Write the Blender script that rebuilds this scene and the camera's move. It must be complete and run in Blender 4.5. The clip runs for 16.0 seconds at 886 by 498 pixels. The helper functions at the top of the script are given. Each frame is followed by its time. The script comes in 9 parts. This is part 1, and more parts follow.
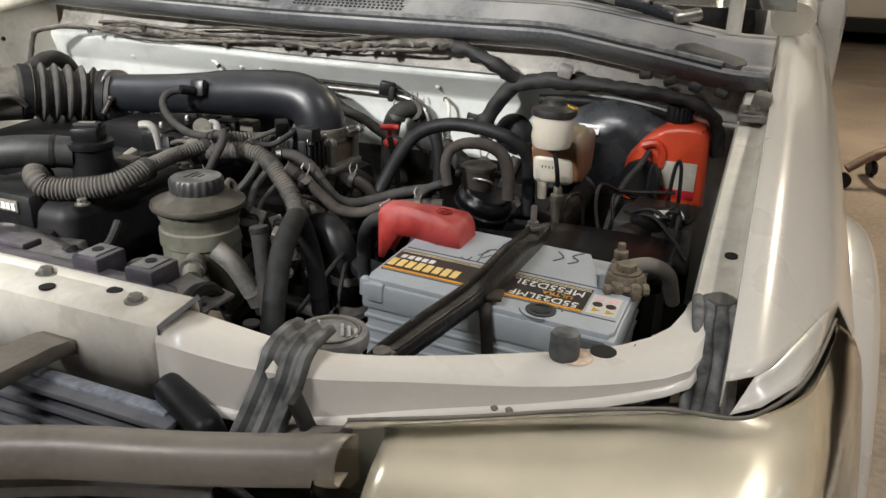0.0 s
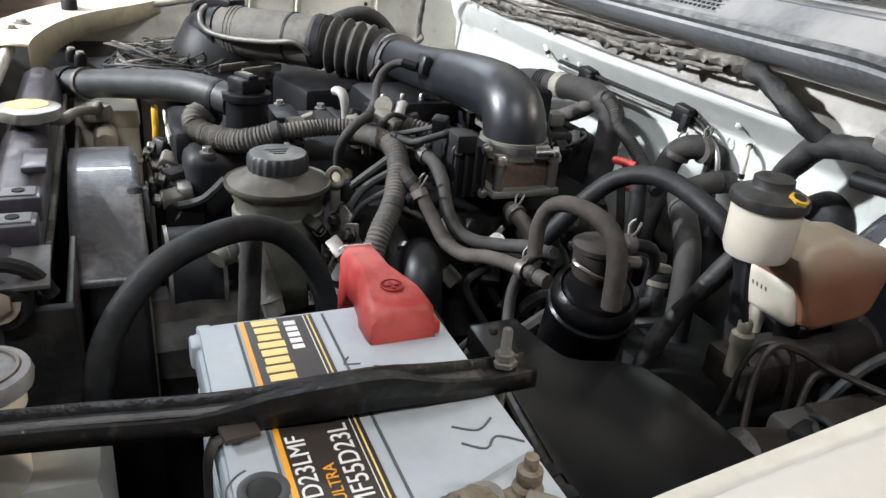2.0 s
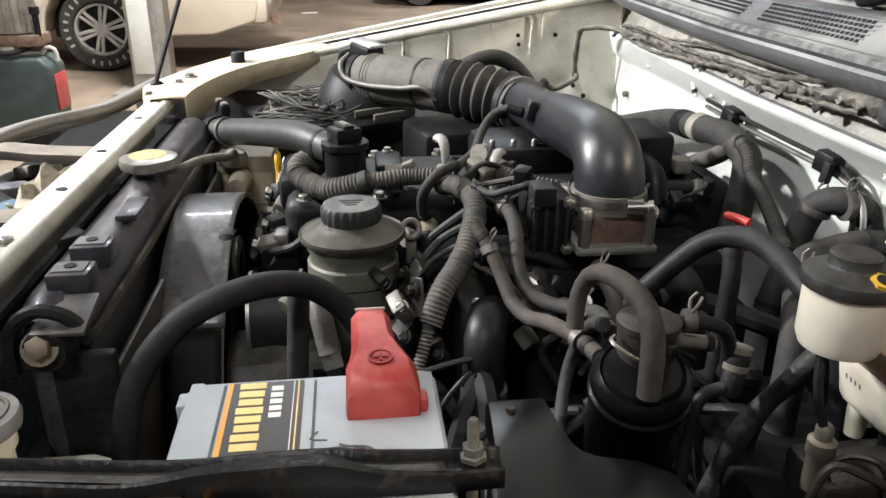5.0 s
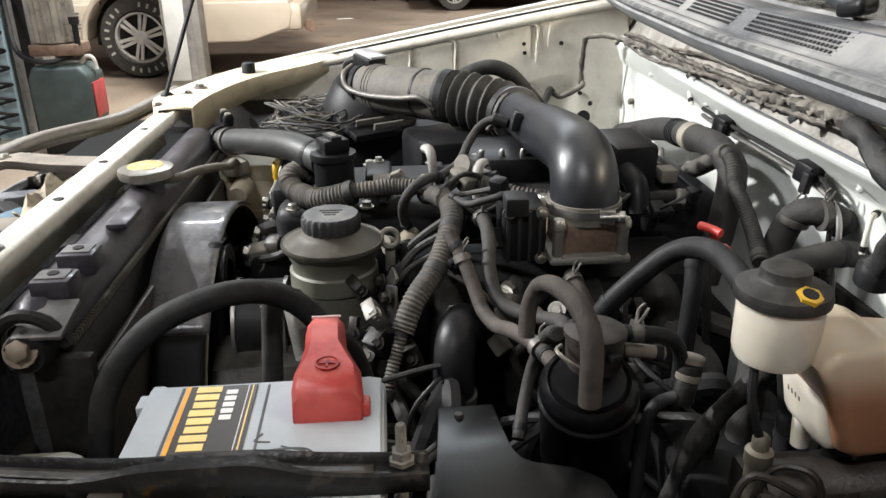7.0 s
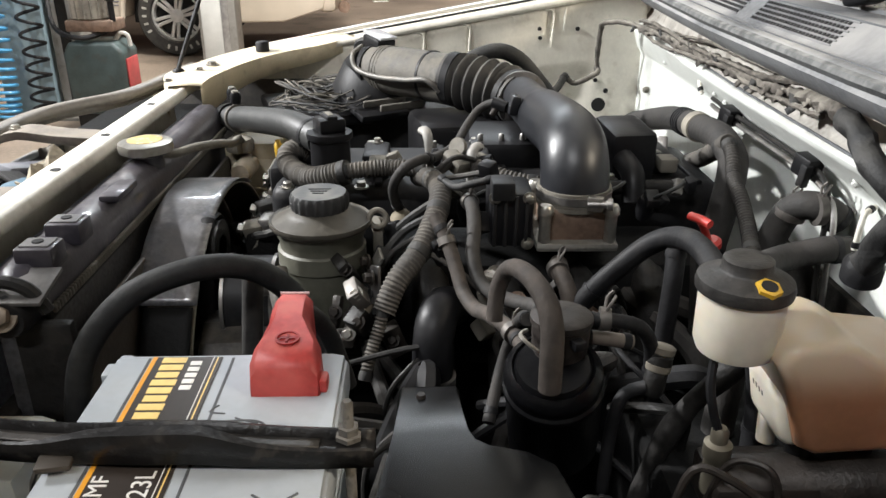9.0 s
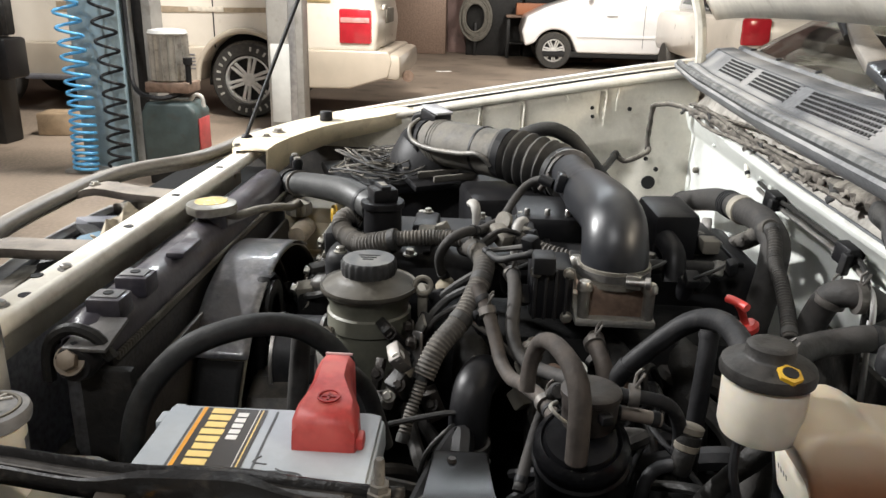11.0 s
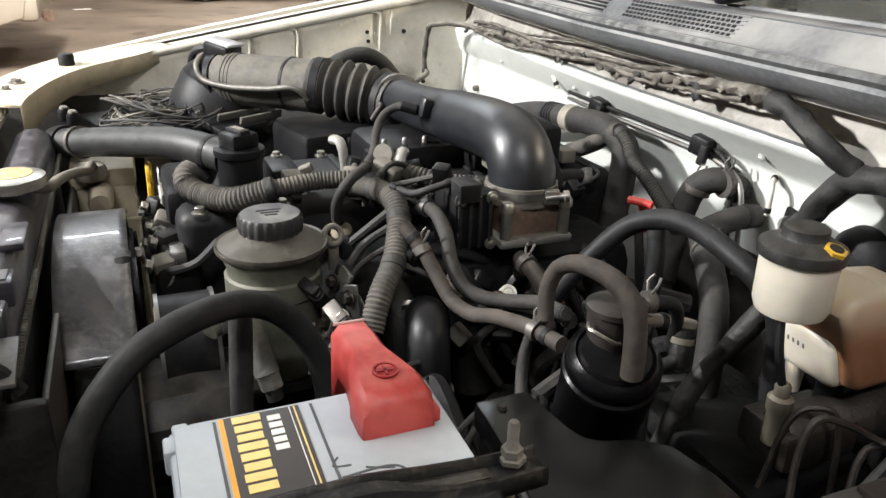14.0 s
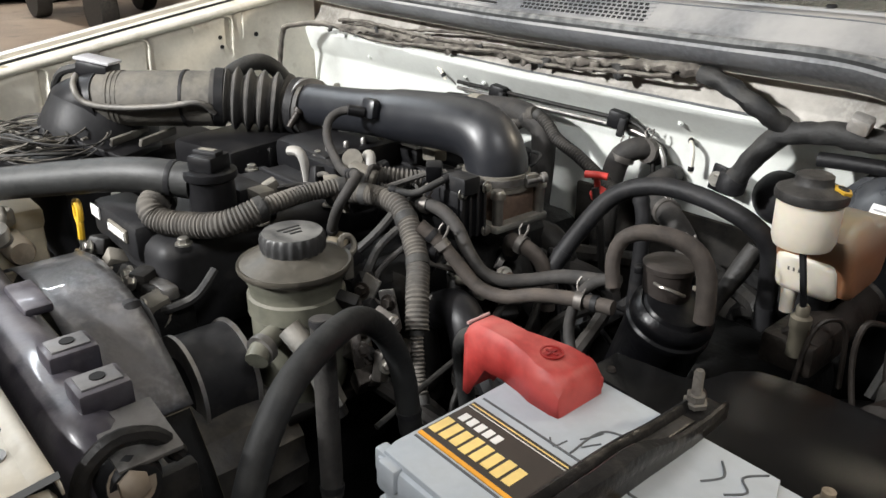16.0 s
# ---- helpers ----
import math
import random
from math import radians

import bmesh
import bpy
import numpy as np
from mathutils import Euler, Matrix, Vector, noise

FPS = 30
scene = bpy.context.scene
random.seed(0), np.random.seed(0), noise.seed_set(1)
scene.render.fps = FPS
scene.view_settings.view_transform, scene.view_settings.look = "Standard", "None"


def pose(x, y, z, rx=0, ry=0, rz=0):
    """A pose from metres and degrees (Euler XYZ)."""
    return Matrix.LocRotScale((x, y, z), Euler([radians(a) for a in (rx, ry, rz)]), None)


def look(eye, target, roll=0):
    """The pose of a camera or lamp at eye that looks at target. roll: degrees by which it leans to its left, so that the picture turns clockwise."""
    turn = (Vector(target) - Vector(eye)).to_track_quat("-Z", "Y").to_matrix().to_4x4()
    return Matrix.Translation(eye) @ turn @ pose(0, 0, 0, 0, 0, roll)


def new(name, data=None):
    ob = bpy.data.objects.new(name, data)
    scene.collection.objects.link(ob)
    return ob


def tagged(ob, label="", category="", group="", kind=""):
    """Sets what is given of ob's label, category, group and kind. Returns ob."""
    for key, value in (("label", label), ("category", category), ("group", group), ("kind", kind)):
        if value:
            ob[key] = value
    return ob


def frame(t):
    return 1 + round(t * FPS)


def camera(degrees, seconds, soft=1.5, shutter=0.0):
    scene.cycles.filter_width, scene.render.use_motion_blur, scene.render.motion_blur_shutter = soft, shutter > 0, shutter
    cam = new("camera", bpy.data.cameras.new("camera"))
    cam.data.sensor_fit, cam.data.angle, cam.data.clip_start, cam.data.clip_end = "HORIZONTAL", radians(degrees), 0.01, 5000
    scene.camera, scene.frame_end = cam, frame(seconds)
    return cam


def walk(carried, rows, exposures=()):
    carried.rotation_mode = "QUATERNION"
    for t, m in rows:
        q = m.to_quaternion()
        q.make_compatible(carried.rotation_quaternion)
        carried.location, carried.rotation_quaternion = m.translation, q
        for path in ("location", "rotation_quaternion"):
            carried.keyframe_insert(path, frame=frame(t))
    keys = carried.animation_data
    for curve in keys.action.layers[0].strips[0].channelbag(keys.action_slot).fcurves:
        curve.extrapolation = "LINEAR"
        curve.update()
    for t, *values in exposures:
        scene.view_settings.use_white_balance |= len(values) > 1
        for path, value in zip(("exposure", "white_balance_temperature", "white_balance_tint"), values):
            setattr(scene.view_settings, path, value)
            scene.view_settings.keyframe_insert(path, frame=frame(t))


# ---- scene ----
cam = camera(60.0, 16.0)
METRES, EYE, TILT, LEAN, TURN = 1.75, 1.27, -21.6, -1.4, 23.0
ROWS = [
    (0.0, 0.0, 0.0, 0.0, -0.0, 0.0, -0.0),
    (0.5, 0.1079, 0.0739, 0.0279, 6.3, -1.17, -1.4),
    (1.0, 0.2055, 0.1112, 0.0365, 26.65, -3.87, -10.62),
    (1.5, 0.2325, 0.157, 0.0556, 38.18, -5.23, -14.26),
    (2.0, 0.203, 0.2332, 0.0786, 41.33, -7.13, -18.24),
    (2.5, 0.2177, 0.2689, 0.0955, 56.61, -10.15, -21.35),
    (3.0, 0.2398, 0.2752, 0.1073, 64.15, -9.93, -19.88),
    (3.5, 0.23, 0.2884, 0.1057, 61.29, -10.67, -19.96),
    (4.0, 0.2216, 0.3029, 0.1099, 57.35, -10.89, -18.35),
    (6.5, 0.2571, 0.3208, 0.1281, 61.05, -9.41, -17.52),
    (7.0, 0.26, 0.3319, 0.1324, 61.45, -10.85, -17.77),
    (7.5, 0.2371, 0.3288, 0.1302, 55.01, -9.61, -17.12),
    (8.0, 0.2355, 0.3295, 0.1238, 55.17, -10.03, -18.91),
    (8.5, 0.2554, 0.3507, 0.1351, 59.44, -11.75, -19.91),
    (9.0, 0.2718, 0.3552, 0.1388, 64.23, -12.78, -19.18),
    (9.5, 0.2808, 0.3481, 0.1418, 69.37, -12.15, -20.01),
    (12.0, 0.2952, 0.3598, 0.1508, 68.06, -8.32, -21.49),
    (12.5, 0.2885, 0.3691, 0.1478, 67.05, -9.9, -20.48),
    (13.0, 0.2471, 0.3398, 0.1263, 60.37, -9.21, -18.65),
    (13.5, 0.1896, 0.2879, 0.1071, 46.27, -7.73, -13.58),
    (14.0, 0.1859, 0.2603, 0.0977, 42.86, -5.97, -15.47),
    (14.5, 0.1542, 0.2429, 0.081, 35.46, -4.17, -11.82),
    (15.0, 0.0964, 0.1873, 0.0744, 26.45, -2.46, -6.34),
    (15.5, 0.0762, 0.1639, 0.0722, 27.44, -2.96, -8.08),
    (16.0, 0.0771, 0.1665, 0.0714, 24.17, -2.89, -8.08),
]
walk(cam, [(t, pose(0, 0, EYE, TILT, LEAN, TURN) @ pose(METRES * x, METRES * y, METRES * z, 90 + pitch, roll, yaw)) for t, x, y, z, yaw, pitch, roll in ROWS],
     exposures=[(0.0, -0.54, 6450, 10), (0.5, -0.25, 6450, 10), (1.0, -0.28, 6050, 10), (1.5, -0.25, 5950, 10), (2.0, -0.03, 6000, 10), (2.5, 0.02, 6250, 10), (3.0, 0.02, 6350, 10), (4.0, -0.06, 6350, 10),
                (9.0, -0.04, 6350, 10), (9.5, 0.06, 6350, 10), (12.0, -0.28, 6450, 10), (12.5, -0.32, 6450, 10), (13.0, -0.17, 6450, 10), (14.0, 0.0, 6450, 10), (14.5, -0.02, 6450, 10), (16.0, -0.18, 6400, 10)])

# ---- light ----
world = bpy.data.worlds.new("hall_air")
scene.world = world
world.use_nodes = True
world.node_tree.nodes["Background"].inputs[0].default_value = (1.0, 0.93, 0.84, 1)
world.node_tree.nodes["Background"].inputs[1].default_value = 0.045


def area(name, eye, target, power, sx, sy, colour):
    data = bpy.data.lights.new(name, "AREA")
    data.shape, data.size, data.size_y, data.energy, data.color = "RECTANGLE", sx, sy, power, colour
    ob = new(name, data)
    ob.matrix_world = look(eye, target)
    return ob


beam = bpy.data.lights.new("work_lamp", "SPOT")
beam.energy, beam.color, beam.spot_size, beam.spot_blend, beam.shadow_soft_size = 455, (1.0, 0.99, 0.97), radians(41), 0.5, 0.07
lamp_ob = new("work_lamp", beam)
lamp_ob.matrix_world = look((-1.25, -1.1, 2.10), (-1.03, 0.92, 0.99))
# unseen fills, placed to brighten the left wing and the front panel
area("unseen_overhead_lamp", (2.6, -0.4, 4.5), (2.6, -0.4, 0), 118, 0.12, 1.5, (1.0, 0.99, 0.98))
area("unseen_overhead_lamp", (-1.2, -2.6, 4.5), (-1.2, -2.6, 0), 200, 1.5, 0.12, (1.0, 0.99, 0.98))
area("unseen_overhead_lamp", (-4.6, 0.3, 3.6), (-4.6, 0.3, 0), 120, 0.16, 2.4, (0.90, 0.96, 1.0))
# unseen fills, aimed to brighten the off-road vehicle and the minivan
area("unseen_overhead_lamp", (-5.6, -0.4, 4.5), (-8.0, -1.6, 0.9), 620, 0.5, 2.0, (1.0, 0.93, 0.84))
area("unseen_overhead_lamp", (-11.5, 2.6, 4.5), (-15.0, 2.4, 0.9), 560, 0.5, 2.5, (1.0, 0.95, 0.88))
area("unseen_overhead_lamp", (2.4, 5.6, 4.5), (2.4, 5.6, 0), 420, 0.10, 1.3, (1.0, 0.86, 0.66))
area("unseen_overhead_lamp", (-0.5, 5.5, 4.5), (-0.5, 5.5, 0), 60, 0.10, 1.3, (1.0, 0.86, 0.66))


# ---- materials ----
def surf(name, c, rough=0.5, metal=0.0, var=0.18, scale=25.0, bump=0.12, bscale=160.0, dust=0.0, dust_c=(0.30, 0.26, 0.20), dscale=38.0, dlo=-0.5, coat=0.0,
         trans=0.0, spots=0.0, spot_c=(0.05, 0.04, 0.03), rvar=0.15, spec=0.5, emit=0.0, piece=0.0, subsurf=0.0):
    """A worn surface: base colour with two scales of variation, settled dust on what faces up, specks, fine relief."""
    m = bpy.data.materials.new(name)
    m.use_nodes = True
    nt = m.node_tree
    n, link = nt.nodes, nt.links.new
    b = n["Principled BSDF"]
    geo, tc = n.new("ShaderNodeNewGeometry"), n.new("ShaderNodeTexCoord")
    big, fine = n.new("ShaderNodeTexNoise"), n.new("ShaderNodeTexNoise")
    for t, s, d in ((big, scale, 5), (fine, bscale, 4)):
        t.inputs["Scale"].default_value, t.inputs["Detail"].default_value = s, d
        link(tc.outputs["Object"], t.inputs["Vector"])

    def mix(fac, a, bb, kind="MIX"):
        x = n.new("ShaderNodeMix")
        x.data_type, x.blend_type = "RGBA", kind
        for sock, val in ((x.inputs["Factor"], fac), (x.inputs[6], a), (x.inputs[7], bb)):
            if isinstance(val, (int, float)):
                sock.default_value = val
            elif isinstance(val, tuple):
                sock.default_value = (*val, 1)
            else:
                link(val, sock)
        return x.outputs[2]

    def ramp(src, lo, hi):
        r = n.new("ShaderNodeMapRange")
        r.inputs["From Min"].default_value, r.inputs["From Max"].default_value = lo, hi
        r.interpolation_type = "SMOOTHSTEP"
        link(src, r.inputs["Value"])
        return r.outputs["Result"]

    def maths(op, a, bb):
        x = n.new("ShaderNodeMath")
        x.operation = op
        for sock, val in zip(x.inputs, (a, bb)):
            if isinstance(val, (int, float)):
                sock.default_value = val
            else:
                link(val, sock)
        return x.outputs[0]

    lo, hi = tuple(v * (1 - var) for v in c), tuple(min(1, v * (1 + var)) for v in c)
    col = mix(ramp(big.outputs["Fac"], 0.3, 0.7), lo, hi)
    col = mix(maths("MULTIPLY", ramp(fine.outputs["Fac"], 0.35, 0.75), min(1, var * 2)), col, tuple(min(1, v * 1.35) for v in c))
    if piece:
        info = n.new("ShaderNodeObjectInfo")
        col = mix(maths("MULTIPLY", info.outputs["Random"], piece), col, tuple(v * 0.5 for v in c))
    if spots:
        sp = n.new("ShaderNodeTexNoise")
        sp.inputs["Scale"].default_value, sp.inputs["Detail"].default_value = scale * 2.3, 7
        link(tc.outputs["Object"], sp.inputs["Vector"])
        col = mix(maths("MULTIPLY", ramp(sp.outputs["Fac"], 0.56, 0.68), spots), col, spot_c)
    rough_out = maths("ADD", maths("MULTIPLY", big.outputs["Fac"], rvar), rough - rvar / 2)
    if dust:
        sep = n.new("ShaderNodeSeparateXYZ")
        link(geo.outputs["Normal"], sep.inputs[0])
        dn = n.new("ShaderNodeTexNoise")
        dn.inputs["Scale"].default_value, dn.inputs["Detail"].default_value = dscale, 6
        link(tc.outputs["Object"], dn.inputs["Vector"])
        f = maths("MULTIPLY", ramp(sep.outputs[2], dlo, 0.95), ramp(dn.outputs["Fac"], 0.28, 0.70))
        f = maths("MULTIPLY", f, dust)
        col = mix(f, col, dust_c)
        rough_out = maths("ADD", rough_out, maths("MULTIPLY", f, 0.35))
    link(col, b.inputs["Base Color"])
    link(rough_out, b.inputs["Roughness"])
    b.inputs["Metallic"].default_value = metal
    b.inputs["Specular IOR Level"].default_value = spec
    b.inputs["Coat Weight"].default_value = coat
    b.inputs["Coat Roughness"].default_value = 0.06
    b.inputs["Transmission Weight"].default_value = trans
    b.inputs["Subsurface Weight"].default_value = subsurf
    b.inputs["Subsurface Radius"].default_value = (0.03, 0.02, 0.01)
    if emit:
        b.inputs["Emission Color"].default_value = (*c, 1)
        b.inputs["Emission Strength"].default_value = emit
    if bump:
        bp = n.new("ShaderNodeBump")
        bp.inputs["Strength"].default_value, bp.inputs["Distance"].default_value = bump, 0.002
        link(fine.outputs["Fac"], bp.inputs["Height"])
        link(bp.outputs["Normal"], b.inputs["Normal"])
    return m


DIRTWALL = surf("grimy_upper_bulkhead_paint", (0.40, 0.38, 0.345), 0.6, var=0.35, scale=9, bump=0.2, dust=0.65, dust_c=(0.20, 0.182, 0.155), spots=0.8, spot_c=(0.16, 0.14, 0.12))
# greasy castings, and dark fills that carry shade in their colour
GRIMESHADE = surf("greasy_black_and_shade", (0.005, 0.005, 0.005), 0.6, var=0.4, scale=20, bump=0.5, spec=0.15, spots=0.25, spot_c=(0.018, 0.016, 0.014))
PAINT = surf("cream_white_car_paint", (0.74, 0.70, 0.63), 0.28, var=0.04, scale=5, bump=0.02, coat=0.7, rvar=0.08)
BAYPAINT = surf("dusty_cream_bay_paint", (0.70, 0.67, 0.59), 0.45, var=0.10, scale=14, bump=0.05, dust=0.35, dust_c=(0.45, 0.40, 0.31), spots=0.25, spot_c=(0.30, 0.25, 0.18))
WALLPAINT = surf("firewall_white_paint", (0.68, 0.70, 0.665), 0.42, var=0.06, scale=10, bump=0.04, dust=0.45, dust_c=(0.33, 0.30, 0.26), spots=0.12, spot_c=(0.3, 0.27, 0.22))
COWLGREY = surf("dusty_grey_cowl_plastic", (0.155, 0.160, 0.168), 0.5, var=0.3, scale=9, bump=0.22, dust=0.75, dust_c=(0.40, 0.385, 0.36), dscale=9, dlo=-0.9, spots=0.3, spot_c=(0.14, 0.135, 0.13))
BLACKPL = surf("dusty_black_plastic", (0.012, 0.012, 0.013), 0.5, var=0.3, scale=18, spec=0.25, dust=0.08, dust_c=(0.10, 0.092, 0.085), spots=0.3, spot_c=(0.045, 0.042, 0.038))
DEEPBLACK = surf("oily_black_plastic", (0.007, 0.007, 0.008), 0.42, spec=0.25, var=0.3, scale=20, dust=0.06, dust_c=(0.10, 0.09, 0.08))
ELBOW = surf("black_satin_intake_plastic", (0.012, 0.013, 0.016), 0.36, var=0.15, scale=14, bump=0.04, dust=0.12, dust_c=(0.13, 0.13, 0.13), spots=0.2, spot_c=(0.035, 0.035, 0.037))
RUBBER = surf("dusty_rubber_hose", (0.020, 0.0185, 0.017), 0.72, var=0.4, scale=30, bump=0.4, dust=0.30, dust_c=(0.088, 0.076, 0.066), dscale=60)
BLACKRUB = surf("black_rubber_hose", (0.011, 0.011, 0.012), 0.55, var=0.35, scale=26, bump=0.3, spec=0.25, dust=0.08, dust_c=(0.10, 0.092, 0.083), dscale=60, spots=0.25, spot_c=(0.035, 0.032, 0.03))
TANRUB = surf("brown_dusty_hose", (0.036, 0.029, 0.024), 0.75, var=0.4, scale=30, bump=0.45, dust=0.4, dust_c=(0.125, 0.102, 0.084), dscale=50)
LOOM = surf("dusty_corrugated_loom", (0.050, 0.046, 0.041), 0.75, var=0.3, scale=35, bump=0.25, dust=0.6, dust_c=(0.155, 0.138, 0.115), dscale=45)
TAPE = surf("black_cloth_tape", (0.014, 0.014, 0.014), 0.65, var=0.3, scale=40, bump=0.4, bscale=260, dust=0.25, dust_c=(0.15, 0.14, 0.12))


def see_through(m, colour, share):
    """Let part of the light pass through a thin-walled plastic vessel."""
    nt = m.node_tree
    out = next(x for x in nt.nodes if x.type == "OUTPUT_MATERIAL")
    old = out.inputs["Surface"].links[0].from_socket
    glow, blend = nt.nodes.new("ShaderNodeBsdfTranslucent"), nt.nodes.new("ShaderNodeMixShader")
    glow.inputs["Color"].default_value = (*colour, 1)
    blend.inputs[0].default_value = share
    nt.links.new(old, blend.inputs[1])
    nt.links.new(glow.outputs[0], blend.inputs[2])
    nt.links.new(blend.outputs[0], out.inputs["Surface"])
    return m


TANSKIN = see_through(surf("translucent_tan_tank", (0.46, 0.41, 0.31), 0.45, var=0.15, scale=14, dust=0.3, dust_c=(0.46, 0.42, 0.34), spots=0.3, spot_c=(0.24, 0.20, 0.14)), (0.85, 0.76, 0.58), 0.22)
DUCTGREY = surf("dusty_dark_duct", (0.085, 0.079, 0.068), 0.65, var=0.35, scale=18, bump=0.35, dust=0.5, dust_c=(0.21, 0.19, 0.155), dscale=55, spots=0.3, spot_c=(0.04, 0.037, 0.033))
GREYDUST = surf("dusty_grey_plastic", (0.13, 0.12, 0.10), 0.65, var=0.3, scale=16, bump=0.25, dust=0.55, dust_c=(0.27, 0.245, 0.20), spots=0.25, spot_c=(0.06, 0.055, 0.05))
STEEL = surf("dull_steel", (0.30, 0.29, 0.28), 0.38, metal=0.85, var=0.25, scale=30, bump=0.2, dust=0.25, spots=0.35, spot_c=(0.16, 0.11, 0.07))
SPRING = surf("dull_spring_steel", (0.13, 0.12, 0.11), 0.45, metal=0.6, var=0.3, scale=60, dust=0.3, dust_c=(0.12, 0.105, 0.09))
ZINC = surf("zinc_bolt", (0.40, 0.385, 0.35), 0.35, metal=0.9, var=0.2, scale=60, bump=0.15, dust=0.25)
ALU = surf("cast_aluminium", (0.22, 0.215, 0.20), 0.5, metal=0.6, var=0.25, scale=26, bump=0.4, bscale=220, dust=0.4, spots=0.4, spot_c=(0.10, 0.08, 0.06))
BROWNCAST = surf("oxidised_brown_casting", (0.20, 0.135, 0.10), 0.55, metal=0.4, var=0.3, scale=30, bump=0.4, dust=0.4, dust_c=(0.30, 0.25, 0.2))
IRON = surf("oily_dark_iron", (0.010, 0.0095, 0.009), 0.5, var=0.5, scale=18, bump=0.5, spec=0.3, dust=0.15, dust_c=(0.06, 0.054, 0.047), spots=0.3, spot_c=(0.035, 0.03, 0.025))
TANK = surf("radiator_tank_plastic", (0.034, 0.031, 0.040), 0.3, var=0.4, scale=16, bump=0.18, dust=0.4, dust_c=(0.20, 0.185, 0.19), coat=0.25, spots=0.45, spot_c=(0.12, 0.11, 0.11))
CORE = surf("radiator_core_fins", (0.07, 0.07, 0.075), 0.5, metal=0.5, var=0.3, scale=200, dust=0.2)
RED = surf("red_terminal_plastic", (0.46, 0.045, 0.040), 0.45, var=0.18, scale=40, bump=0.06, dust=0.4, dust_c=(0.50, 0.24, 0.20))
REDDIP = surf("red_handle_plastic", (0.55, 0.05, 0.04), 0.4, var=0.1)
ORANGE = surf("orange_red_bottle_plastic", (0.72, 0.075, 0.025), 0.3, var=0.06, bump=0.03, dust=0.08)
YELLOW = surf("yellow_plastic", (0.62, 0.37, 0.02), 0.45, var=0.12, dust=0.15)
BATTERY = surf("pale_grey_battery_case", (0.40, 0.435, 0.47), 0.42, var=0.05, scale=20, bump=0.06, dust=0.12, dust_c=(0.5, 0.48, 0.44), spots=0.06, spot_c=(0.2, 0.18, 0.15))
GROOVE = surf("dark_grey_seam", (0.09, 0.095, 0.10), 0.6)
LABELBLK = surf("black_label_print", (0.035, 0.028, 0.024), 0.4, var=0.15, bump=0.02)
LABELWHT = surf("white_label_print", (0.8, 0.79, 0.76), 0.45, var=0.05, bump=0.02)
LABELGLD = surf("gold_label_print", (0.85, 0.62, 0.22), 0.4, var=0.12, bump=0.02)
LABELORG = surf("orange_label_print", (0.80, 0.36, 0.03), 0.4, var=0.1, bump=0.02)
LABELPNK = surf("pink_label_print", (0.75, 0.50, 0.50), 0.4, var=0.1, bump=0.02)
MILKY = surf("milky_reservoir_plastic", (0.68, 0.63, 0.53), 0.30, var=0.06, scale=18, bump=0.03, dust=0.25, dust_c=(0.52, 0.45, 0.36), subsurf=0.3)
FLUID = surf("stained_reservoir_plastic", (0.28, 0.138, 0.075), 0.30, var=0.14, scale=14, bump=0.03, dust=0.3, dust_c=(0.55, 0.43, 0.31), dlo=0.0, spots=0.3, spot_c=(0.33, 0.20, 0.12), subsurf=0.5)


def fluid_level(m, z0, z1, colour):
    """Above the fluid the vessel's own pale plastic shows."""
    nt = m.node_tree
    b = nt.nodes["Principled BSDF"]
    old = b.inputs["Base Color"].links[0].from_socket
    geo, sep, rng, blend = (nt.nodes.new(k) for k in ("ShaderNodeNewGeometry", "ShaderNodeSeparateXYZ", "ShaderNodeMapRange", "ShaderNodeMix"))
    blend.data_type = "RGBA"
    rng.interpolation_type = "SMOOTHSTEP"
    rng.inputs["From Min"].default_value, rng.inputs["From Max"].default_value = z0, z1
    nt.links.new(geo.outputs["Position"], sep.inputs[0])
    nt.links.new(sep.outputs[2], rng.inputs["Value"])
    nt.links.new(rng.outputs["Result"], blend.inputs["Factor"])
    nt.links.new(old, blend.inputs[6])
    blend.inputs[7].default_value = (*colour, 1)
    nt.links.new(blend.outputs[2], b.inputs["Base Color"])


fluid_level(FLUID, 0.996, 1.038, (0.60, 0.50, 0.365))
MASTER = surf("oily_master_casting", (0.022, 0.018, 0.015), 0.45, metal=0.3, var=0.45, scale=26, bump=0.4, bscale=220, dust=0.18, dust_c=(0.07, 0.055, 0.045), spots=0.4, spot_c=(0.008, 0.0075, 0.007))
GREENPL = surf("greenish_grey_reservoir_plastic", (0.098, 0.098, 0.076), 0.42, var=0.2, scale=20, dust=0.35, dust_c=(0.19, 0.165, 0.13), spots=0.25, spot_c=(0.08, 0.08, 0.06))
BOOSTER = surf("satin_black_booster_paint", (0.035, 0.038, 0.043), 0.25, var=0.15, scale=20, dust=0.2, dust_c=(0.2, 0.2, 0.2))
CHROME = surf("headlight_reflector_chrome", (0.80, 0.745, 0.63), 0.24, metal=0.65, var=0.05, bump=0.03, rvar=0.05)
GRILLEGREY = surf("grey_grille_paint", (0.12, 0.125, 0.145), 0.4, var=0.15, dust=0.3, dust_c=(0.3, 0.29, 0.28))
# near-black for holes and gaps, and for shade painted under the cars
HOLESHADE = surf("dark_hole_and_shade", (0.008, 0.008, 0.008), 0.8, var=0.2)
SEAL = surf("dusty_rubber_seal", (0.048, 0.050, 0.050), 0.6, var=0.35, scale=40, bump=0.35, dust=0.75, dust_c=(0.30, 0.30, 0.29), dscale=60)
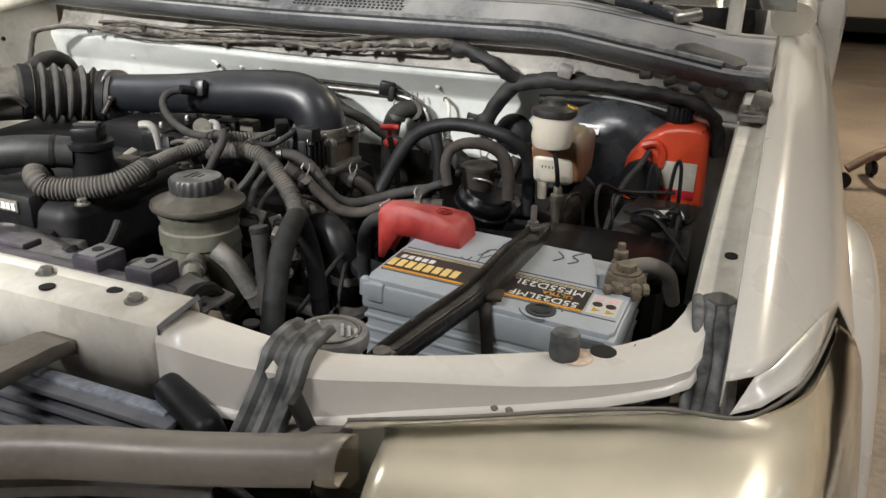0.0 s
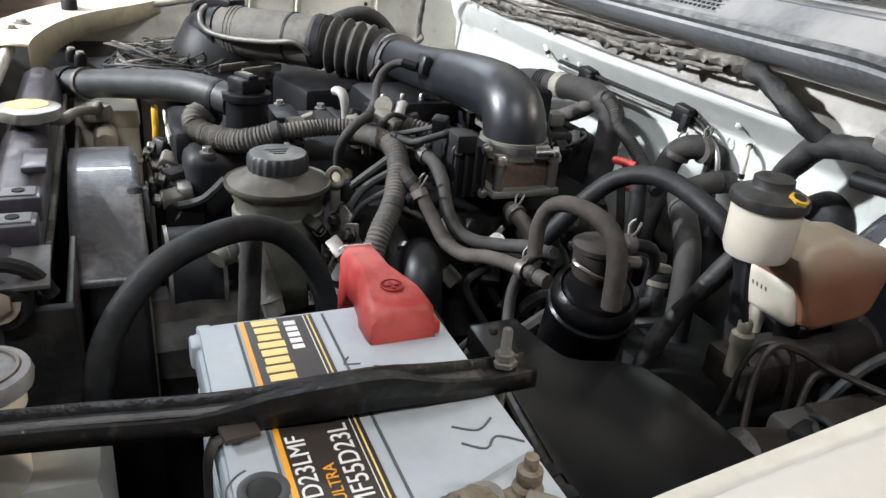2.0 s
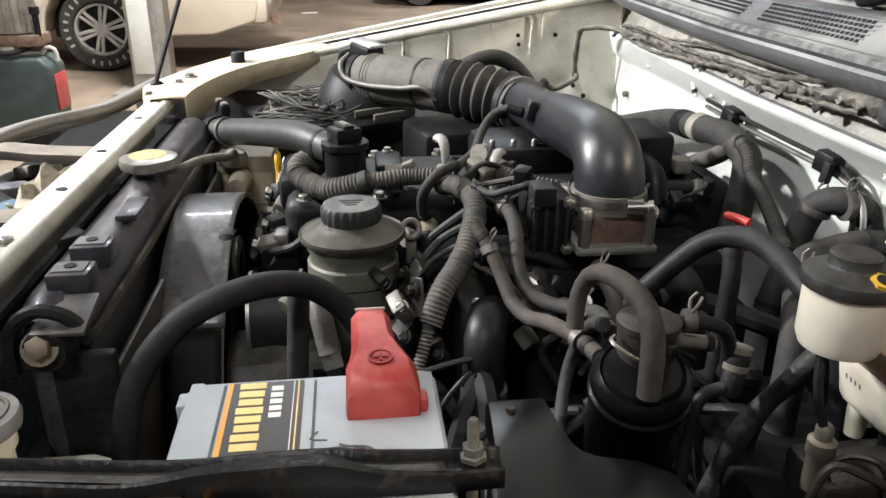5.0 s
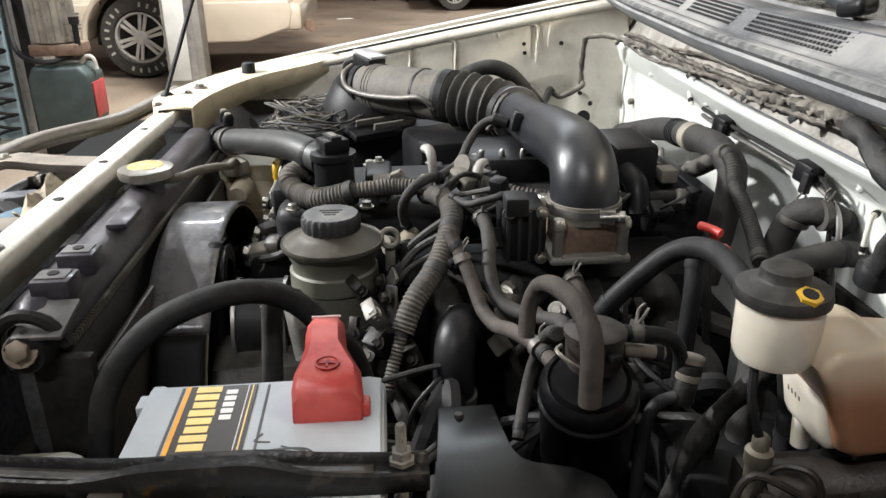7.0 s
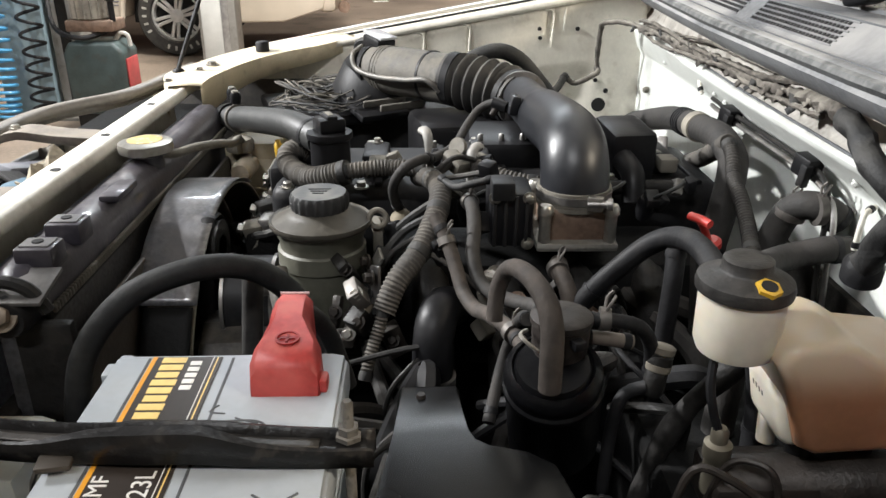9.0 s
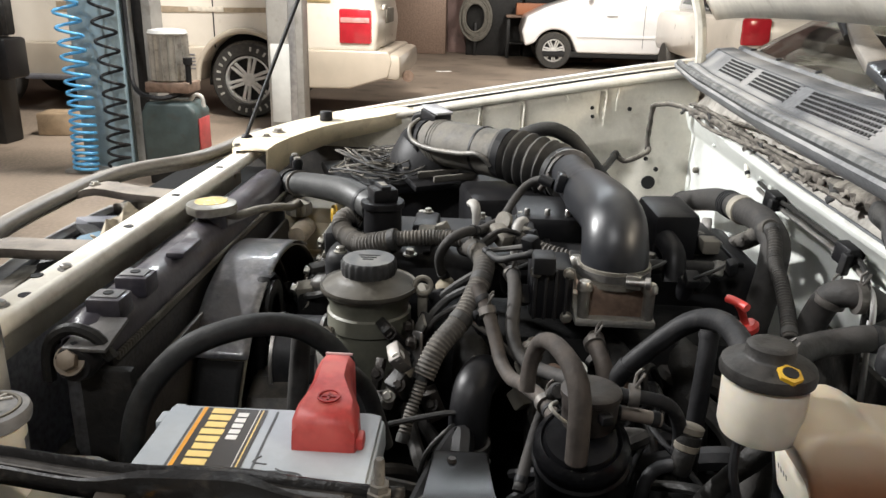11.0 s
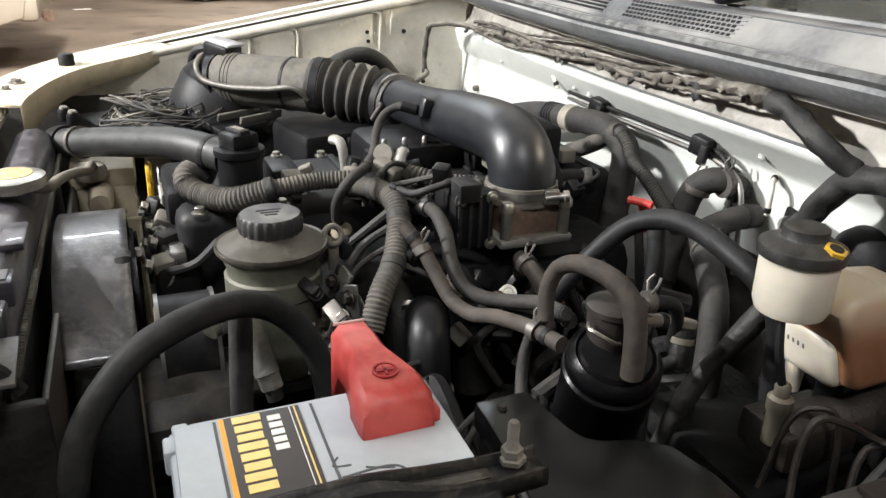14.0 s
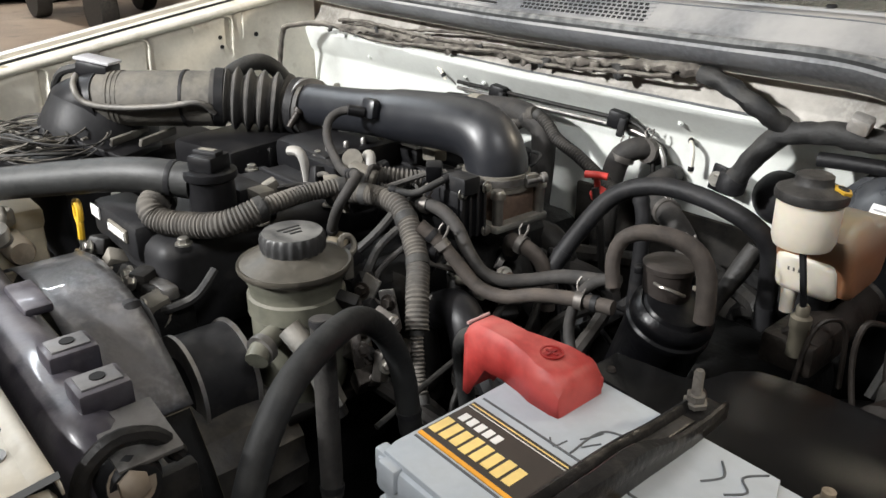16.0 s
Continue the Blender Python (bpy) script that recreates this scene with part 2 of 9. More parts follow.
RAG = surf("oily_beige_cloth", (0.26, 0.225, 0.17), 0.9, var=0.25, scale=30, bump=0.6, spots=0.5, spot_c=(0.12, 0.10, 0.08))
BLUE = surf("pale_blue_paint", (0.33, 0.43, 0.47), 0.45, var=0.15, scale=4, spots=0.2)
BLUEHOSE = surf("blue_air_hose", (0.12, 0.42, 0.72), 0.3, var=0.1, bump=0.02)
POST = surf("grey_lift_paint", (0.26, 0.25, 0.23), 0.5, var=0.2, scale=5, spots=0.3, spot_c=(0.10, 0.08, 0.06))
POSTPALE = surf("pale_plate_paint", (0.46, 0.46, 0.44), 0.5, var=0.12, scale=6)
FLOOR = surf("stained_workshop_concrete", (0.23, 0.185, 0.145), 0.55, var=0.35, scale=0.9, bump=0.25, bscale=40, spots=0.5, spot_c=(0.07, 0.055, 0.045))
HALLWALL = surf("grimy_hall_wall", (0.20, 0.13, 0.115), 0.8, var=0.3, scale=1.3, spots=0.4)
CEILING = surf("dark_hall_ceiling", (0.16, 0.15, 0.14), 0.9, var=0.2, scale=0.8)
SUVPAINT = surf("pearl_beige_suv_paint", (0.70, 0.65, 0.57), 0.3, var=0.05, scale=3, coat=0.6, bump=0.01)
SUVLOW = surf("gold_beige_lower_paint", (0.46, 0.405, 0.33), 0.35, var=0.08, scale=3, coat=0.4, bump=0.01)
VANPAINT = surf("white_van_paint", (0.80, 0.79, 0.78), 0.3, var=0.03, scale=3, coat=0.6, bump=0.01)
TYRE = surf("black_tyre_rubber", (0.022, 0.021, 0.020), 0.75, var=0.25, bump=0.3, dust=0.25)
RIM = surf("alloy_rim", (0.55, 0.54, 0.52), 0.35, metal=0.15, var=0.12)
DARKGLASS = surf("dark_car_glass", (0.02, 0.022, 0.024), 0.06, var=0.1, bump=0.0, coat=0.5)
TAIL = surf("red_tail_lamp", (0.42, 0.02, 0.03), 0.15, var=0.15, scale=8, coat=0.8, bump=0.0)
JERRY = surf("dark_teal_can_paint", (0.045, 0.065, 0.065), 0.5, var=0.25, scale=8, spots=0.3)


def glass(name, tint, rough=0.03):
    m = bpy.data.materials.new(name)
    m.use_nodes = True
    b = m.node_tree.nodes["Principled BSDF"]
    b.inputs["Base Color"].default_value = (*tint, 1)
    b.inputs["Transmission Weight"].default_value, b.inputs["Roughness"].default_value, b.inputs["IOR"].default_value = 1.0, rough, 1.3
    return m


LENS = glass("clear_headlight_lens", (0.93, 0.90, 0.82), 0.06)
SCREEN = glass("windscreen_glass", (0.86, 0.9, 0.88))


# ---- tools for building ----
BASE = {}


def thing(name, base, label, category, group="", kind=""):
    ob = new(name)
    ob.empty_display_size = 0.05
    ob.location = base
    BASE[ob.name] = Vector(base)
    return tagged(ob, label, category, group, kind)


def part(name, bm, material, parent, label="", smooth=True, solid=0.0, bevel=0.0, recalc=True):
    """Links a bmesh, drawn in world metres, as one mesh object under a thing or a part."""
    if recalc:
        bmesh.ops.recalc_face_normals(bm, faces=bm.faces)
    base = BASE[parent.name]
    bmesh.ops.translate(bm, verts=bm.verts, vec=-base)
    me = bpy.data.meshes.new(name)
    bm.to_mesh(me)
    bm.free()
    me.materials.append(material)
    if smooth:
        me.shade_smooth()
        me.set_sharp_from_angle(angle=radians(42))
    ob = new(name, me)
    ob.parent = parent
    BASE[ob.name] = base
    if solid:
        s = ob.modifiers.new("thickness", "SOLIDIFY")
        s.thickness, s.offset = solid, -1
    if bevel:
        v = ob.modifiers.new("edge", "BEVEL")
        v.width, v.segments, v.limit_method, v.angle_limit = bevel, 2, "ANGLE", radians(40)
    return tagged(ob, label)


def solo(name, bm, material, base, label, category, group="", kind="", **kw):
    """A thing that is one plain mesh."""
    holder = thing(name + "_tmp", base, "", "")
    ob = part(name, bm, material, holder, **kw)
    ob.parent = None
    ob.location = base
    bpy.data.objects.remove(holder)
    return tagged(ob, label, category, group, kind)


def spline(pts, step=0.006, closed=False):
    """Points along a smooth curve through pts."""
    p = [Vector(q) for q in pts]
    n = len(p)
    out = []
    for i in range(n if closed else n - 1):
        a, b, c, d = (p[(i + k) % n] if closed else p[min(max(i + k, 0), n - 1)] for k in (-1, 0, 1, 2))
        m = max(2, int((c - b).length / step))
        for k in range(m):
            t = k / m
            out.append(0.5 * (2 * b + (c - a) * t + (2 * a - 5 * b + 4 * c - d) * t * t + (3 * b - a - 3 * c + d) * t ** 3))
    if not closed:
        out.append(p[-1])
    return out


def sweep(bm, path, r, seg=12, cap=True, closed=False, flat=1.0):
    """A tube along path; r is a number or a function of the metres run. flat squeezes it upright."""
    rings, run = [], 0.0
    t0 = (path[1] - path[0]).normalized()
    up = Vector((0, 0, 1)) if abs(t0.z) < 0.9 else Vector((0, 1, 0))
    u = t0.cross(up).normalized()
    n = len(path)
    for i, q in enumerate(path):
        if closed:
            t = (path[(i + 1) % n] - path[i - 1]).normalized()
        else:
            t = (path[min(i + 1, n - 1)] - path[max(i - 1, 0)]).normalized()
        if i:
            run += (q - path[i - 1]).length
        u = (u - t * u.dot(t)).normalized()
        v = t.cross(u)
        rr = r(run) if callable(r) else r
        rings.append([bm.verts.new(q + rr * (math.cos(a) * u + math.sin(a) * v * flat)) for a in (2 * math.pi * k / seg for k in range(seg))])
    pairs = list(zip(rings, rings[1:])) + ([(rings[-1], rings[0])] if closed else [])
    for ra, rb in pairs:
        for k in range(seg):
            bm.faces.new((ra[k], ra[(k + 1) % seg], rb[(k + 1) % seg], rb[k]))
    if cap and not closed:
        bm.faces.new(rings[0][::-1])
        bm.faces.new(rings[-1])
    return bm


def tube(pts, r, seg=12, step=0.006, **kw):
    return sweep(bmesh.new(), spline(pts, step), r, seg, **kw)


def ribbed(pts, r, pitch=0.006, depth=0.0012, seg=12):
    """A corrugated tube."""
    return sweep(bmesh.new(), spline(pts, pitch / 4), lambda s: r + depth * math.sin(2 * math.pi * s / pitch), seg)


def lathe(bm, prof, at=(0, 0, 0), axis=(0, 0, 1), segs=32, wave=None):
    """Turns the profile (radius, height) round an axis. wave(angle, k) alters a ring's radius."""
    q = Vector((0, 0, 1)).rotation_difference(Vector(axis).normalized()).to_matrix()
    at = Vector(at)
    rings = []
    for k, (r, h) in enumerate(prof):
        rings.append([bm.verts.new(at + q @ Vector(((r + (wave(a, k) if wave else 0)) * math.cos(a), (r + (wave(a, k) if wave else 0)) * math.sin(a), h)))
                      for a in (2 * math.pi * i / segs for i in range(segs))])
    for ra, rb in zip(rings, rings[1:]):
        for i in range(segs):
            bm.faces.new((ra[i], ra[(i + 1) % segs], rb[(i + 1) % segs], rb[i]))
    bm.faces.new(rings[0][::-1])
    bm.faces.new(rings[-1])
    return bm


def turned(prof, at, axis=(0, 0, 1), segs=32, wave=None):
    return lathe(bmesh.new(), prof, at, axis, segs, wave)


def box(bm, c, size, bevel=0.002, rot=(0, 0, 0), segs=2, taper=1.0):
    """A bevelled block; taper narrows its top."""
    made = bmesh.ops.create_cube(bm, size=1.0)["verts"]
    for v in made:
        k = taper if v.co.z > 0 else 1.0
        v.co = Vector((v.co.x * size[0] * k, v.co.y * size[1] * k, v.co.z * size[2]))
    bmesh.ops.transform(bm, matrix=pose(*c, *rot), verts=made)
    if bevel:
        edges = list({e for v in made for e in v.link_edges})
        bmesh.ops.bevel(bm, geom=edges, offset=min(bevel, min(size) * 0.4), segments=segs, affect="EDGES", profile=0.5)
    return bm


def block(c, size, bevel=0.002, rot=(0, 0, 0), segs=2, taper=1.0):
    return box(bmesh.new(), c, size, bevel, rot, segs, taper)


def plate(outline, z0, z1, bevel=0.0, m=None):
    """A flat shape with straight sides between the heights z0 and z1."""
    bm = bmesh.new()
    bot = [bm.verts.new((x, y, z0)) for x, y in outline]
    top = [bm.verts.new((x, y, z1)) for x, y in outline]
    n = len(outline)
    bm.faces.new(bot[::-1])
    bm.faces.new(top)
    for i in range(n):
        bm.faces.new((bot[i], bot[(i + 1) % n], top[(i + 1) % n], top[i]))
    if bevel:
        bmesh.ops.bevel(bm, geom=[e for e in bm.edges if abs(e.verts[0].co.z - z1) < 1e-6 and abs(e.verts[1].co.z - z1) < 1e-6], offset=bevel, segments=2, affect="EDGES", profile=0.5)
    if m:
        bmesh.ops.transform(bm, matrix=m, verts=bm.verts)
    return bm


def sheet(rows):
    """A surface through rows of points."""
    bm = bmesh.new()
    vs = [[bm.verts.new(p) for p in row] for row in rows]
    for a, b in zip(vs, vs[1:]):
        for i in range(len(a) - 1):
            bm.faces.new((a[i], a[i + 1], b[i + 1], b[i]))
    return bm


def hexbolt(bm, at, r=0.006, h=0.005, axis=(0, 0, 1)):
    lathe(bm, [(r * 1.5, 0), (r * 1.5, h * 0.25), (r * 1.02, h * 0.26)], at, axis, 16)
    lathe(bm, [(r, h * 0.2), (r, h * 0.9), (r * 0.85, h)], at, axis, 6)
    return bm


def lerp(table, v):
    xs, ys = zip(*table)
    return float(np.interp(v, xs, ys))


def rows_between(a, b, n):
    """Rows of points that run from the curve a to the curve b."""
    return [[Vector(p).lerp(Vector(q), k / n) for p, q in zip(a, b)] for k in range(n + 1)]


def lettering(name, text, size, m, material, parent, squeeze=1.0):
    """Flat letters in the built-in font, centred on the pose m."""
    cu = bpy.data.curves.new(name, "FONT")
    cu.body, cu.size, cu.align_x, cu.align_y, cu.extrude = text, size, "CENTER", "CENTER", 0.0002
    tmp = bpy.data.objects.new(name, cu)
    me = bpy.data.meshes.new_from_object(tmp)
    bpy.data.objects.remove(tmp)
    me.transform(Matrix.Translation(-BASE[parent.name]) @ m @ Matrix.Diagonal((squeeze, 1, 1, 1)))
    me.materials.clear()
    me.materials.append(material)
    ob = new(name, me)
    ob.parent = parent
    BASE[ob.name] = BASE[parent.name]
    return ob


# ---- the hall ----
floor_bm = bmesh.new()
bmesh.ops.create_grid(floor_bm, x_segments=60, y_segments=60, size=22)
bmesh.ops.translate(floor_bm, verts=floor_bm.verts, vec=(-6, 4, 0))
solo("floor", floor_bm, FLOOR, (0, 0, 0), "brown stained concrete workshop floor", "floor", kind="structure", solid=0.1)
for nm, c, s in (("wall_west", (-18.1, 4, 2.5), (0.2, 44, 5)), ("wall_east", (10.1, 4, 2.5), (0.2, 44, 5)),
                 ("wall_north", (-4, 19.1, 2.5), (28, 0.2, 5)), ("wall_south", (-4, -12.1, 2.5), (28, 0.2, 5))):
    solo(nm, block(c, s, 0), HALLWALL, (c[0], c[1], 0), "grimy dark workshop wall", "wall", kind="structure", smooth=False)
solo("ceiling", block((-4, 4, 5.1), (29, 45, 0.2), 0), CEILING, (-4, 4, 5), "dark workshop ceiling", "ceiling", kind="structure", smooth=False)

# ---- the pickup's body ----
CREST = [(0.40, 0.985), (0.5, 1.016), (0.55, 1.029), (0.63, 1.048), (0.73, 1.067), (0.86, 1.087), (1.0, 1.104), (1.3, 1.135), (1.9, 1.17)]
RCREST = [(0.40, 1.022), (0.475, 1.043), (0.66, 1.078), (0.9, 1.12), (1.13, 1.16), (1.3, 1.186), (1.9, 1.23)]
truck = thing("pickup_truck", (-0.70, 1.6, 0), "cream white pickup truck with its bonnet propped open", "car")

# wings: the curve over the wheel, from the rail beside the bonnet outwards and down
WING = [(0.005, -0.014, 0.470), (0.0055, -0.002, 0.468), (0.010, 0.0, 0.468), (0.024, 0.0, 0.476), (0.035, -0.006, 0.498), (0.055, -0.018, 0.56), (0.070, -0.032, 0.61), (0.083, -0.050, 0.655),
        (0.100, -0.082, 0.668), (0.116, -0.14, 0.682), (0.128, -0.22, 0.70), (0.137, -0.35, 0.72), (0.142, -0.55, 0.74)]


def wing(side):
    rows = []
    for k in range(41):
        s = (k / 40) ** 1.3
        row = []
        for xo, dz, y0 in WING:
            y = y0 + (1.9 - y0) * s
            x = xo if side > 0 else -1.44 - xo - 0.03 * min(1, max(0, (y - 0.5) / 0.5))
            lift = lerp([(0, 0.0095), (0.024, 0.0095), (0.06, 0.003), (0.09, 0.0)], xo) * lerp([(0.4, 1), (0.75, 1), (1.05, 0)], y) if side > 0 and dz > -0.013 else 0.0
            row.append((x, y, lerp(CREST if side > 0 else RCREST, y) + dz + lift))
        rows.append(row)
    return sheet(rows)


left_wing = part("left_wing", wing(1), PAINT, truck, "glossy cream white front wing", solid=0.0012)
right_wing = part("right_wing", wing(-1), PAINT, truck, "cream white front wing", solid=0.0012)
lip_top = [(xo, y0, lerp(CREST, y0) + dz + lerp([(0, 0.0095), (0.024, 0.0095), (0.06, 0.003), (0.09, 0.0)], xo) - 0.001) for xo, dz, y0 in WING[3:8]]
lip_low = [(0.012, 0.462, 0.993), (0.030, 0.470, 0.999), (0.050, 0.496, 1.006), (0.066, 0.560, 1.003), (0.080, 0.640, 0.996)]
part("wing_front_flange", sheet(rows_between(lip_top, lip_low, 4)), PAINT, left_wing, solid=0.001)
flare = []
for k in range(25):
    a = radians(200 - k * 7)
    yc, zc, r = 1.27, 0.40, 0.47
    cs, sn = math.cos(a), math.sin(a)
    flare.append([(0.128, yc + (r + 0.02) * cs, zc + (r + 0.02) * sn), (0.150, yc + (r + 0.015) * cs, zc + (r + 0.015) * sn), (0.178, yc + r * cs, zc + r * sn),
                  (0.192, yc + (r - 0.02) * cs, zc + (r - 0.02) * sn), (0.198, yc + (r - 0.06) * cs, zc + (r - 0.06) * sn), (0.19, yc + (r - 0.075) * cs, zc + (r - 0.075) * sn)])
part("wheel_arch_flare", sheet(flare), PAINT, truck, "cream white wheel arch flare", solid=0.002)

# rails beside the bonnet, with a turned-down inner lip
rail = []
for k in range(33):
    y = 0.53 + 0.72 * k / 32
    z = lerp(CREST, y)
    rail.append([(-0.030, y, z - 0.075), (-0.028, y, z - 0.028), (-0.025, y, z - 0.0205), (-0.014, y, z - 0.020), (-0.011, y, z - 0.0215), (0.000, y, z - 0.0215), (0.004, y, z - 0.015), (0.007, y, z - 0.010)])
part("left_wing_rail", sheet(rail), BAYPAINT, left_wing, "dusty cream rail under the bonnet edge", solid=0.0015)
rail = []
for k in range(41):
    y = 0.50 + 0.78 * k / 40
    z = lerp(RCREST, y)
    w = 0.03 * min(1, max(0, (y - 0.5) / 0.5))
    rail.append([(-1.4115, y, z - 0.030), (-1.4125, y, z - 0.020), (-1.4155, y, z - 0.0165), (-1.428 - w * 0.5, y, z - 0.016), (-1.434 - w * 0.8, y, z - 0.010), (-1.444 - w, y, z - 0.009), (-1.447 - w, y, z - 0.014)])
part("right_wing_rail", sheet(rail), BAYPAINT, right_wing, "dusty cream rail under the bonnet edge", solid=0.0015)
part("rail_gap", tube([(-1.431 - 0.019 * min(1, max(0, (y - 0.5) / 0.5)), y, lerp(RCREST, y) - 0.0115) for y in np.linspace(0.62, 1.24, 16)], 0.0022, 6, 0.05), HOLESHADE, right_wing, "dark gap along the rail")


def smooth01(v, a, b):
    t = min(1, max(0, (v - a) / (b - a)))
    return t * t * (3 - 2 * t)


def apron(side):
    """The inner wing: an upright panel with pressed grooves."""
    rows = []
    for i in range(37):
        f = i / 36
        row = []
        for j in range(141):
            y = 0.45 + 0.795 * j / 140
            top = (lerp(RCREST, y) - 0.028) if side < 0 else lerp(CREST, y) - 0.075
            z = top - f * 0.5
            d = 0.0
            for yg, depth in ((0.70, 0.11), (0.802, 0.12), (0.890, 0.12), (1.046, 0.075), (1.060, 0.06)):
                d += 0.016 * (1 - smooth01(abs(y - yg), 0.001, 0.0075)) * (1 - smooth01(top - z, depth - 0.02, depth)) * smooth01(top - z, 0.002, 0.012)
            d += 0.018 * smooth01(top - z, 0.128, 0.15) * (1 - smooth01(y, 1.1, 1.16))
            row.append((-1.416 - d * 0.6 if side < 0 else -0.030 + d, y, z))
        rows.append(row)
    return sheet(rows)


part("right_inner_wing", apron(-1), BAYPAINT, truck, "cream inner wing panel with pressed grooves", solid=0.0015)
# added black panel stands for the shaded cavity below the front corner
part("arch_liner", block((-1.397, 0.430, 0.79), (0.012, 0.31, 0.38), 0.004), surf("black_cavity_fill", (0.022, 0.020, 0.019), 0.7, var=0.4, scale=12, dust=0.2), truck, "black panel for the shaded cavity under the corner")
part("left_inner_wing", apron(1), BAYPAINT, truck, "cream inner wing panel", solid=0.0015)
for y0, z1, hook in ((0.712, 0.975, 0.016), (0.797, 1.008, 0.018), (0.890, 1.020, 0.018), (0.979, 1.088, 0.010), (1.058, 1.040, 0.018), (1.081, 1.070, 0.0)):
    z0 = lerp(RCREST, y0) - 0.034
    pts = [(-1.4150, y0 - hook, z0 + 0.001), (-1.4148, y0 - hook * 0.35, z0 - 0.001), (-1.4145, y0, z0 - 0.010), (-1.4145, y0 - 0.001, (z0 + z1) / 2), (-1.4155, y0 - 0.002, z1)]
    part("pressed_bead", tube(pts, 0.0024, 8, 0.01), BAYPAINT, truck)
for y, z, r in ((1.030, 1.076, 0.004), (1.032, 1.058, 0.004), (1.107, 1.076, 0.0045), (1.174, 0.951, 0.005), (1.161, 0.922, 0.0145), (1.151, 0.973, 0.0045)):
    part("panel_hole", turned([(r, 0), (r, 0.006)], (-1.4190, y, z), (1, 0, 0), 18), HOLESHADE, truck)

# bulkhead and scuttle: a pressed section carried across the bay
def scut(x):
    return lerp([(-1.46, 0.05), (-1.2, 0.02), (-0.78, 0.0), (-0.45, -0.012), (-0.2, -0.022), (0.0, -0.055)], x)


def dz(x):
    return lerp([(-1.46, 0.012), (-0.8, 0.0), (-0.3, 0.0), (-0.05, -0.035)], x)


wallsec = [(1.240, 0.40), (1.240, 0.70), (1.240, 0.90), (1.240, 1.020), (1.238, 1.026), (1.232, 1.032), (1.200, 1.064), (1.196, 1.069), (1.196, 1.073), (1.199, 1.0765), (1.205, 1.078), (1.210, 1.083), (1.214, 1.092), (1.220, 1.110), (1.220, 1.135), (1.212, 1.150)]
for nm, sec, mat, lab in (("bulkhead", wallsec[:11], WALLPAINT, "white painted bulkhead"), ("bulkhead_ledge", wallsec[10:], DIRTWALL, "grimy pressed ledge of the bulkhead")):
    rows = [[(x, y + (scut(x) if z > 1.03 else 0) * smooth01(z, 1.03, 1.10), z + dz(x) * smooth01(z, 0.95, 1.08)) for x in np.linspace(-1.455, -0.02, 60)] for y, z in sec]
    part(nm, sheet(rows), mat, truck, lab, solid=0.0015)
cowlsec = [(1.185, 1.126), (1.160, 1.138), (1.149, 1.148), (1.145, 1.155), (1.148, 1.160), (1.157, 1.160), (1.162, 1.155), (1.170, 1.155), (1.175, 1.161), (1.183, 1.1635), (1.187, 1.1620), (1.193, 1.1640), (1.198, 1.1665), (1.224, 1.1880), (1.229, 1.1900), (1.262, 1.1920), (1.266, 1.189), (1.270, 1.189), (1.273, 1.194), (1.285, 1.196)]
rows = [[(x, y + scut(x), z + dz(x)) for x in np.linspace(-1.44, 0.0, 70)] for y, z in cowlsec]
part("ledge_groove", tube([(x, 1.2035 + scut(x), 1.0785 + dz(x)) for x in np.linspace(-1.40, -0.06, 16)], 0.0016, 6, 0.05), GROOVE, truck)
# black sheet added only to darken the foot of the bulkhead
part("insulation_mat", block((-0.49, 1.2325, 0.765), (0.40, 0.010, 0.32), 0.004), surf("black_bulkhead_fill", (0.012, 0.0115, 0.011), 0.9, var=0.4, scale=20, bump=0.5, spec=0.1, dust=0.1), truck, "added black sheet that darkens the lower bulkhead")
for x, z in ((-0.93, 1.046), (-0.885, 1.043), (-1.20, 1.045), (-0.52, 1.045)):
    part("ledge_screw", hexbolt(bmesh.new(), (x, 1.219 + scut(x) * 0.4, z), 0.0035, 0.004, (0, -0.65, -0.6)), WALLPAINT, truck)
part("scuttle_panel", sheet(rows), COWLGREY, truck, "dusty grey plastic scuttle panel below the windscreen", solid=0.002)
rows = [[(x, y + scut(x), z + dz(x)) for x in np.linspace(-1.42, -0.06, 50)] for y, z in ((1.212, 1.150), (1.200, 1.138), (1.185, 1.126))]
part("scuttle_underside", sheet(rows), BAYPAINT, truck, solid=0.001)
part("scuttle_seal", tube([(x, 1.151 + scut(x), 1.163 + dz(x)) for x in np.linspace(-1.40, -0.06, 12)], 0.006, 8), SEAL, truck, "perished rubber bonnet seal")
for x0, x1 in ((-0.795, -0.575), (-1.02, -0.845), (-1.22, -1.06)):
    slots = bmesh.new()
    n = int((x1 - x0) / 0.0085)
    for j in range(5):
        u = 0.11 + 0.195 * j
        y, z = 1.198 + 0.026 * u, 1.1668 + 0.0215 * u
        for i in range(n):
            x = x0 + (x1 - x0) * (i + 0.5 + 0.25 * (j % 2)) / n - 0.010 * u
            box(slots, (x, y + scut(x), z + dz(x)), (0.0050 if x1 > -0.6 else 0.0078, 0.0040, 0.0016), 0, (39.6, 0, 0))
    part("scuttle_grille", slots, HOLESHADE, truck, "black slotted air intake grille", smooth=False)
    for j in range(6):
        u = 0.0125 + 0.195 * j
        part("grille_bar", tube([(x, 1.198 + 0.026 * u + scut(x), 1.1672 + 0.0215 * u + dz(x)) for x in np.linspace(x0 - 0.006, x1 + 0.002, 6)], 0.0010, 6, 0.05), COWLGREY, truck)
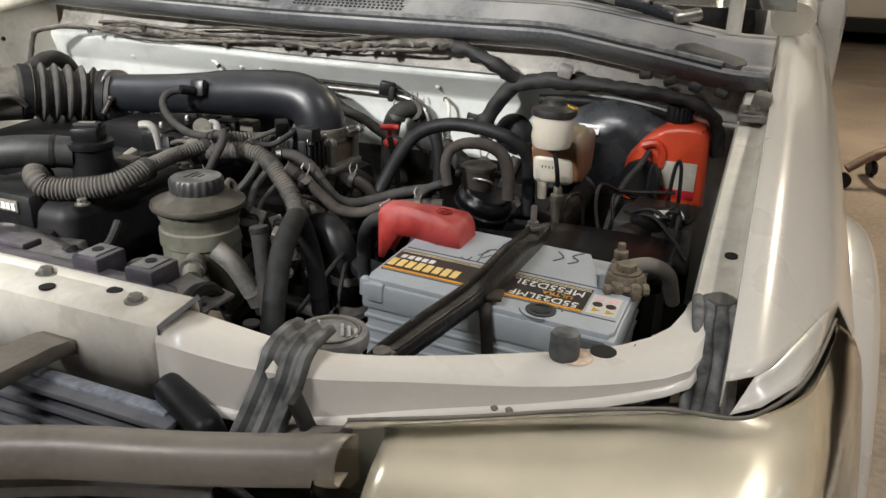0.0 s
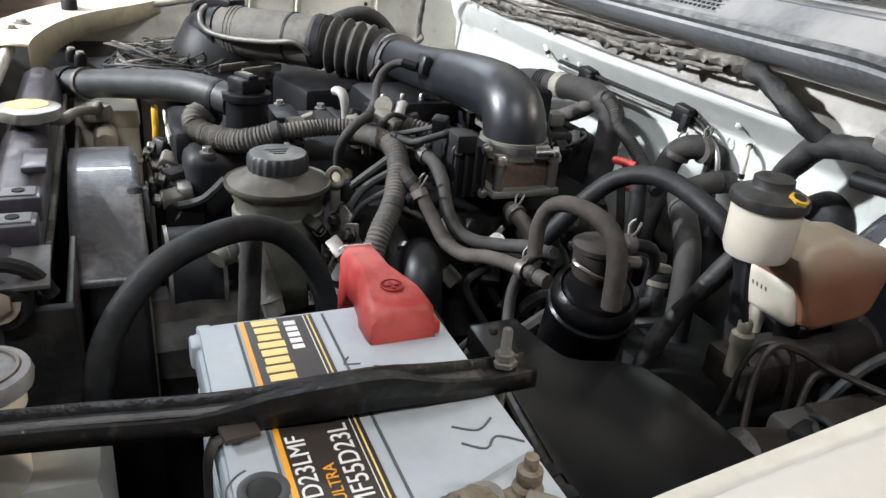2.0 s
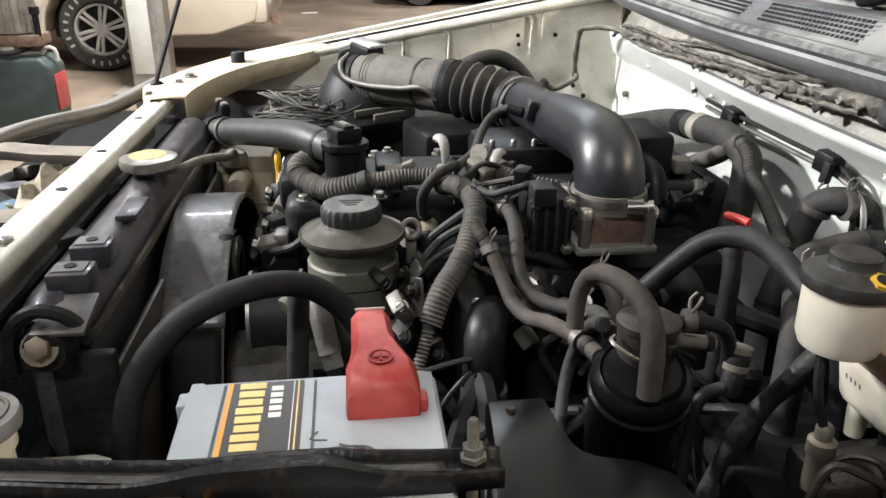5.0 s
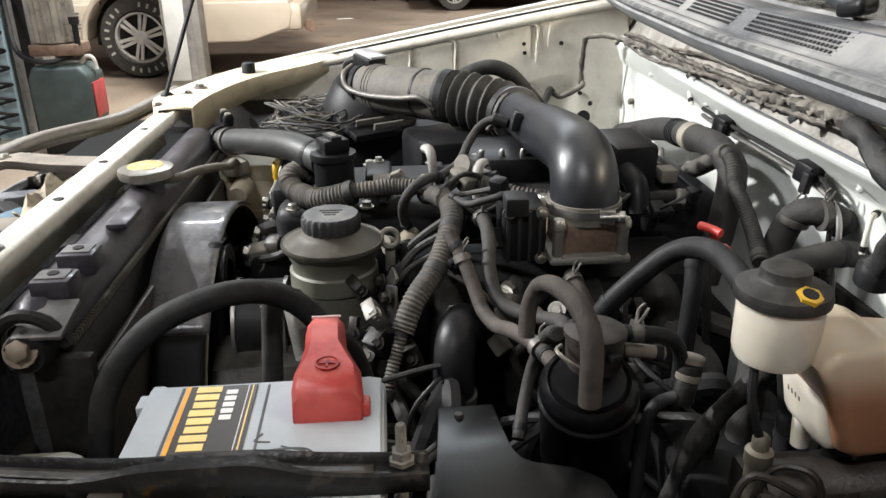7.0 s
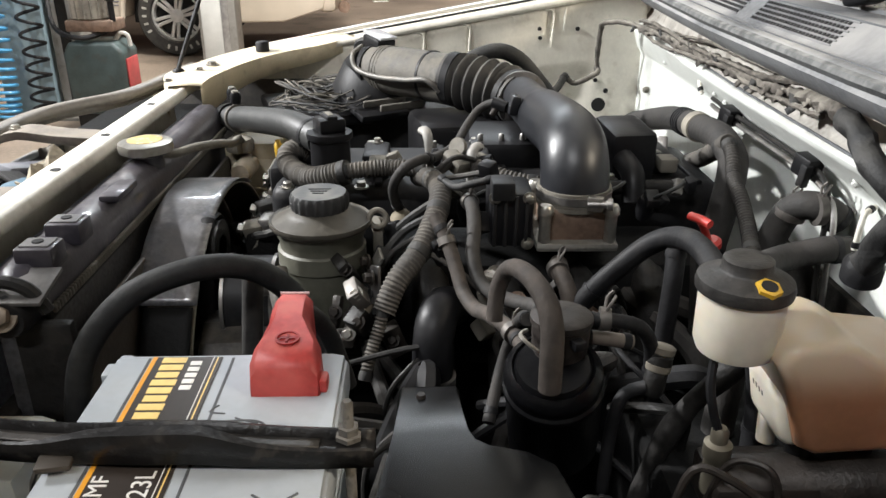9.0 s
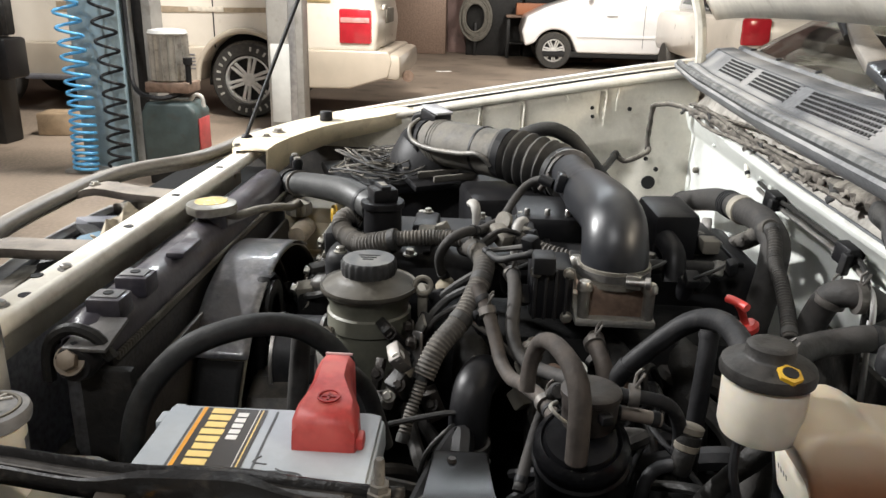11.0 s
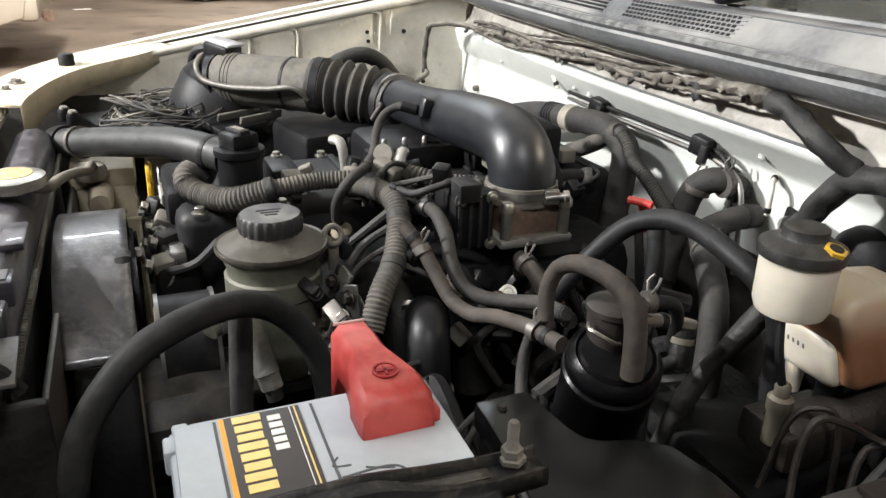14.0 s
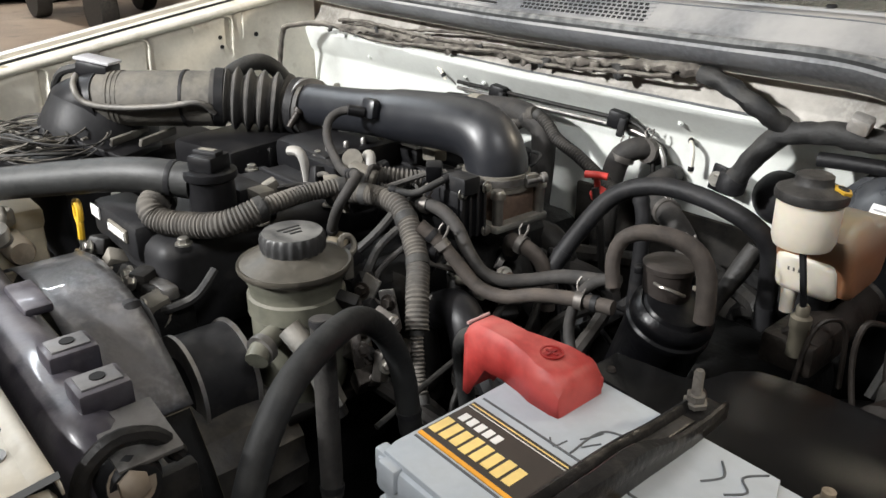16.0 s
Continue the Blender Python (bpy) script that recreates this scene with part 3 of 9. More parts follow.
for yy, zz in ((1.1655, 1.1555), (1.1860, 1.1630), (1.2265, 1.1895)):
    part("scuttle_seam", tube([(x, yy + scut(x), zz + dz(x)) for x in np.linspace(-1.42, -0.08, 14)], 0.0011, 6, 0.05), GROOVE, truck)
for k in range(7):
    x = -1.33 + 0.19 * k
    part("scuttle_clip", turned([(0.006, 0), (0.006, 0.0025), (0.003, 0.004)], (x, 1.279 + scut(x), 1.195 + dz(x)), segs=12), BLACKPL, truck)

# bonnet, hinged at the scuttle and propped up
hood = []
for i in range(25):
    s = i / 24
    row = []
    for j in range(31):
        u = -1 + 2 * j / 30
        w = 0.735 - 0.05 * s
        bow = 0.035 * (1 - u * u) + 0.04 * s * s
        yy, zz = 1.262 - 0.03 * (1 - u * u), 1.272
        L = 0.98 * s
        a = radians(57)
        edge = 0.022 * smooth01(abs(u), 0.93, 1.0)
        row.append((-0.72 + w * u, yy - L * math.cos(a) - (bow - edge) * math.sin(a), zz + L * math.sin(a) - (bow - edge) * math.cos(a) * -1 - 0.0))
    hood.append(row)
bonnet = part("bonnet", sheet(hood), PAINT, truck, "cream white bonnet propped open", solid=0.003)
inner = []
for i in range(25):
    s = i / 24
    row = []
    for j in range(31):
        u = -1 + 2 * j / 30
        w = 0.70 - 0.05 * s
        rib = 0.02 * smooth01(abs(abs(u) - 0.45), 0.12, 0.2) * smooth01(s, 0.08, 0.16) * (1 - smooth01(s, 0.84, 0.92))
        yy, zz = 1.262 - 0.03 * (1 - u * u), 1.256
        L, a = 0.97 * s, radians(57)
        bow = 0.035 * (1 - u * u) + 0.04 * s * s + rib
        row.append((-0.72 + w * u, yy - L * math.cos(a) - bow * math.sin(a), zz + L * math.sin(a) + bow * math.cos(a)))
    inner.append(row)
part("bonnet_frame", sheet(inner), BAYPAINT, bonnet, "ribbed inner bonnet frame", solid=0.0015)
for x in (-1.40, -0.06):
    part("bonnet_hinge", tube([(x, 1.235, 1.16), (x, 1.232, 1.21), (x, 1.222, 1.27), (x, 1.20, 1.33)], 0.011, 8), BAYPAINT, truck)
part("prop_rod", tube([(-1.182, 0.370, 1.030), (-1.185, 0.372, 1.045), (-1.36, 0.52, 1.475), (-1.52, 0.655, 1.86)], 0.0038, 8), BLACKPL, truck, "thin black bonnet prop rod")
part("prop_grommet", turned([(0.011, 0), (0.011, 0.006), (0.007, 0.011)], (-1.182, 0.370, 1.028)), BLACKRUB, truck)

# windscreen and pillars
rows = [[(-0.70 + 0.72 * u * (1 - 0.12 * s), 1.272 + scut(-0.70 + 0.72 * u) + 0.02 * u * u + 0.78 * s, 1.198 + 0.455 * s) for u in np.linspace(-1, 1, 25)] for s in np.linspace(0, 1, 9)]
screen = part("windscreen", sheet(rows), SCREEN, truck, "dusty windscreen", solid=0.004)
screen.visible_shadow = False
for sgn in (-1, 1):
    part("windscreen_pillar", tube([(-0.70 + 0.72 * sgn, 1.42, 1.17), (-0.70 + 0.69 * sgn, 1.80, 1.42), (-0.70 + 0.63 * sgn, 2.17, 1.66)], 0.035, 12), PAINT, truck)
part("dashboard", block((-0.70, 1.85, 1.10), (1.34, 0.5, 0.18), 0.04), BLACKPL, truck)
part("roof", block((-0.70, 2.85, 1.70), (1.30, 1.4, 0.06), 0.03), PAINT, truck)
part("cab_floor", block((-0.70, 2.4, 0.55), (1.5, 2.2, 0.1), 0.02), PAINT, truck)
for sgn in (-1, 1):
    part("front_door", block((-0.70 + 0.80 * sgn, 2.45, 0.86), (0.06, 1.1, 0.66), 0.03), PAINT, truck, "cream white front door")
    part("door_window", block((-0.70 + 0.74 * sgn, 2.45, 1.42), (0.01, 1.0, 0.42), 0.003), DARKGLASS, truck)
part("rear_cab_wall", block((-0.70, 3.1, 1.15), (1.4, 0.05, 1.1), 0.02), PAINT, truck)
part("load_bed", block((-0.70, 4.0, 0.80), (1.7, 1.7, 0.55), 0.03), PAINT, truck)
part("door_mirror", block((0.20, 1.98, 1.30), (0.17, 0.09, 0.20), 0.03), PAINT, truck)
WIPER = surf("dusty_wiper_paint", (0.24, 0.22, 0.195), 0.55, var=0.25, scale=20, dust=0.5, dust_c=(0.42, 0.38, 0.33))
for k, (cx, cy, cz) in enumerate(((-0.665, 1.262, 1.203), (-0.135, 1.240, 1.179))):
    arm_rows = []
    for u, w, h, dx, dy, dz_ in ((0, 0.010, 0.010, 0, 0, 0.004), (0.10, 0.013, 0.012, -0.045, 0.009, 0.016), (0.24, 0.0145, 0.011, -0.10, 0.018, 0.026), (0.5, 0.014, 0.009, -0.21, 0.045, 0.048), (0.75, 0.010, 0.006, -0.32, 0.075, 0.072), (1, 0.005, 0.003, -0.44, 0.115, 0.10)):
        c = Vector((cx + dx, cy + dy, cz + dz_))
        side = Vector((0.25, 0.95, 0.2)).normalized() * w
        arm_rows.append([c - side - Vector((0, 0, h)), c - side, c - side * 0.8 + Vector((0, 0, 0.002)), c + side * 0.8 + Vector((0, 0, 0.002)), c + side, c + side - Vector((0, 0, h))])
    arm_ = part("wiper_arm", sheet([spline([r[c] for r in arm_rows[2:]], 0.02) for c in range(6)]), WIPER, truck, "wide dusty tan wiper arm", solid=0.0015)
    part("wiper_head", sheet([spline([r[c] for r in arm_rows[:3]], 0.012) for c in range(6)]), BOOSTER, arm_, "black satin hinged head", solid=0.0025)
    part("wiper_joint", block((cx - 0.05, cy + 0.010, cz + 0.018), (0.006, 0.029, 0.006), 0.001, (0, -14, 10)), DEEPBLACK, arm_)
    part("wiper_cap", block((cx + 0.008, cy - 0.002, cz + 0.002), (0.042, 0.026, 0.018), 0.007, (0, -12, 10), 3), ZINC if k else DEEPBLACK, arm_)
    part("wiper_blade", tube([(cx - 0.30, cy + 0.062, cz + 0.045), (cx - 0.45, cy + 0.10, cz + 0.085), (cx - 0.62, cy + 0.15, cz + 0.13)], 0.006, 8, 0.03), BLACKRUB, arm_)
for sgn in (-1, 1):
    for yw in (1.27, 4.1):
        x = -0.70 + 0.74 * sgn
        wheel = part("wheel", turned([(0.24, -0.11), (0.33, -0.11), (0.365, -0.08), (0.37, 0.0), (0.365, 0.08), (0.33, 0.11), (0.24, 0.11)], (x, yw, 0.37), (1, 0, 0), 40), TYRE, truck)
        part("rim", turned([(0.23, -0.09), (0.23, 0.09), (0.2, 0.07), (0.08, 0.06), (0.05, 0.09)], (x, yw, 0.37), (sgn, 0, 0), 32), RIM, wheel)
part("chassis", block((-0.70, 2.6, 0.42), (0.9, 4.2, 0.16), 0.02), IRON, truck)
part("bumper", block((-0.70, 0.26, 0.58), (1.66, 0.22, 0.28), 0.06), PAINT, truck, "cream white front bumper")
# added panel: its black stands for the shaded void and hides the floor
part("splash_tray", block((-1.00, 0.262, 0.925), (0.94, 0.185, 0.012), 0.004), GRIMESHADE, truck, "added black panel for the dark void behind the grille")
part("front_lower_panel", block((-0.70, 0.42, 0.62), (1.4, 0.02, 0.5), 0.004), IRON, truck)

# front cross member over the radiator
cm = part("radiator_cross_member", sheet([[(x, y, z) for x in np.linspace(-1.150, -0.365, 40)] for y, z in
          ((0.364, 0.955), (0.362, 1.008), (0.364, 1.016), (0.370, 1.020), (0.384, 1.022), (0.394, 1.021), (0.398, 1.024), (0.403, 1.024), (0.4065, 1.021), (0.408, 1.016), (0.4085, 1.009))]), BAYPAINT, truck, "cream front cross member with bolt holes", solid=0.0015)
for x, y in ((-0.80, 0.386), (-0.65, 0.388), (-0.479, 0.374), (-0.429, 0.391), (-0.98, 0.386)):
    part("bolt_hole", turned([(0.006, 0), (0.006, 0.0012)], (x, y, 1.0210), segs=16), HOLESHADE, cm)
for x, y, z in ((-0.402, 0.384, 1.021), (-1.118, 0.372, 1.028), (-1.19, 0.405, 1.034), (-0.500, 0.392, 1.021)):
    part("bolt", hexbolt(bmesh.new(), (x, y, z), 0.0055, 0.006), STEEL, cm)
# left arm of the front panel, curving back to the wing
back = [(-0.368, 0.405), (-0.31, 0.403), (-0.252, 0.405), (-0.200, 0.428), (-0.149, 0.458), (-0.104, 0.485), (-0.063, 0.515), (-0.038, 0.548), (-0.030, 0.58)]
front = [(-0.368, 0.366), (-0.31, 0.368), (-0.253, 0.382), (-0.193, 0.410), (-0.124, 0.438), (-0.080, 0.460), (-0.045, 0.482), (-0.018, 0.503), (-0.010, 0.55)]
zt = [1.014, 1.010, 1.005, 1.003, 1.002, 1.002, 1.003, 1.008, 1.016]
webh = [0.046, 0.042, 0.036, 0.028, 0.020, 0.016, 0.013, 0.012, 0.012]
rows = [[(x, y, z - 0.06) for (x, y), z in zip(back, zt)], [(x, y, z - 0.006) for (x, y), z in zip(back, zt)], [(x, y, z) for (x, y), z in zip([(a + (c - a) * 0.08, b + (d - b) * 0.08) for (a, b), (c, d) in zip(back, front)], zt)],
        [((a + c) / 2, (b + d) / 2, z + 0.001) for (a, b), (c, d), z in zip(back, front, zt)], [(x, y, z) for (x, y), z in zip(front, zt)],
        [(x + 0.004, y - 0.006, z - 0.006) for (x, y), z in zip(front, zt)], [(x + 0.004, y - 0.006, z - w) for (x, y), z, w in zip(front, zt, webh)], [(x + 0.006, y - 0.012, z - w - 0.004) for (x, y), z, w in zip(front, zt, webh)]]
fine = []
for r in rows:
    fine.append([v for v in spline(r, 0.02)])
m = min(len(r) for r in fine)
fine = [[Vector([np.interp(k / (m - 1), np.linspace(0, 1, len(r)), [p[c] for p in r]) for c in range(3)]) for k in range(m)] for r in fine]
arm = part("front_panel_arm", sheet(fine), PAINT, truck, "smooth cream front panel arm", solid=0.0015)
for x, y, r in ((-0.077, 0.491, 0.0095), (-0.052, 0.509, 0.0065), (-0.318, 0.408, 0.006)):
    part("bolt_hole", turned([(r, 0), (r, 0.002)], (x, y, 1.0018 if x > -0.2 else 1.0095), segs=20), HOLESHADE, arm)
part("seam_strip", sheet([[(-0.3645, 0.409, 1.000), (-0.3645, 0.4075, 1.0245), (-0.3645, 0.364, 1.0185), (-0.3645, 0.361, 0.965)], [(-0.3622, 0.409, 1.000), (-0.3622, 0.4075, 1.0215), (-0.3622, 0.364, 1.0155), (-0.3622, 0.361, 0.965)]]), GROOVE, arm)
# right corner: flange, web and stud
flange = [(-1.09, 0.432), (-1.13, 0.436), (-1.25, 0.462), (-1.345, 0.51), (-1.405, 0.60), (-1.418, 0.66)]
outer = [(-1.09, 0.378), (-1.16, 0.352), (-1.25, 0.372), (-1.37, 0.42), (-1.45, 0.50), (-1.462, 0.60)]
zf = [1.027, 1.032, 1.034, 1.038, 1.048, 1.062]
rows = [[(x, y, z - w) for (x, y), z, w in zip(flange, zf, (0.06, 0.055, 0.042, 0.036, 0.030, 0.02))], [(x, y, z) for (x, y), z in zip(flange, zf)],
        [((a + c) / 2, (b + d) / 2, z + 0.002) for (a, b), (c, d), z in zip(flange, outer, zf)], [(x, y, z) for (x, y), z in zip(outer, zf)], [(x, y - 0.004, z - 0.05) for (x, y), z in zip(outer, zf)]]
fine = [spline(r, 0.02) for r in rows]
m = min(len(r) for r in fine)
fine = [[Vector([np.interp(k / (m - 1), np.linspace(0, 1, len(r)), [p[c] for p in r]) for c in range(3)]) for k in range(m)] for r in fine]
corner = part("front_panel_corner", sheet(fine), surf("yellow_cream_paint", (0.70, 0.61, 0.44), 0.45, var=0.10, scale=14, bump=0.05, dust=0.3, dust_c=(0.48, 0.41, 0.29), spots=0.3, spot_c=(0.34, 0.26, 0.16)), truck, "yellow cream corner bracket", solid=0.0015)
part("rubber_stud", turned([(0.013, 0), (0.013, 0.016), (0.011, 0.019)], (-1.365, 0.481, 1.040)), BLACKRUB, corner, "black rubber bonnet stop")
part("bolt", hexbolt(bmesh.new(), (-1.235, 0.415, 1.036), 0.008, 0.007), STEEL, corner)

# bonnet stop on the left arm
stop = thing("bonnet_stop", (-0.101, 0.472, 1.003), "grey rubber bonnet stop on a rusty stud", "bonnet stop")
part("rubber_cap", turned([(0.0100, 0), (0.0108, 0.003), (0.0106, 0.017), (0.0092, 0.0195), (0.005, 0.020)], (-0.101, 0.472, 1.003), segs=28), SEAL, stop)
part("stain", turned([(0.0135, 0), (0.0130, 0.0006)], (-0.0945, 0.4755, 1.0032), segs=24), surf("rust_stained_paint", (0.60, 0.47, 0.36), 0.55, var=0.35, scale=90, spots=0.6, spot_c=(0.42, 0.28, 0.18)), stop, "rust stained paint")
# ribbed strap bracket over the front panel
strap = thing("ribbed_strap_bracket", (-0.265, 0.40, 1.0), "dusty grey slotted strap bracket bent over the panel", "bracket")
bm = bmesh.new()
sect = [(-0.022, 0), (-0.018, 0.003), (-0.012, 0.003), (-0.009, 0.0), (-0.003, 0.0), (0.0, 0.003), (0.005, 0.003), (0.008, 0), (0.013, 0), (0.016, 0.003), (0.021, 0.003), (0.024, 0.0)]
rows = []
for y, z, nx in ((0.418, 1.014, 0.9), (0.405, 1.016, 1), (0.388, 1.0155, 1), (0.378, 1.011, 1), (0.368, 0.996, 1), (0.357, 0.975, 1), (0.346, 0.955, 1.05), (0.336, 0.945, 1.1)):
    rows.append([(-0.270 + sx * nx * 0.85 + (0.40 - y) * 0.05 - (0.0 if y > 0.37 else (0.37 - y) * 0.5), y - (0.9 * sz if y < 0.385 else 0), z + sz * 1.5) for sx, sz in sect])
part("strap", sheet(rows), SEAL, strap, solid=0.0025)
part("fold", block((-0.245, 0.364, 0.972), (0.006, 0.012, 0.062), 0.002, (24, 0, 0)), TAPE, strap)
# seal strip at the wing's front corner
sl = thing("corner_seal", (-0.005, 0.53, 0.99), "dusty black ribbed rubber seal beside the wing", "seal")
for k, (dx, r) in enumerate(((-0.020, 0.0044), (-0.012, 0.0052), (-0.003, 0.0056), (0.006, 0.0048))):
    part("rib", tube([(dx - 0.003, 0.580, 1.019), (dx, 0.558, 1.016), (dx + 0.002, 0.525, 1.005), (dx + 0.003, 0.500, 0.990), (dx + 0.004, 0.474, 0.972)], lambda v, r=r, k=k: r * (1 + 0.18 * math.sin(v * 90 + 2 * k)), 10), SEAL, sl)
part("top_washer", turned([(0.011, 0), (0.011, 0.003), (0.005, 0.006)], (-0.006, 0.576, 1.021)), STEEL, sl)

# grille, headlamp and what lies before the radiator
nose = [(-0.205, 0.342), (-0.29, 0.305), (-0.368, 0.275), (-0.45, 0.235), (-0.60, 0.185), (-0.75, 0.157), (-0.90, 0.152), (-1.02, 0.160), (-1.09, 0.195), (-1.16, 0.262), (-1.25, 0.285), (-1.36, 0.298), (-1.45, 0.31)]
barz = [0.980, 0.980, 0.981, 0.983, 0.986, 0.988, 0.990, 0.992, 0.996, 1.0, 1.0, 1.0, 1.0]
barpts = spline([(x, y, z) for (x, y), z in zip(nose, barz)], 0.02)
rows = [[p + Vector((0, o, h)) for p in barpts] for o, h in ((0.020, -0.012), (0.018, -0.002), (0.012, 0.003), (0.002, 0.004), (-0.006, 0.001), (-0.010, -0.006), (-0.011, -0.020), (-0.006, -0.026), (0.006, -0.024))]
part("grille_top_bar", sheet(rows), surf("dull_grey_grille_top", (0.20, 0.18, 0.155), 0.38, metal=0.15, var=0.2, scale=10, dust=0.3, dust_c=(0.25, 0.24, 0.22)), truck, "dusty grey bar along the top of the grille", solid=0.002)
SLAT = surf("dusty_grey_slat", (0.27, 0.275, 0.285), 0.45, var=0.2, scale=14, dust=0.3)
for dzz, back_ in ((0.045, 0.030), (0.085, 0.010), (0.125, -0.004)):
    pts = spline([(x, y - 0.006, 0.98 - dzz) for x, y in nose[1:8]], 0.03)
    part("grille_slat", sheet([[p + Vector((0, o + back_, h)) for p in pts] for o, h in ((-0.012, -0.006), (-0.012, 0.002), (-0.006, 0.005), (0.014, 0.002), (0.016, -0.004))]), SLAT, truck, "light grey grille slat", solid=0.002)
for xa, ya, xb, yb, w in ((-0.657, 0.190, -0.654, 0.362, 0.022), (-0.956, 0.170, -0.906, 0.364, 0.024), (-0.47, 0.235, -0.46, 0.362, 0.016)):
    pts = [(xa, ya, 0.984), (xa, ya + 0.03, 0.992), ((xa + xb) / 2, (ya + yb) / 2, 0.992), (xb, yb - 0.02, 0.994), (xb, yb, 0.990)]
    strut = part("grille_stay", sheet([[Vector(p) + Vector((o, 0, h)) for p in spline(pts, 0.02)] for o, h in ((-w, -0.012), (-w, 0), (w, 0), (w, -0.012))]), surf("grimy_stay_paint", (0.15, 0.13, 0.11), 0.5, var=0.3, scale=20, dust=0.4), truck, "grimy stay from grille to cross member", solid=0.002)
    part("stay_bolt", hexbolt(bmesh.new(), (xa, ya + 0.02, 0.991), 0.006, 0.006), ZINC, strut)
rows = [[(x, y + 0.035, z) for x, y in nose[:10]] for z in (0.86, 0.80, 0.72)]
part("grille_backing", sheet(rows), IRON, truck, solid=0.002)
edge_back = [(-0.215, 0.366, 0.982), (-0.15, 0.400, 0.982), (-0.08, 0.440, 0.983), (-0.024, 0.464, 0.985), (0.014, 0.461, 0.990), (0.034, 0.472, 0.996), (0.053, 0.500, 1.003), (0.068, 0.564, 1.000), (0.082, 0.644, 0.993)]
edge_front = [(-0.215, 0.322, 0.966), (-0.15, 0.347, 0.963), (-0.08, 0.369, 0.960), (-0.01, 0.388, 0.957), (0.05, 0.408, 0.955), (0.076, 0.440, 0.957), (0.091, 0.500, 0.962), (0.100, 0.570, 0.964), (0.108, 0.650, 0.960)]
edge_low = [(-0.225, 0.300, 0.85), (-0.16, 0.315, 0.845), (-0.08, 0.335, 0.84), (0.0, 0.355, 0.835), (0.07, 0.40, 0.83), (0.104, 0.48, 0.83), (0.117, 0.55, 0.835), (0.124, 0.60, 0.84), (0.130, 0.66, 0.84)]
edge_bot = [(-0.23, 0.295, 0.74), (-0.16, 0.31, 0.735), (-0.08, 0.33, 0.73), (0.0, 0.355, 0.73), (0.07, 0.40, 0.73), (0.106, 0.48, 0.73), (0.121, 0.55, 0.735), (0.128, 0.60, 0.738), (0.135, 0.66, 0.74)]
curves = [spline(c, 0.02) for c in (edge_back, edge_front, edge_low, edge_bot)]
m = 40
curves = [[Vector([np.interp(k / (m - 1), np.linspace(0, 1, len(r)), [p[c] for p in r]) for c in range(3)]) for k in range(m)] for r in curves]
rows = []
for k in range(13):
    t = k / 12 * 3
    i = min(2, int(t))
    a, b, c, d = (curves[min(3, max(0, i + o))] for o in (-1, 0, 1, 2))
    f = t - i
    rows.append([0.5 * (2 * q + (r - p) * f + (2 * p - 5 * q + 4 * r - s) * f * f + (3 * q - p - 3 * r + s) * f ** 3) for p, q, r, s in zip(a, b, c, d)])
lamp = thing("headlamp", (-0.05, 0.42, 0.73), "clear wraparound headlamp with warm chrome inside", "headlamp")
lens = part("lens", sheet(rows), LENS, lamp, "clear lens", solid=0.003)
lens.visible_shadow = False
centre = Vector((-0.05, 0.62, 0.86))
part("reflector", sheet([[centre + (p - centre) * 0.90 + Vector((0, 0.006, -0.012)) + 0.006 * math.sin(k * 1.1) * Vector((0, 1, 1)) for p in row] for k, row in enumerate(rows)]), CHROME, lamp, "warm chrome reflector", solid=0.002)
part("lens_rim", tube([p + Vector((0, 0, 0.001)) for p in curves[0]], 0.0014, 8, 0.02), GREYDUST, lamp)
part("bowl", turned([(0.005, 0.0), (0.03, 0.012), (0.045, 0.035), (0.05, 0.06)], (-0.16, 0.40, 0.87), (0, -1, 0.15)), CHROME, lamp)
part("top_ledge", sheet([[(-0.30, 0.372, 0.955), (-0.2, 0.405, 0.960), (-0.1, 0.462, 0.966), (-0.03, 0.497, 0.970), (0.000, 0.51, 0.972)], [(-0.30, 0.34, 0.958), (-0.215, 0.364, 0.977), (-0.1, 0.428, 0.979), (-0.03, 0.462, 0.982), (0.008, 0.470, 0.986)]]), GREYDUST, lamp, "dusty ledge behind the lens", solid=0.002)
for k in range(14):
    u = random.random()
    p = Vector(edge_back[0]).lerp(Vector(edge_back[3]), u)
    part("debris", turned([(0.002, 0), (0.003, 0.0015), (0.0015, 0.003)], (p.x, p.y + 0.012 + 0.02 * random.random(), p.z - 0.005), segs=6), GREYDUST, lamp)
condenser = thing("condenser", (-0.72, 0.34, 0.5), "grey finned condenser before the radiator", "condenser")
for k in range(26):
    part("fin_tube", block((-0.72, 0.335, 0.64 + 0.013 * k), (0.78, 0.018, 0.005), 0.001), GRILLEGREY, condenser)
part("core", block((-0.72, 0.342, 0.79), (0.76, 0.012, 0.36), 0.002), surf("blue_grey_fins", (0.27, 0.285, 0.33), 0.5, metal=0.2, var=0.3, scale=120, bump=0.3), condenser)
for x in (-1.115, -0.325):
    part("header", turned([(0.012, 0.5), (0.012, 0.925)], (x, 0.34, 0)), GRILLEGREY, condenser)
part("air_guide", sheet([[(-0.40, 0.325, 0.950), (-0.35, 0.335, 0.945), (-0.29, 0.35, 0.915)], [(-0.40, 0.362, 0.905), (-0.35, 0.366, 0.90), (-0.29, 0.37, 0.885)]]), GRILLEGREY, condenser, solid=0.002)
horn = thing("horn", (-0.36, 0.345, 0.93), "black rounded horn behind the grille", "horn")
part("disc", block((-0.328, 0.350, 0.962), (0.066, 0.022, 0.046), 0.013, (20, 10, -20), 3), DEEPBLACK, horn)
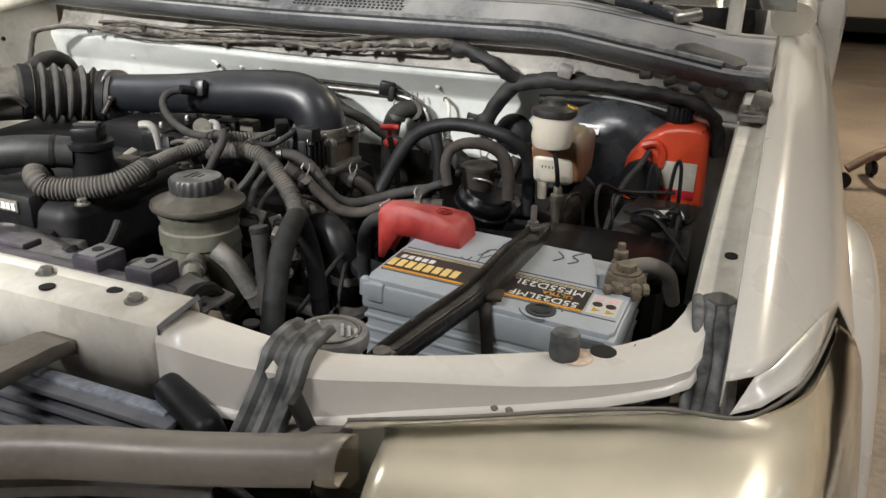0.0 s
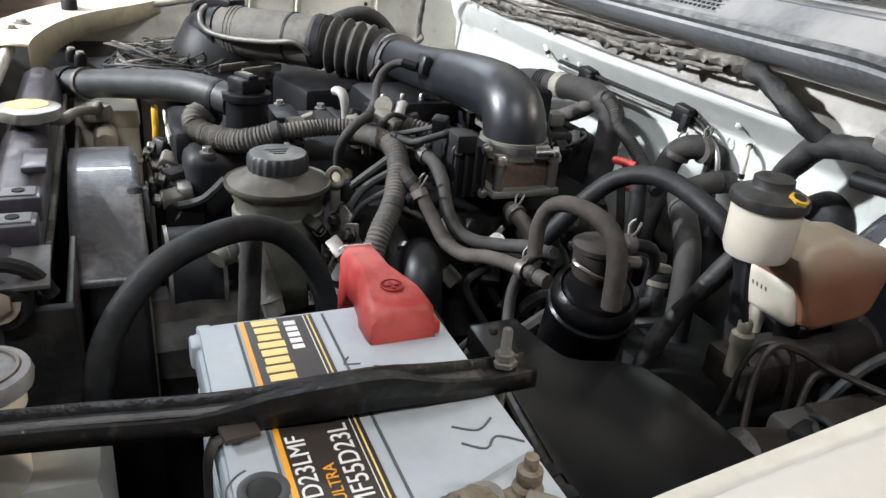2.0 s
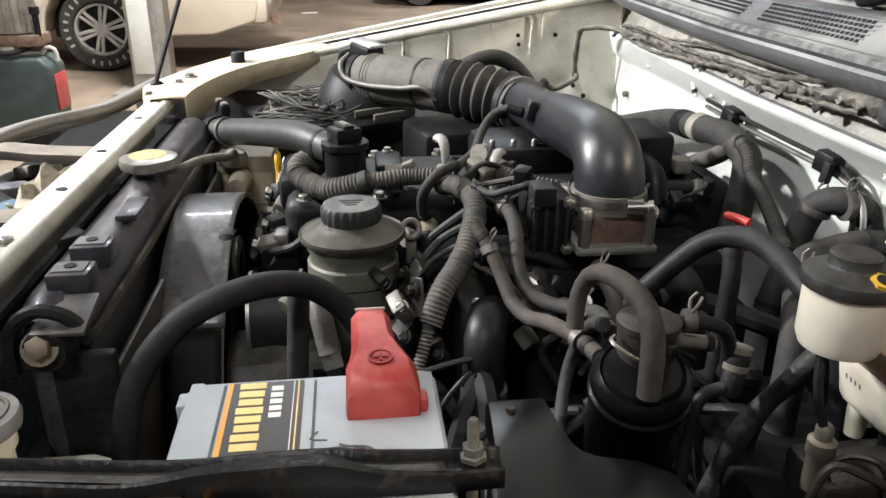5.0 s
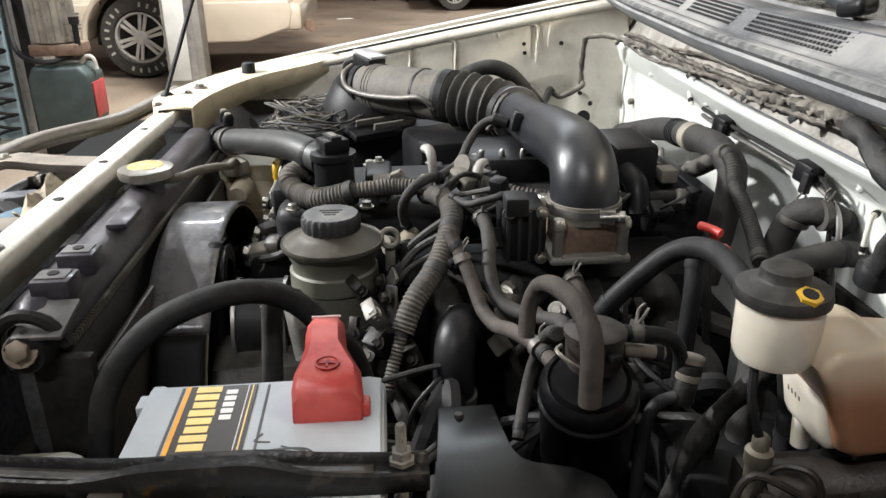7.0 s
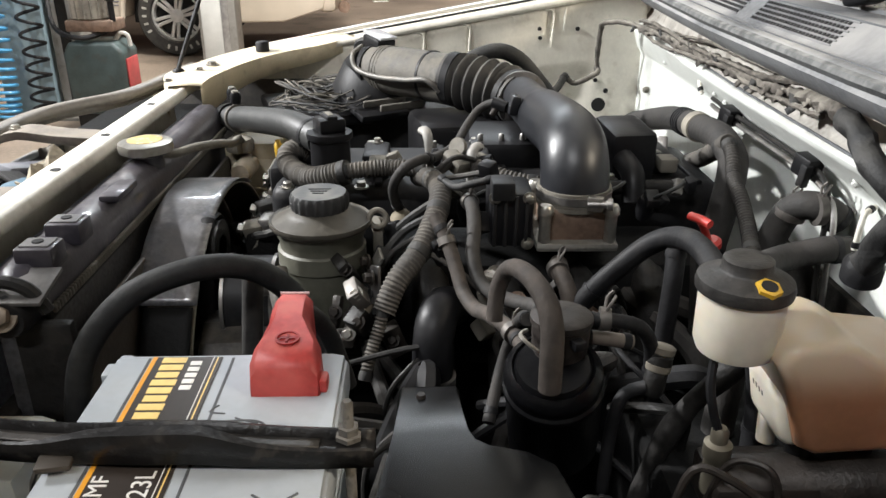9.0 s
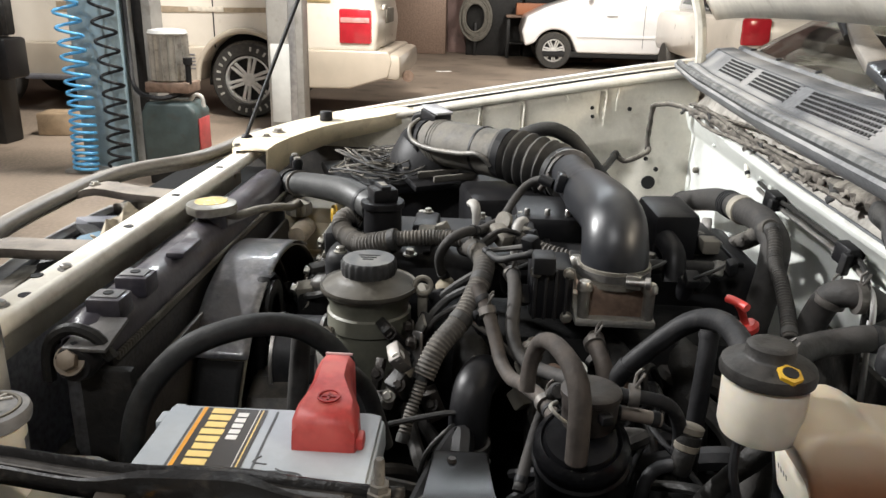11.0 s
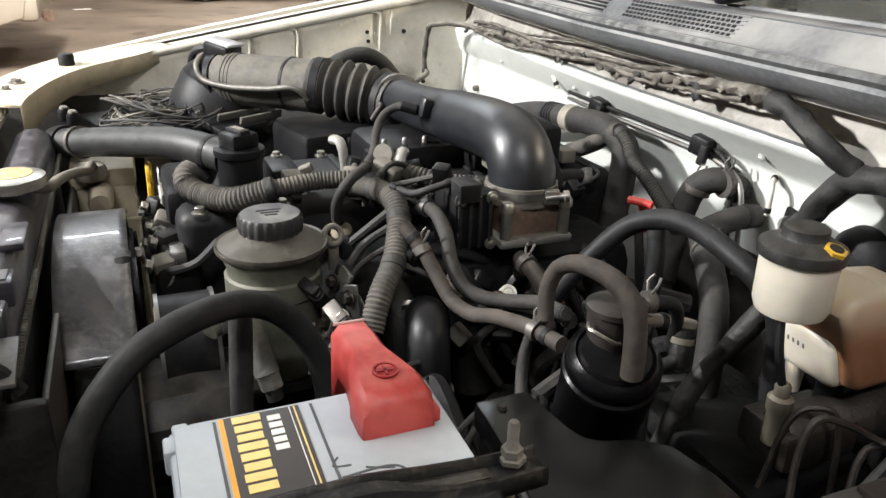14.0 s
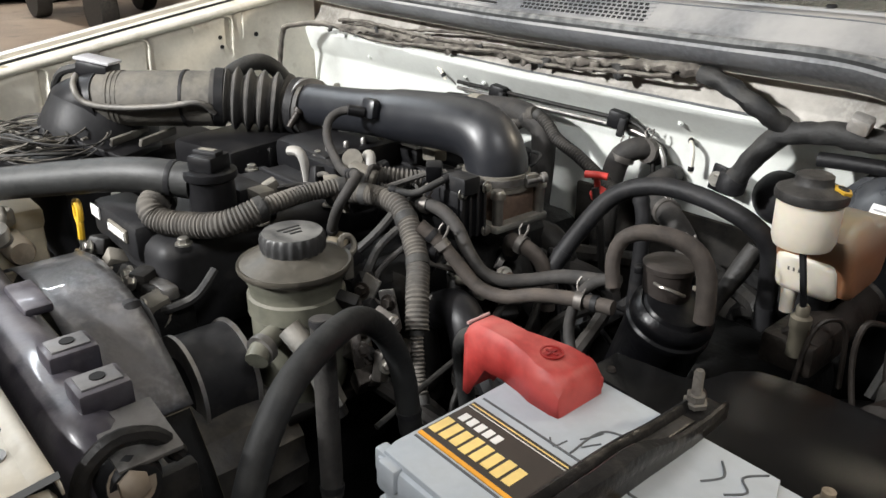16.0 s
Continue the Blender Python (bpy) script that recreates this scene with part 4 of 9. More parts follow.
part("stay", block((-0.335, 0.368, 0.94), (0.02, 0.02, 0.05), 0.003), IRON, horn)
part("bay_floor", block((-0.70, 0.85, 0.50), (1.40, 0.80, 0.03), 0.004), IRON, truck, "oily dark undertray")

# ---- the engine ----
engine = thing("engine", (-0.78, 0.88, 0.45), "oily black petrol engine with dusty parts", "engine")
part("cylinder_block", block((-0.78, 0.90, 0.66), (0.26, 0.56, 0.36), 0.02), GRIMESHADE, engine)
head = part("valve_cover", block((-0.820, 0.890, 0.918), (0.195, 0.57, 0.115), 0.020, (0, 0, 0), 3), BLACKPL, engine, "dusty black valve cover")
for y in (0.66, 0.74, 0.82, 0.90, 0.98, 1.06, 1.14):
    part("cover_rib", block((-0.815, y, 0.977), (0.17, 0.010, 0.006), 0.002), BLACKPL, head)
for k, y in enumerate((0.63, 0.72, 0.81, 0.92, 1.02, 1.12)):
    for x in (-0.722, -0.908):
        part("cover_bolt", hexbolt(bmesh.new(), (x, y, 0.975), 0.006, 0.008), ZINC, head)
for y in (0.735, 0.865, 0.995, 1.10):
    coil = part("ignition_coil", block((-0.800, y, 0.989), (0.07, 0.034, 0.028), 0.005), DEEPBLACK, head)
    part("coil_plug", block((-0.753, y + 0.004, 0.995), (0.028, 0.022, 0.018), 0.003), GREYDUST, coil)
    part("coil_bolt", hexbolt(bmesh.new(), (-0.828, y, 1.003), 0.005, 0.006), ZINC, coil)
# black block added to darken the gap below the elbow
part("plenum", block((-0.865, 0.930, 0.984), (0.13, 0.15, 0.052), 0.014), DEEPBLACK, engine, "added black block filling the dark gap under the intake pipe")
for k in range(5):
    part("plenum_stud", turned([(0.004, 1.009), (0.004, 1.016), (0.0025, 1.018)], (-0.815, 0.872 + 0.028 * k, 0), segs=8), STEEL, engine)
part("front_cover", block((-0.80, 0.600, 0.78), (0.22, 0.05, 0.30), 0.014), GRIMESHADE, engine, "oily timing cover")
part("cover_front_step", block((-0.835, 0.622, 0.965), (0.13, 0.05, 0.045), 0.010), BLACKPL, engine)
part("name_plate", block((-0.812, 0.5955, 0.972), (0.05, 0.003, 0.014), 0.0006), GREYDUST, head)
for k in range(6):
    part("plate_bar", block((-0.832 + 0.008 * k, 0.5935, 0.972), (0.006, 0.002, 0.008), 0), LABELWHT, head)
part("white_sticker", block((-0.880, 0.5955, 0.976), (0.026, 0.002, 0.014), 0.0005), LABELWHT, head)
# filler neck and cap
filler = part("oil_filler", turned([(0.029, 0.90), (0.0265, 0.94), (0.0250, 0.98), (0.0245, 1.024), (0.0280, 1.026), (0.0288, 1.030), (0.0280, 1.034), (0.022, 1.035)], (-0.752, 0.681, 0.004), segs=36), DEEPBLACK, engine, "stout black oil filler neck")
part("filler_cap", block((-0.752, 0.681, 1.047), (0.033, 0.034, 0.018), 0.004, (0, 0, 25)), DEEPBLACK, filler)
part("filler_grip", block((-0.752, 0.681, 1.057), (0.031, 0.014, 0.006), 0.002, (0, 0, 25)), BLACKPL, filler)
part("grip_mark", block((-0.752, 0.681, 1.0602), (0.020, 0.007, 0.0008), 0, (0, 0, 25)), GREYDUST, filler)
# bracket bits on the cover
for x, y, z, a in ((-0.768, 0.801, 1.027, 20), (-0.703, 0.856, 1.024, -30), (-0.69, 0.80, 1.012, 60)):
    ca, sa = math.cos(radians(a)), math.sin(radians(a))
    part("plug_connector", tube([(x - 0.014 * ca, y - 0.014 * sa, z + 0.004), (x - 0.002 * ca, y - 0.002 * sa, z + 0.005), (x + 0.006 * ca, y + 0.006 * sa, z - 0.005), (x + 0.009 * ca, y + 0.009 * sa, z - 0.034)], lambda v: 0.0075 - 0.05 * v, 10, flat=0.8), surf("pale_grey_connector", (0.30, 0.29, 0.27), 0.5, dust=0.3) if z > 1.02 else GREYDUST, engine)
# intake manifold side, below the looms
part("intake_manifold", block((-0.64, 0.93, 0.87), (0.13, 0.36, 0.14), 0.03), GRIMESHADE, engine)
for y in (0.80, 0.88, 0.96, 1.04):
    part("runner", tube([(-0.70, y, 0.90), (-0.64, y, 0.915), (-0.57, y + 0.005, 0.90), (-0.55, y + 0.01, 0.80)], 0.022, 12), IRON, engine)
part("alternator", turned([(0.03, -0.06), (0.062, -0.05), (0.066, 0.0), (0.062, 0.05), (0.03, 0.06)], (-0.60, 0.60, 0.80), (0, 1, 0), 28, wave=lambda a, k: 0.002 * math.cos(14 * a)), surf("grimy_alternator", (0.022, 0.021, 0.02), 0.5, metal=0.2, var=0.35, scale=30, bump=0.4, dust=0.2), engine, "grimy finned alternator")
for k, (x, z, r) in enumerate(((-0.60, 0.80, 0.036), (-0.80, 0.78, 0.075), (-0.93, 0.84, 0.045), (-0.66, 0.92, 0.036))):
    pul = part("pulley", turned([(r * 0.4, -0.012), (r, -0.012), (r * 0.94, -0.006), (r, 0.0), (r * 0.94, 0.006), (r, 0.012), (r * 0.4, 0.012)], (x, 0.548, z), (0, 1, 0), 36), IRON, engine)
    part("pulley_hub", turned([(0.018, -0.02), (0.018, 0.02), (0.012, 0.024)], (x, 0.540, z), (0, -1, 0), 20), STEEL, pul)
belt = [Vector((x, 0.548, z)) for x, z in ((-0.60, 0.838), (-0.565, 0.80), (-0.60, 0.763), (-0.78, 0.702), (-0.875, 0.77), (-0.976, 0.83), (-0.94, 0.886), (-0.80, 0.868), (-0.68, 0.957), (-0.64, 0.94))]
part("fan_belt", sweep(bmesh.new(), spline(belt, 0.015, True), 0.008, 8, closed=True, flat=0.35), BLACKRUB, engine, "black ribbed fan belt")
# clutter along the front of the head
rnd = random.Random(7)
for k in range(10):
    x, y, z = -0.905 + 0.022 * k, 0.585 + 0.012 * rnd.random(), 0.905 + 0.045 * rnd.random()
    part("bracket", block((x, y, z), (0.022, 0.024, 0.018 + 0.02 * rnd.random()), 0.004, (rnd.uniform(-30, 30), rnd.uniform(-30, 30), rnd.uniform(-40, 40))), IRON if k % 3 else GREYDUST, engine)
    part("bracket_bolt", hexbolt(bmesh.new(), (x, y - 0.012, z), 0.006, 0.008, (0, -1, 0.3)), ZINC, engine)
part("dipstick_tube", tube([(-0.912, 0.584, 0.935), (-0.914, 0.588, 0.86), (-0.92, 0.60, 0.75)], 0.004, 8), STEEL, engine)
part("front_dipstick", tube([(-0.912, 0.584, 0.935), (-0.911, 0.585, 0.955), (-0.9165, 0.585, 0.962), (-0.9155, 0.585, 0.978), (-0.909, 0.585, 0.982), (-0.9045, 0.585, 0.975), (-0.906, 0.585, 0.960)], 0.0042, 8, 0.003), YELLOW, engine, "yellow dipstick ring")
# gearbox dipstick with red handle
part("rear_dipstick_tube", tube([(-0.540, 1.073, 0.985), (-0.53, 1.075, 0.94), (-0.52, 1.08, 0.85)], 0.005, 8), IRON, engine)
part("rear_dipstick", sweep(tube([(-0.548, 1.090, 0.975), (-0.545, 1.083, 0.990), (-0.542, 1.077, 0.998)], 0.0040, 10), spline([(-0.555, 1.071, 0.999), (-0.542, 1.077, 1.000), (-0.530, 1.083, 0.999)], 0.004), 0.0046, 10), REDDIP, engine, "red plastic dipstick handle")
part("dipstick_collar", turned([(0.007, -0.004), (0.0105, -0.004), (0.0115, 0.002), (0.0085, 0.006)], (-0.549, 1.094, 0.970), (0.1, -0.35, 0.9), 20), REDDIP, engine, "red collar")
# ---- throttle body and intake pipe ----
tb = thing("throttle_body", (-0.60, 0.955, 0.95), "brownish cast throttle body with steel bolts", "throttle body")
part("housing", block((-0.600, 0.956, 0.985), (0.078, 0.066, 0.040), 0.006), BROWNCAST, tb)
part("bore", turned([(0.0355, 0.0), (0.0355, 0.006), (0.033, 0.008)], (-0.597, 0.957, 0.994), segs=32), BROWNCAST, tb)
part("flange", block((-0.598, 0.956, 0.966), (0.098, 0.086, 0.010), 0.004), ALU, tb)
for x, y in ((-0.557, 0.922), (-0.557, 0.990), (-0.640, 0.922), (-0.640, 0.990)):
    part("stud", turned([(0.0062, 0.962), (0.0062, 1.000), (0.0085, 1.001), (0.0085, 1.007), (0.006, 1.011)], (x, y, 0), segs=14), ZINC, tb)
act = part("actuator", block((-0.592, 0.888, 0.992), (0.062, 0.046, 0.060), 0.006), DEEPBLACK, tb, "black throttle motor housing")
for k in range(4):
    part("actuator_rib", block((-0.5595, 0.870 + 0.011 * k, 0.992), (0.004, 0.004, 0.056), 0.001), BLACKPL, act)
part("actuator_plug", block((-0.568, 0.878, 1.026), (0.032, 0.024, 0.020), 0.003), BLACKPL, act)
for y, z in ((0.870, 1.018), (0.905, 1.018), (0.905, 0.968)):
    part("actuator_screw", hexbolt(bmesh.new(), (-0.559, y, z), 0.0045, 0.005, (1, 0, 0)), ZINC, act)
duct = thing("intake_elbow", (-0.76, 0.94, 1.0), "smooth black plastic intake elbow pipe", "pipe")
ELB = [(-0.985, 0.944, 1.034), (-0.93, 0.944, 1.038), (-0.86, 0.944, 1.044), (-0.78, 0.946, 1.052), (-0.72, 0.950, 1.057), (-0.668, 0.954, 1.060), (-0.630, 0.957, 1.058), (-0.607, 0.957, 1.048), (-0.5965, 0.957, 1.030), (-0.5950, 0.957, 1.012), (-0.5950, 0.957, 1.000)]
ELBR = [(0.0, 0.0295), (0.15, 0.0300), (0.205, 0.0315), (0.225, 0.0335), (0.33, 0.0345), (0.40, 0.0365), (0.45, 0.0375)]
part("elbow", sweep(bmesh.new(), spline(ELB, 0.008), lambda s: lerp(ELBR, s), 36), ELBOW, duct)
for z in (1.0030, 1.0085, 1.0180):
    part("clamp_band", turned([(0.0370, -0.0025), (0.0395, -0.0025), (0.0395, 0.0025), (0.0370, 0.0025)], (-0.5955, 0.957, z), segs=40), GREYDUST, duct)
part("hose_clamp", turned([(0.0380, -0.004), (0.0402, -0.004), (0.0402, 0.004), (0.0380, 0.004)], (-0.5955, 0.957, 1.0130), segs=40), STEEL, duct, "steel worm clamp")
part("clamp_screw", block((-0.5545, 0.972, 1.0130), (0.010, 0.016, 0.015), 0.0015, (0, 0, -20)), ZINC, duct)
part("clamp_bolt", turned([(0.0042, -0.008), (0.0042, 0.011), (0.0065, 0.012), (0.0065, 0.017)], (-0.5520, 0.972, 1.0130), (0.3, 0.9, 0.1), 10), STEEL, duct)
port = part("vacuum_port", block((-0.772, 0.910, 1.066), (0.024, 0.014, 0.026), 0.005, (-12, 0, 4)), ELBOW, duct)
part("port_nipple", turned([(0.007, 0), (0.007, 0.02)], (-0.775, 0.902, 1.062), (-0.5, -0.8, 0.2), 12), DEEPBLACK, port)
part("collar", turned([(0.029, -0.007), (0.0400, -0.006), (0.0400, 0.006), (0.030, 0.007)], (-0.968, 0.943, 1.032), (1, -0.02, 0.05), 36), STEEL, duct, "steel clamp ring")
part("collar_screw", turned([(0.005, -0.012), (0.005, 0.012), (0.008, 0.013), (0.008, 0.018)], (-0.952, 0.905, 1.020), (0.2, 0.5, 0.8), 10), MASTER, duct)
bel = thing("intake_bellows", (-1.03, 0.89, 1.0), "dusty black ribbed intake bellows", "hose")
BP = [(-1.062, 0.835, 1.046), (-1.045, 0.862, 1.042), (-1.022, 0.895, 1.037), (-1.000, 0.925, 1.031), (-0.972, 0.942, 1.028)]
part("bellows", sweep(bmesh.new(), spline(BP, 0.0022), lambda s: (0.040 + 0.0058 * math.cos(2 * math.pi * s / 0.0185)) if 0.02 < s < 0.115 else 0.0395, 36), surf("ribbed_rubber_bellows", (0.035, 0.034, 0.033), 0.6, var=0.3, dust=0.45, dust_c=(0.2, 0.18, 0.15)), bel)
for q, ax in (((-1.055, 0.845, 1.044), (0.5, 0.85, -0.1)), ((-0.985, 0.936, 1.029), (0.85, 0.5, -0.1))):
    part("cuff", turned([(0.040, -0.007), (0.0425, -0.006), (0.0425, 0.006), (0.040, 0.007)], q, ax, 36), BLACKRUB, bel)
afm = thing("air_flow_meter", (-1.11, 0.79, 1.0), "dusty tan air duct with clamp bands", "air duct")
part("duct", tube([(-1.168, 0.715, 1.040), (-1.14, 0.745, 1.042), (-1.10, 0.79, 1.043), (-1.058, 0.840, 1.042)], 0.0400, 32), DUCTGREY, afm)
for u in (0.12, 0.16, 0.20, 0.76):
    q = Vector((-1.168, 0.715, 1.041)).lerp(Vector((-1.058, 0.840, 1.043)), u)
    part("band", turned([(0.040, -0.0022), (0.0418, -0.0022), (0.0418, 0.0022), (0.040, 0.0022)], q, (0.65, 0.74, 0), 32), DUCTGREY if u < 0.5 else BLACKPL, afm)
cl = thing("air_cleaner", (-1.25, 0.70, 0.80), "black air cleaner housing with a sensor on top", "air cleaner")
part("lower_case", block((-1.265, 0.76, 0.87), (0.25, 0.26, 0.20), 0.02), BLACKPL, cl)
part("lid", turned([(0.085, 0), (0.085, 0.012), (0.078, 0.03), (0.066, 0.058), (0.045, 0.075), (0.02, 0.08)], (-1.205, 0.716, 0.985), (0.2, 0.1, 1), 36), BLACKPL, cl, "domed black lid")
part("outlet", tube([(-1.215, 0.690, 1.022), (-1.19, 0.700, 1.032), (-1.16, 0.722, 1.040)], 0.043, 28), DEEPBLACK, cl)
sen = part("flow_sensor", block((-1.178, 0.720, 1.083), (0.052, 0.036, 0.022), 0.004, (0, 8, 35)), DEEPBLACK, cl, "black air flow sensor")
part("sensor_top", block((-1.180, 0.722, 1.096), (0.058, 0.034, 0.005), 0.002, (0, 8, 35)), surf("shiny_pale_sensor_top", (0.45, 0.45, 0.46), 0.25, var=0.1), sen)
part("sensor_cable", tube([(-1.2, 0.70, 1.085), (-1.225, 0.68, 1.075), (-1.25, 0.675, 1.04), (-1.26, 0.69, 1.0)], 0.006, 8), TAPE, sen)
part("clip_rod", tube([(-1.185, 0.690, 1.076), (-1.158, 0.676, 1.066), (-1.142, 0.682, 1.046), (-1.108, 0.714, 1.039), (-1.058, 0.766, 1.042), (-1.030, 0.800, 1.047), (-1.026, 0.822, 1.030)], 0.0046, 10), surf("worn_grey_rod", (0.13, 0.125, 0.115), 0.5, metal=0.3, var=0.3, dust=0.3), cl, "worn grey clip rod")
duct_box = part("resonator", block((-1.02, 0.860, 0.940), (0.13, 0.16, 0.110), 0.012, (0, 0, 12)), DEEPBLACK, cl, "black ribbed resonator box under the bellows")
for k in range(7):
    part("resonator_rib", block((-0.953, 0.800 + 0.021 * k, 0.940), (0.006, 0.005, 0.092), 0.0015, (0, 0, 12)), BLACKPL, duct_box)
part("side_bracket", block((-1.13, 0.71, 0.985), (0.10, 0.09, 0.012), 0.003, (0, 12, 30)), DEEPBLACK, cl)
for k in range(3):
    part("bracket_rib", block((-1.15 + 0.03 * k, 0.70 + 0.03 * k, 0.993), (0.006, 0.08, 0.012), 0.002, (0, 12, 30)), DUCTGREY, cl)
part("cable_hump", tube([(-1.06, 0.842, 1.052), (-1.066, 0.875, 1.075), (-1.068, 0.915, 1.086), (-1.075, 0.950, 1.072), (-1.092, 0.985, 1.035), (-1.12, 1.03, 0.98)], 0.0125, 12), TAPE, cl, "black taped cable")
wires = thing("wire_coil", (-1.20, 0.61, 0.97), "tangled coil of black wires", "cable")
for k in range(24):
    a0, ra, rb = rnd.uniform(0, 6), 0.090 + rnd.uniform(-0.045, 0.022), 0.058 + rnd.uniform(-0.030, 0.014)
    cx, cy, cz = -1.20 + rnd.uniform(-0.03, 0.03), 0.615 + rnd.uniform(-0.022, 0.022), 0.980 + 0.0012 * k
    loop = [(cx + ra * math.cos(a) * 0.8 - rb * math.sin(a) * 0.5, cy + ra * math.cos(a) * 0.45 + rb * math.sin(a), cz + 0.009 * math.sin(2 * a + a0)) for a in (a0 + 2 * math.pi * i / 10 for i in range(10))]
    part("wire", sweep(bmesh.new(), spline(loop, 0.01, True), 0.0013 if k % 3 else 0.0022, 6, closed=True), GREYDUST if k % 4 == 0 else LOOM if k % 2 else TAPE, wires)
part("tray", block((-1.20, 0.60, 0.965), (0.22, 0.16, 0.02), 0.006, (0, 0, 20)), DEEPBLACK, wires)

# ---- power steering reservoir ----
ps = thing("power_steering_reservoir", (-0.598, 0.686, 0.82), "greenish grey fluid reservoir with a black ribbed cap", "fluid reservoir")
part("tank", turned([(0.030, 0.835), (0.041, 0.84), (0.0455, 0.86), (0.0455, 0.932), (0.0478, 0.934), (0.0478, 0.952), (0.0450, 0.954), (0.0450, 0.963), (0.0475, 0.967), (0.0475, 0.978)], (-0.598, 0.686, 0)), GREENPL, ps)
part("rim", turned([(0.0455, 0.974), (0.0530, 0.976), (0.0548, 0.978), (0.0552, 0.981), (0.0545, 0.9835), (0.0520, 0.9825), (0.0490, 0.984), (0.0400, 0.988), (0.0345, 0.991), (0.030, 0.995)], (-0.598, 0.686, 0)), surf("olive_grey_rim", (0.048, 0.043, 0.034), 0.40, var=0.35, scale=30, dust=0.35, dust_c=(0.105, 0.094, 0.075), spots=0.4, spot_c=(0.11, 0.10, 0.085)), ps)
cap = part("cap", turned([(0.0300, 0.994), (0.0305, 0.998), (0.0305, 1.009), (0.0285, 1.0125), (0.012, 1.0130)], (-0.598, 0.686, 0), segs=88, wave=lambda a, k: 0.0011 * math.cos(22 * a) * (k in (1, 2))), surf("dust_filmed_cap", (0.030, 0.030, 0.030), 0.42, var=0.3, scale=60, bump=0.15, dust=0.75, dust_c=(0.20, 0.195, 0.18), dscale=45, dlo=0.2), ps, "black ribbed screw cap filmed with dust")
for k in range(3):
    part("cap_mark", block((-0.605 + 0.007 * k, 0.686, 1.0133), (0.0025, 0.024 - 0.006 * k, 0.0006), 0), BLACKPL, cap)
part("outlet", tube([(-0.575, 0.645, 0.925), (-0.565, 0.628, 0.924), (-0.555, 0.615, 0.918)], 0.011, 10), GREENPL, ps)
part("clamp", turned([(0.012, -0.004), (0.0145, -0.004), (0.0145, 0.004), (0.012, 0.004)], (-0.563, 0.626, 0.923), (0.4, -0.9, -0.1), 16), STEEL, ps)
part("bracket", block((-0.598, 0.686, 0.842), (0.095, 0.095, 0.012), 0.003), IRON, ps)

# ---- radiator, cowl and fan ----
rad = thing("radiator", (-0.74, 0.465, 0.5), "black radiator with dusty top tank and round cap", "radiator")
prof = [(-0.026, 0.955), (-0.026, 0.982), (-0.020, 0.996), (-0.008, 1.003), (0.008, 1.003), (0.020, 0.994), (0.026, 0.978), (0.026, 0.955)]
part("top_tank", sheet([[(x, 0.444 + dy * w, 0.955 + (z - 0.955) * w) for dy, z in prof] for x, w in ((-1.085, 0.6), (-1.075, 0.9), (-1.06, 1), (-0.45, 1), (-0.43, 0.95), (-0.415, 0.7))]), TANK, rad, "dusty purplish black top tank")
part("tank_end", block((-0.414, 0.444, 0.962), (0.012, 0.04, 0.03), 0.004), TANK, rad)
part("core", block((-0.745, 0.446, 0.755), (0.66, 0.040, 0.39), 0.004), CORE, rad)
strip = part("crimp_strip", block((-0.742, 0.4705, 0.961), (0.645, 0.004, 0.012), 0.001), IRON, rad)
tooth = block((0, 0, 0), (0.0034, 0.005, 0.008), 0.0008, (0, 0, 0), 1)
tooth_me = bpy.data.meshes.new("crimp_tooth")
tooth.to_mesh(tooth_me)
tooth.free()
tooth_me.materials.append(GREYDUST)
for k in range(110):
    ob = new("crimp_tooth", tooth_me)
    ob.parent = strip
    ob.location = Vector((-1.06 + 0.0058 * k, 0.4735, 0.9645)) - BASE[strip.name]
part("side_plate", block((-0.412, 0.470, 0.78), (0.012, 0.05, 0.36), 0.003), IRON, rad)
for x in (-0.514, -0.455):
    lug = part("tank_lug", block((x, 0.457, 1.004), (0.030, 0.034, 0.022), 0.003), TANK, rad)
    part("lug_top", block((x, 0.457, 1.0155), (0.020, 0.026, 0.002), 0.001), surf("worn_grey_edge", (0.13, 0.13, 0.135), 0.5, var=0.3, dust=0.2), lug)
    part("lug_hole", turned([(0.005, 0), (0.005, 0.0016)], (x, 0.457, 1.0158), segs=14), HOLESHADE, lug)
part("tank_pad", block((-0.63, 0.462, 1.004), (0.06, 0.022, 0.008), 0.003), TANK, rad)
mount = part("side_mount", turned([(0.017, -0.02), (0.019, -0.01), (0.019, 0.01), (0.016, 0.018)], (-0.408, 0.450, 0.972), (1, 0, 0), 24), BLACKRUB, rad, "rubber mount with bolt")
part("mount_strap", tube([(-0.402, 0.420, 0.95), (-0.402, 0.424, 0.985), (-0.402, 0.444, 1.002), (-0.402, 0.468, 0.996), (-0.402, 0.482, 0.975)], 0.006, 8), IRON, mount)
part("mount_bolt", hexbolt(bmesh.new(), (-0.392, 0.448, 0.976), 0.0095, 0.010, (0.9, 0, 0.45)), surf("dull_brown_bolt", (0.16, 0.13, 0.10), 0.5, metal=0.4, var=0.3, dust=0.3), mount)
part("mount_plate", block((-0.415, 0.462, 0.992), (0.050, 0.040, 0.004), 0.001, (0, 12, 0)), surf("scuffed_grey_plate", (0.12, 0.115, 0.11), 0.5, metal=0.4, var=0.4, scale=18, bump=0.3, spots=0.6, spot_c=(0.05, 0.045, 0.04)), mount)
neck = part("filler_neck", turned([(0.018, 0.99), (0.018, 1.006), (0.024, 1.008), (0.024, 1.012)], (-0.762, 0.452, 0)), TANK, rad)
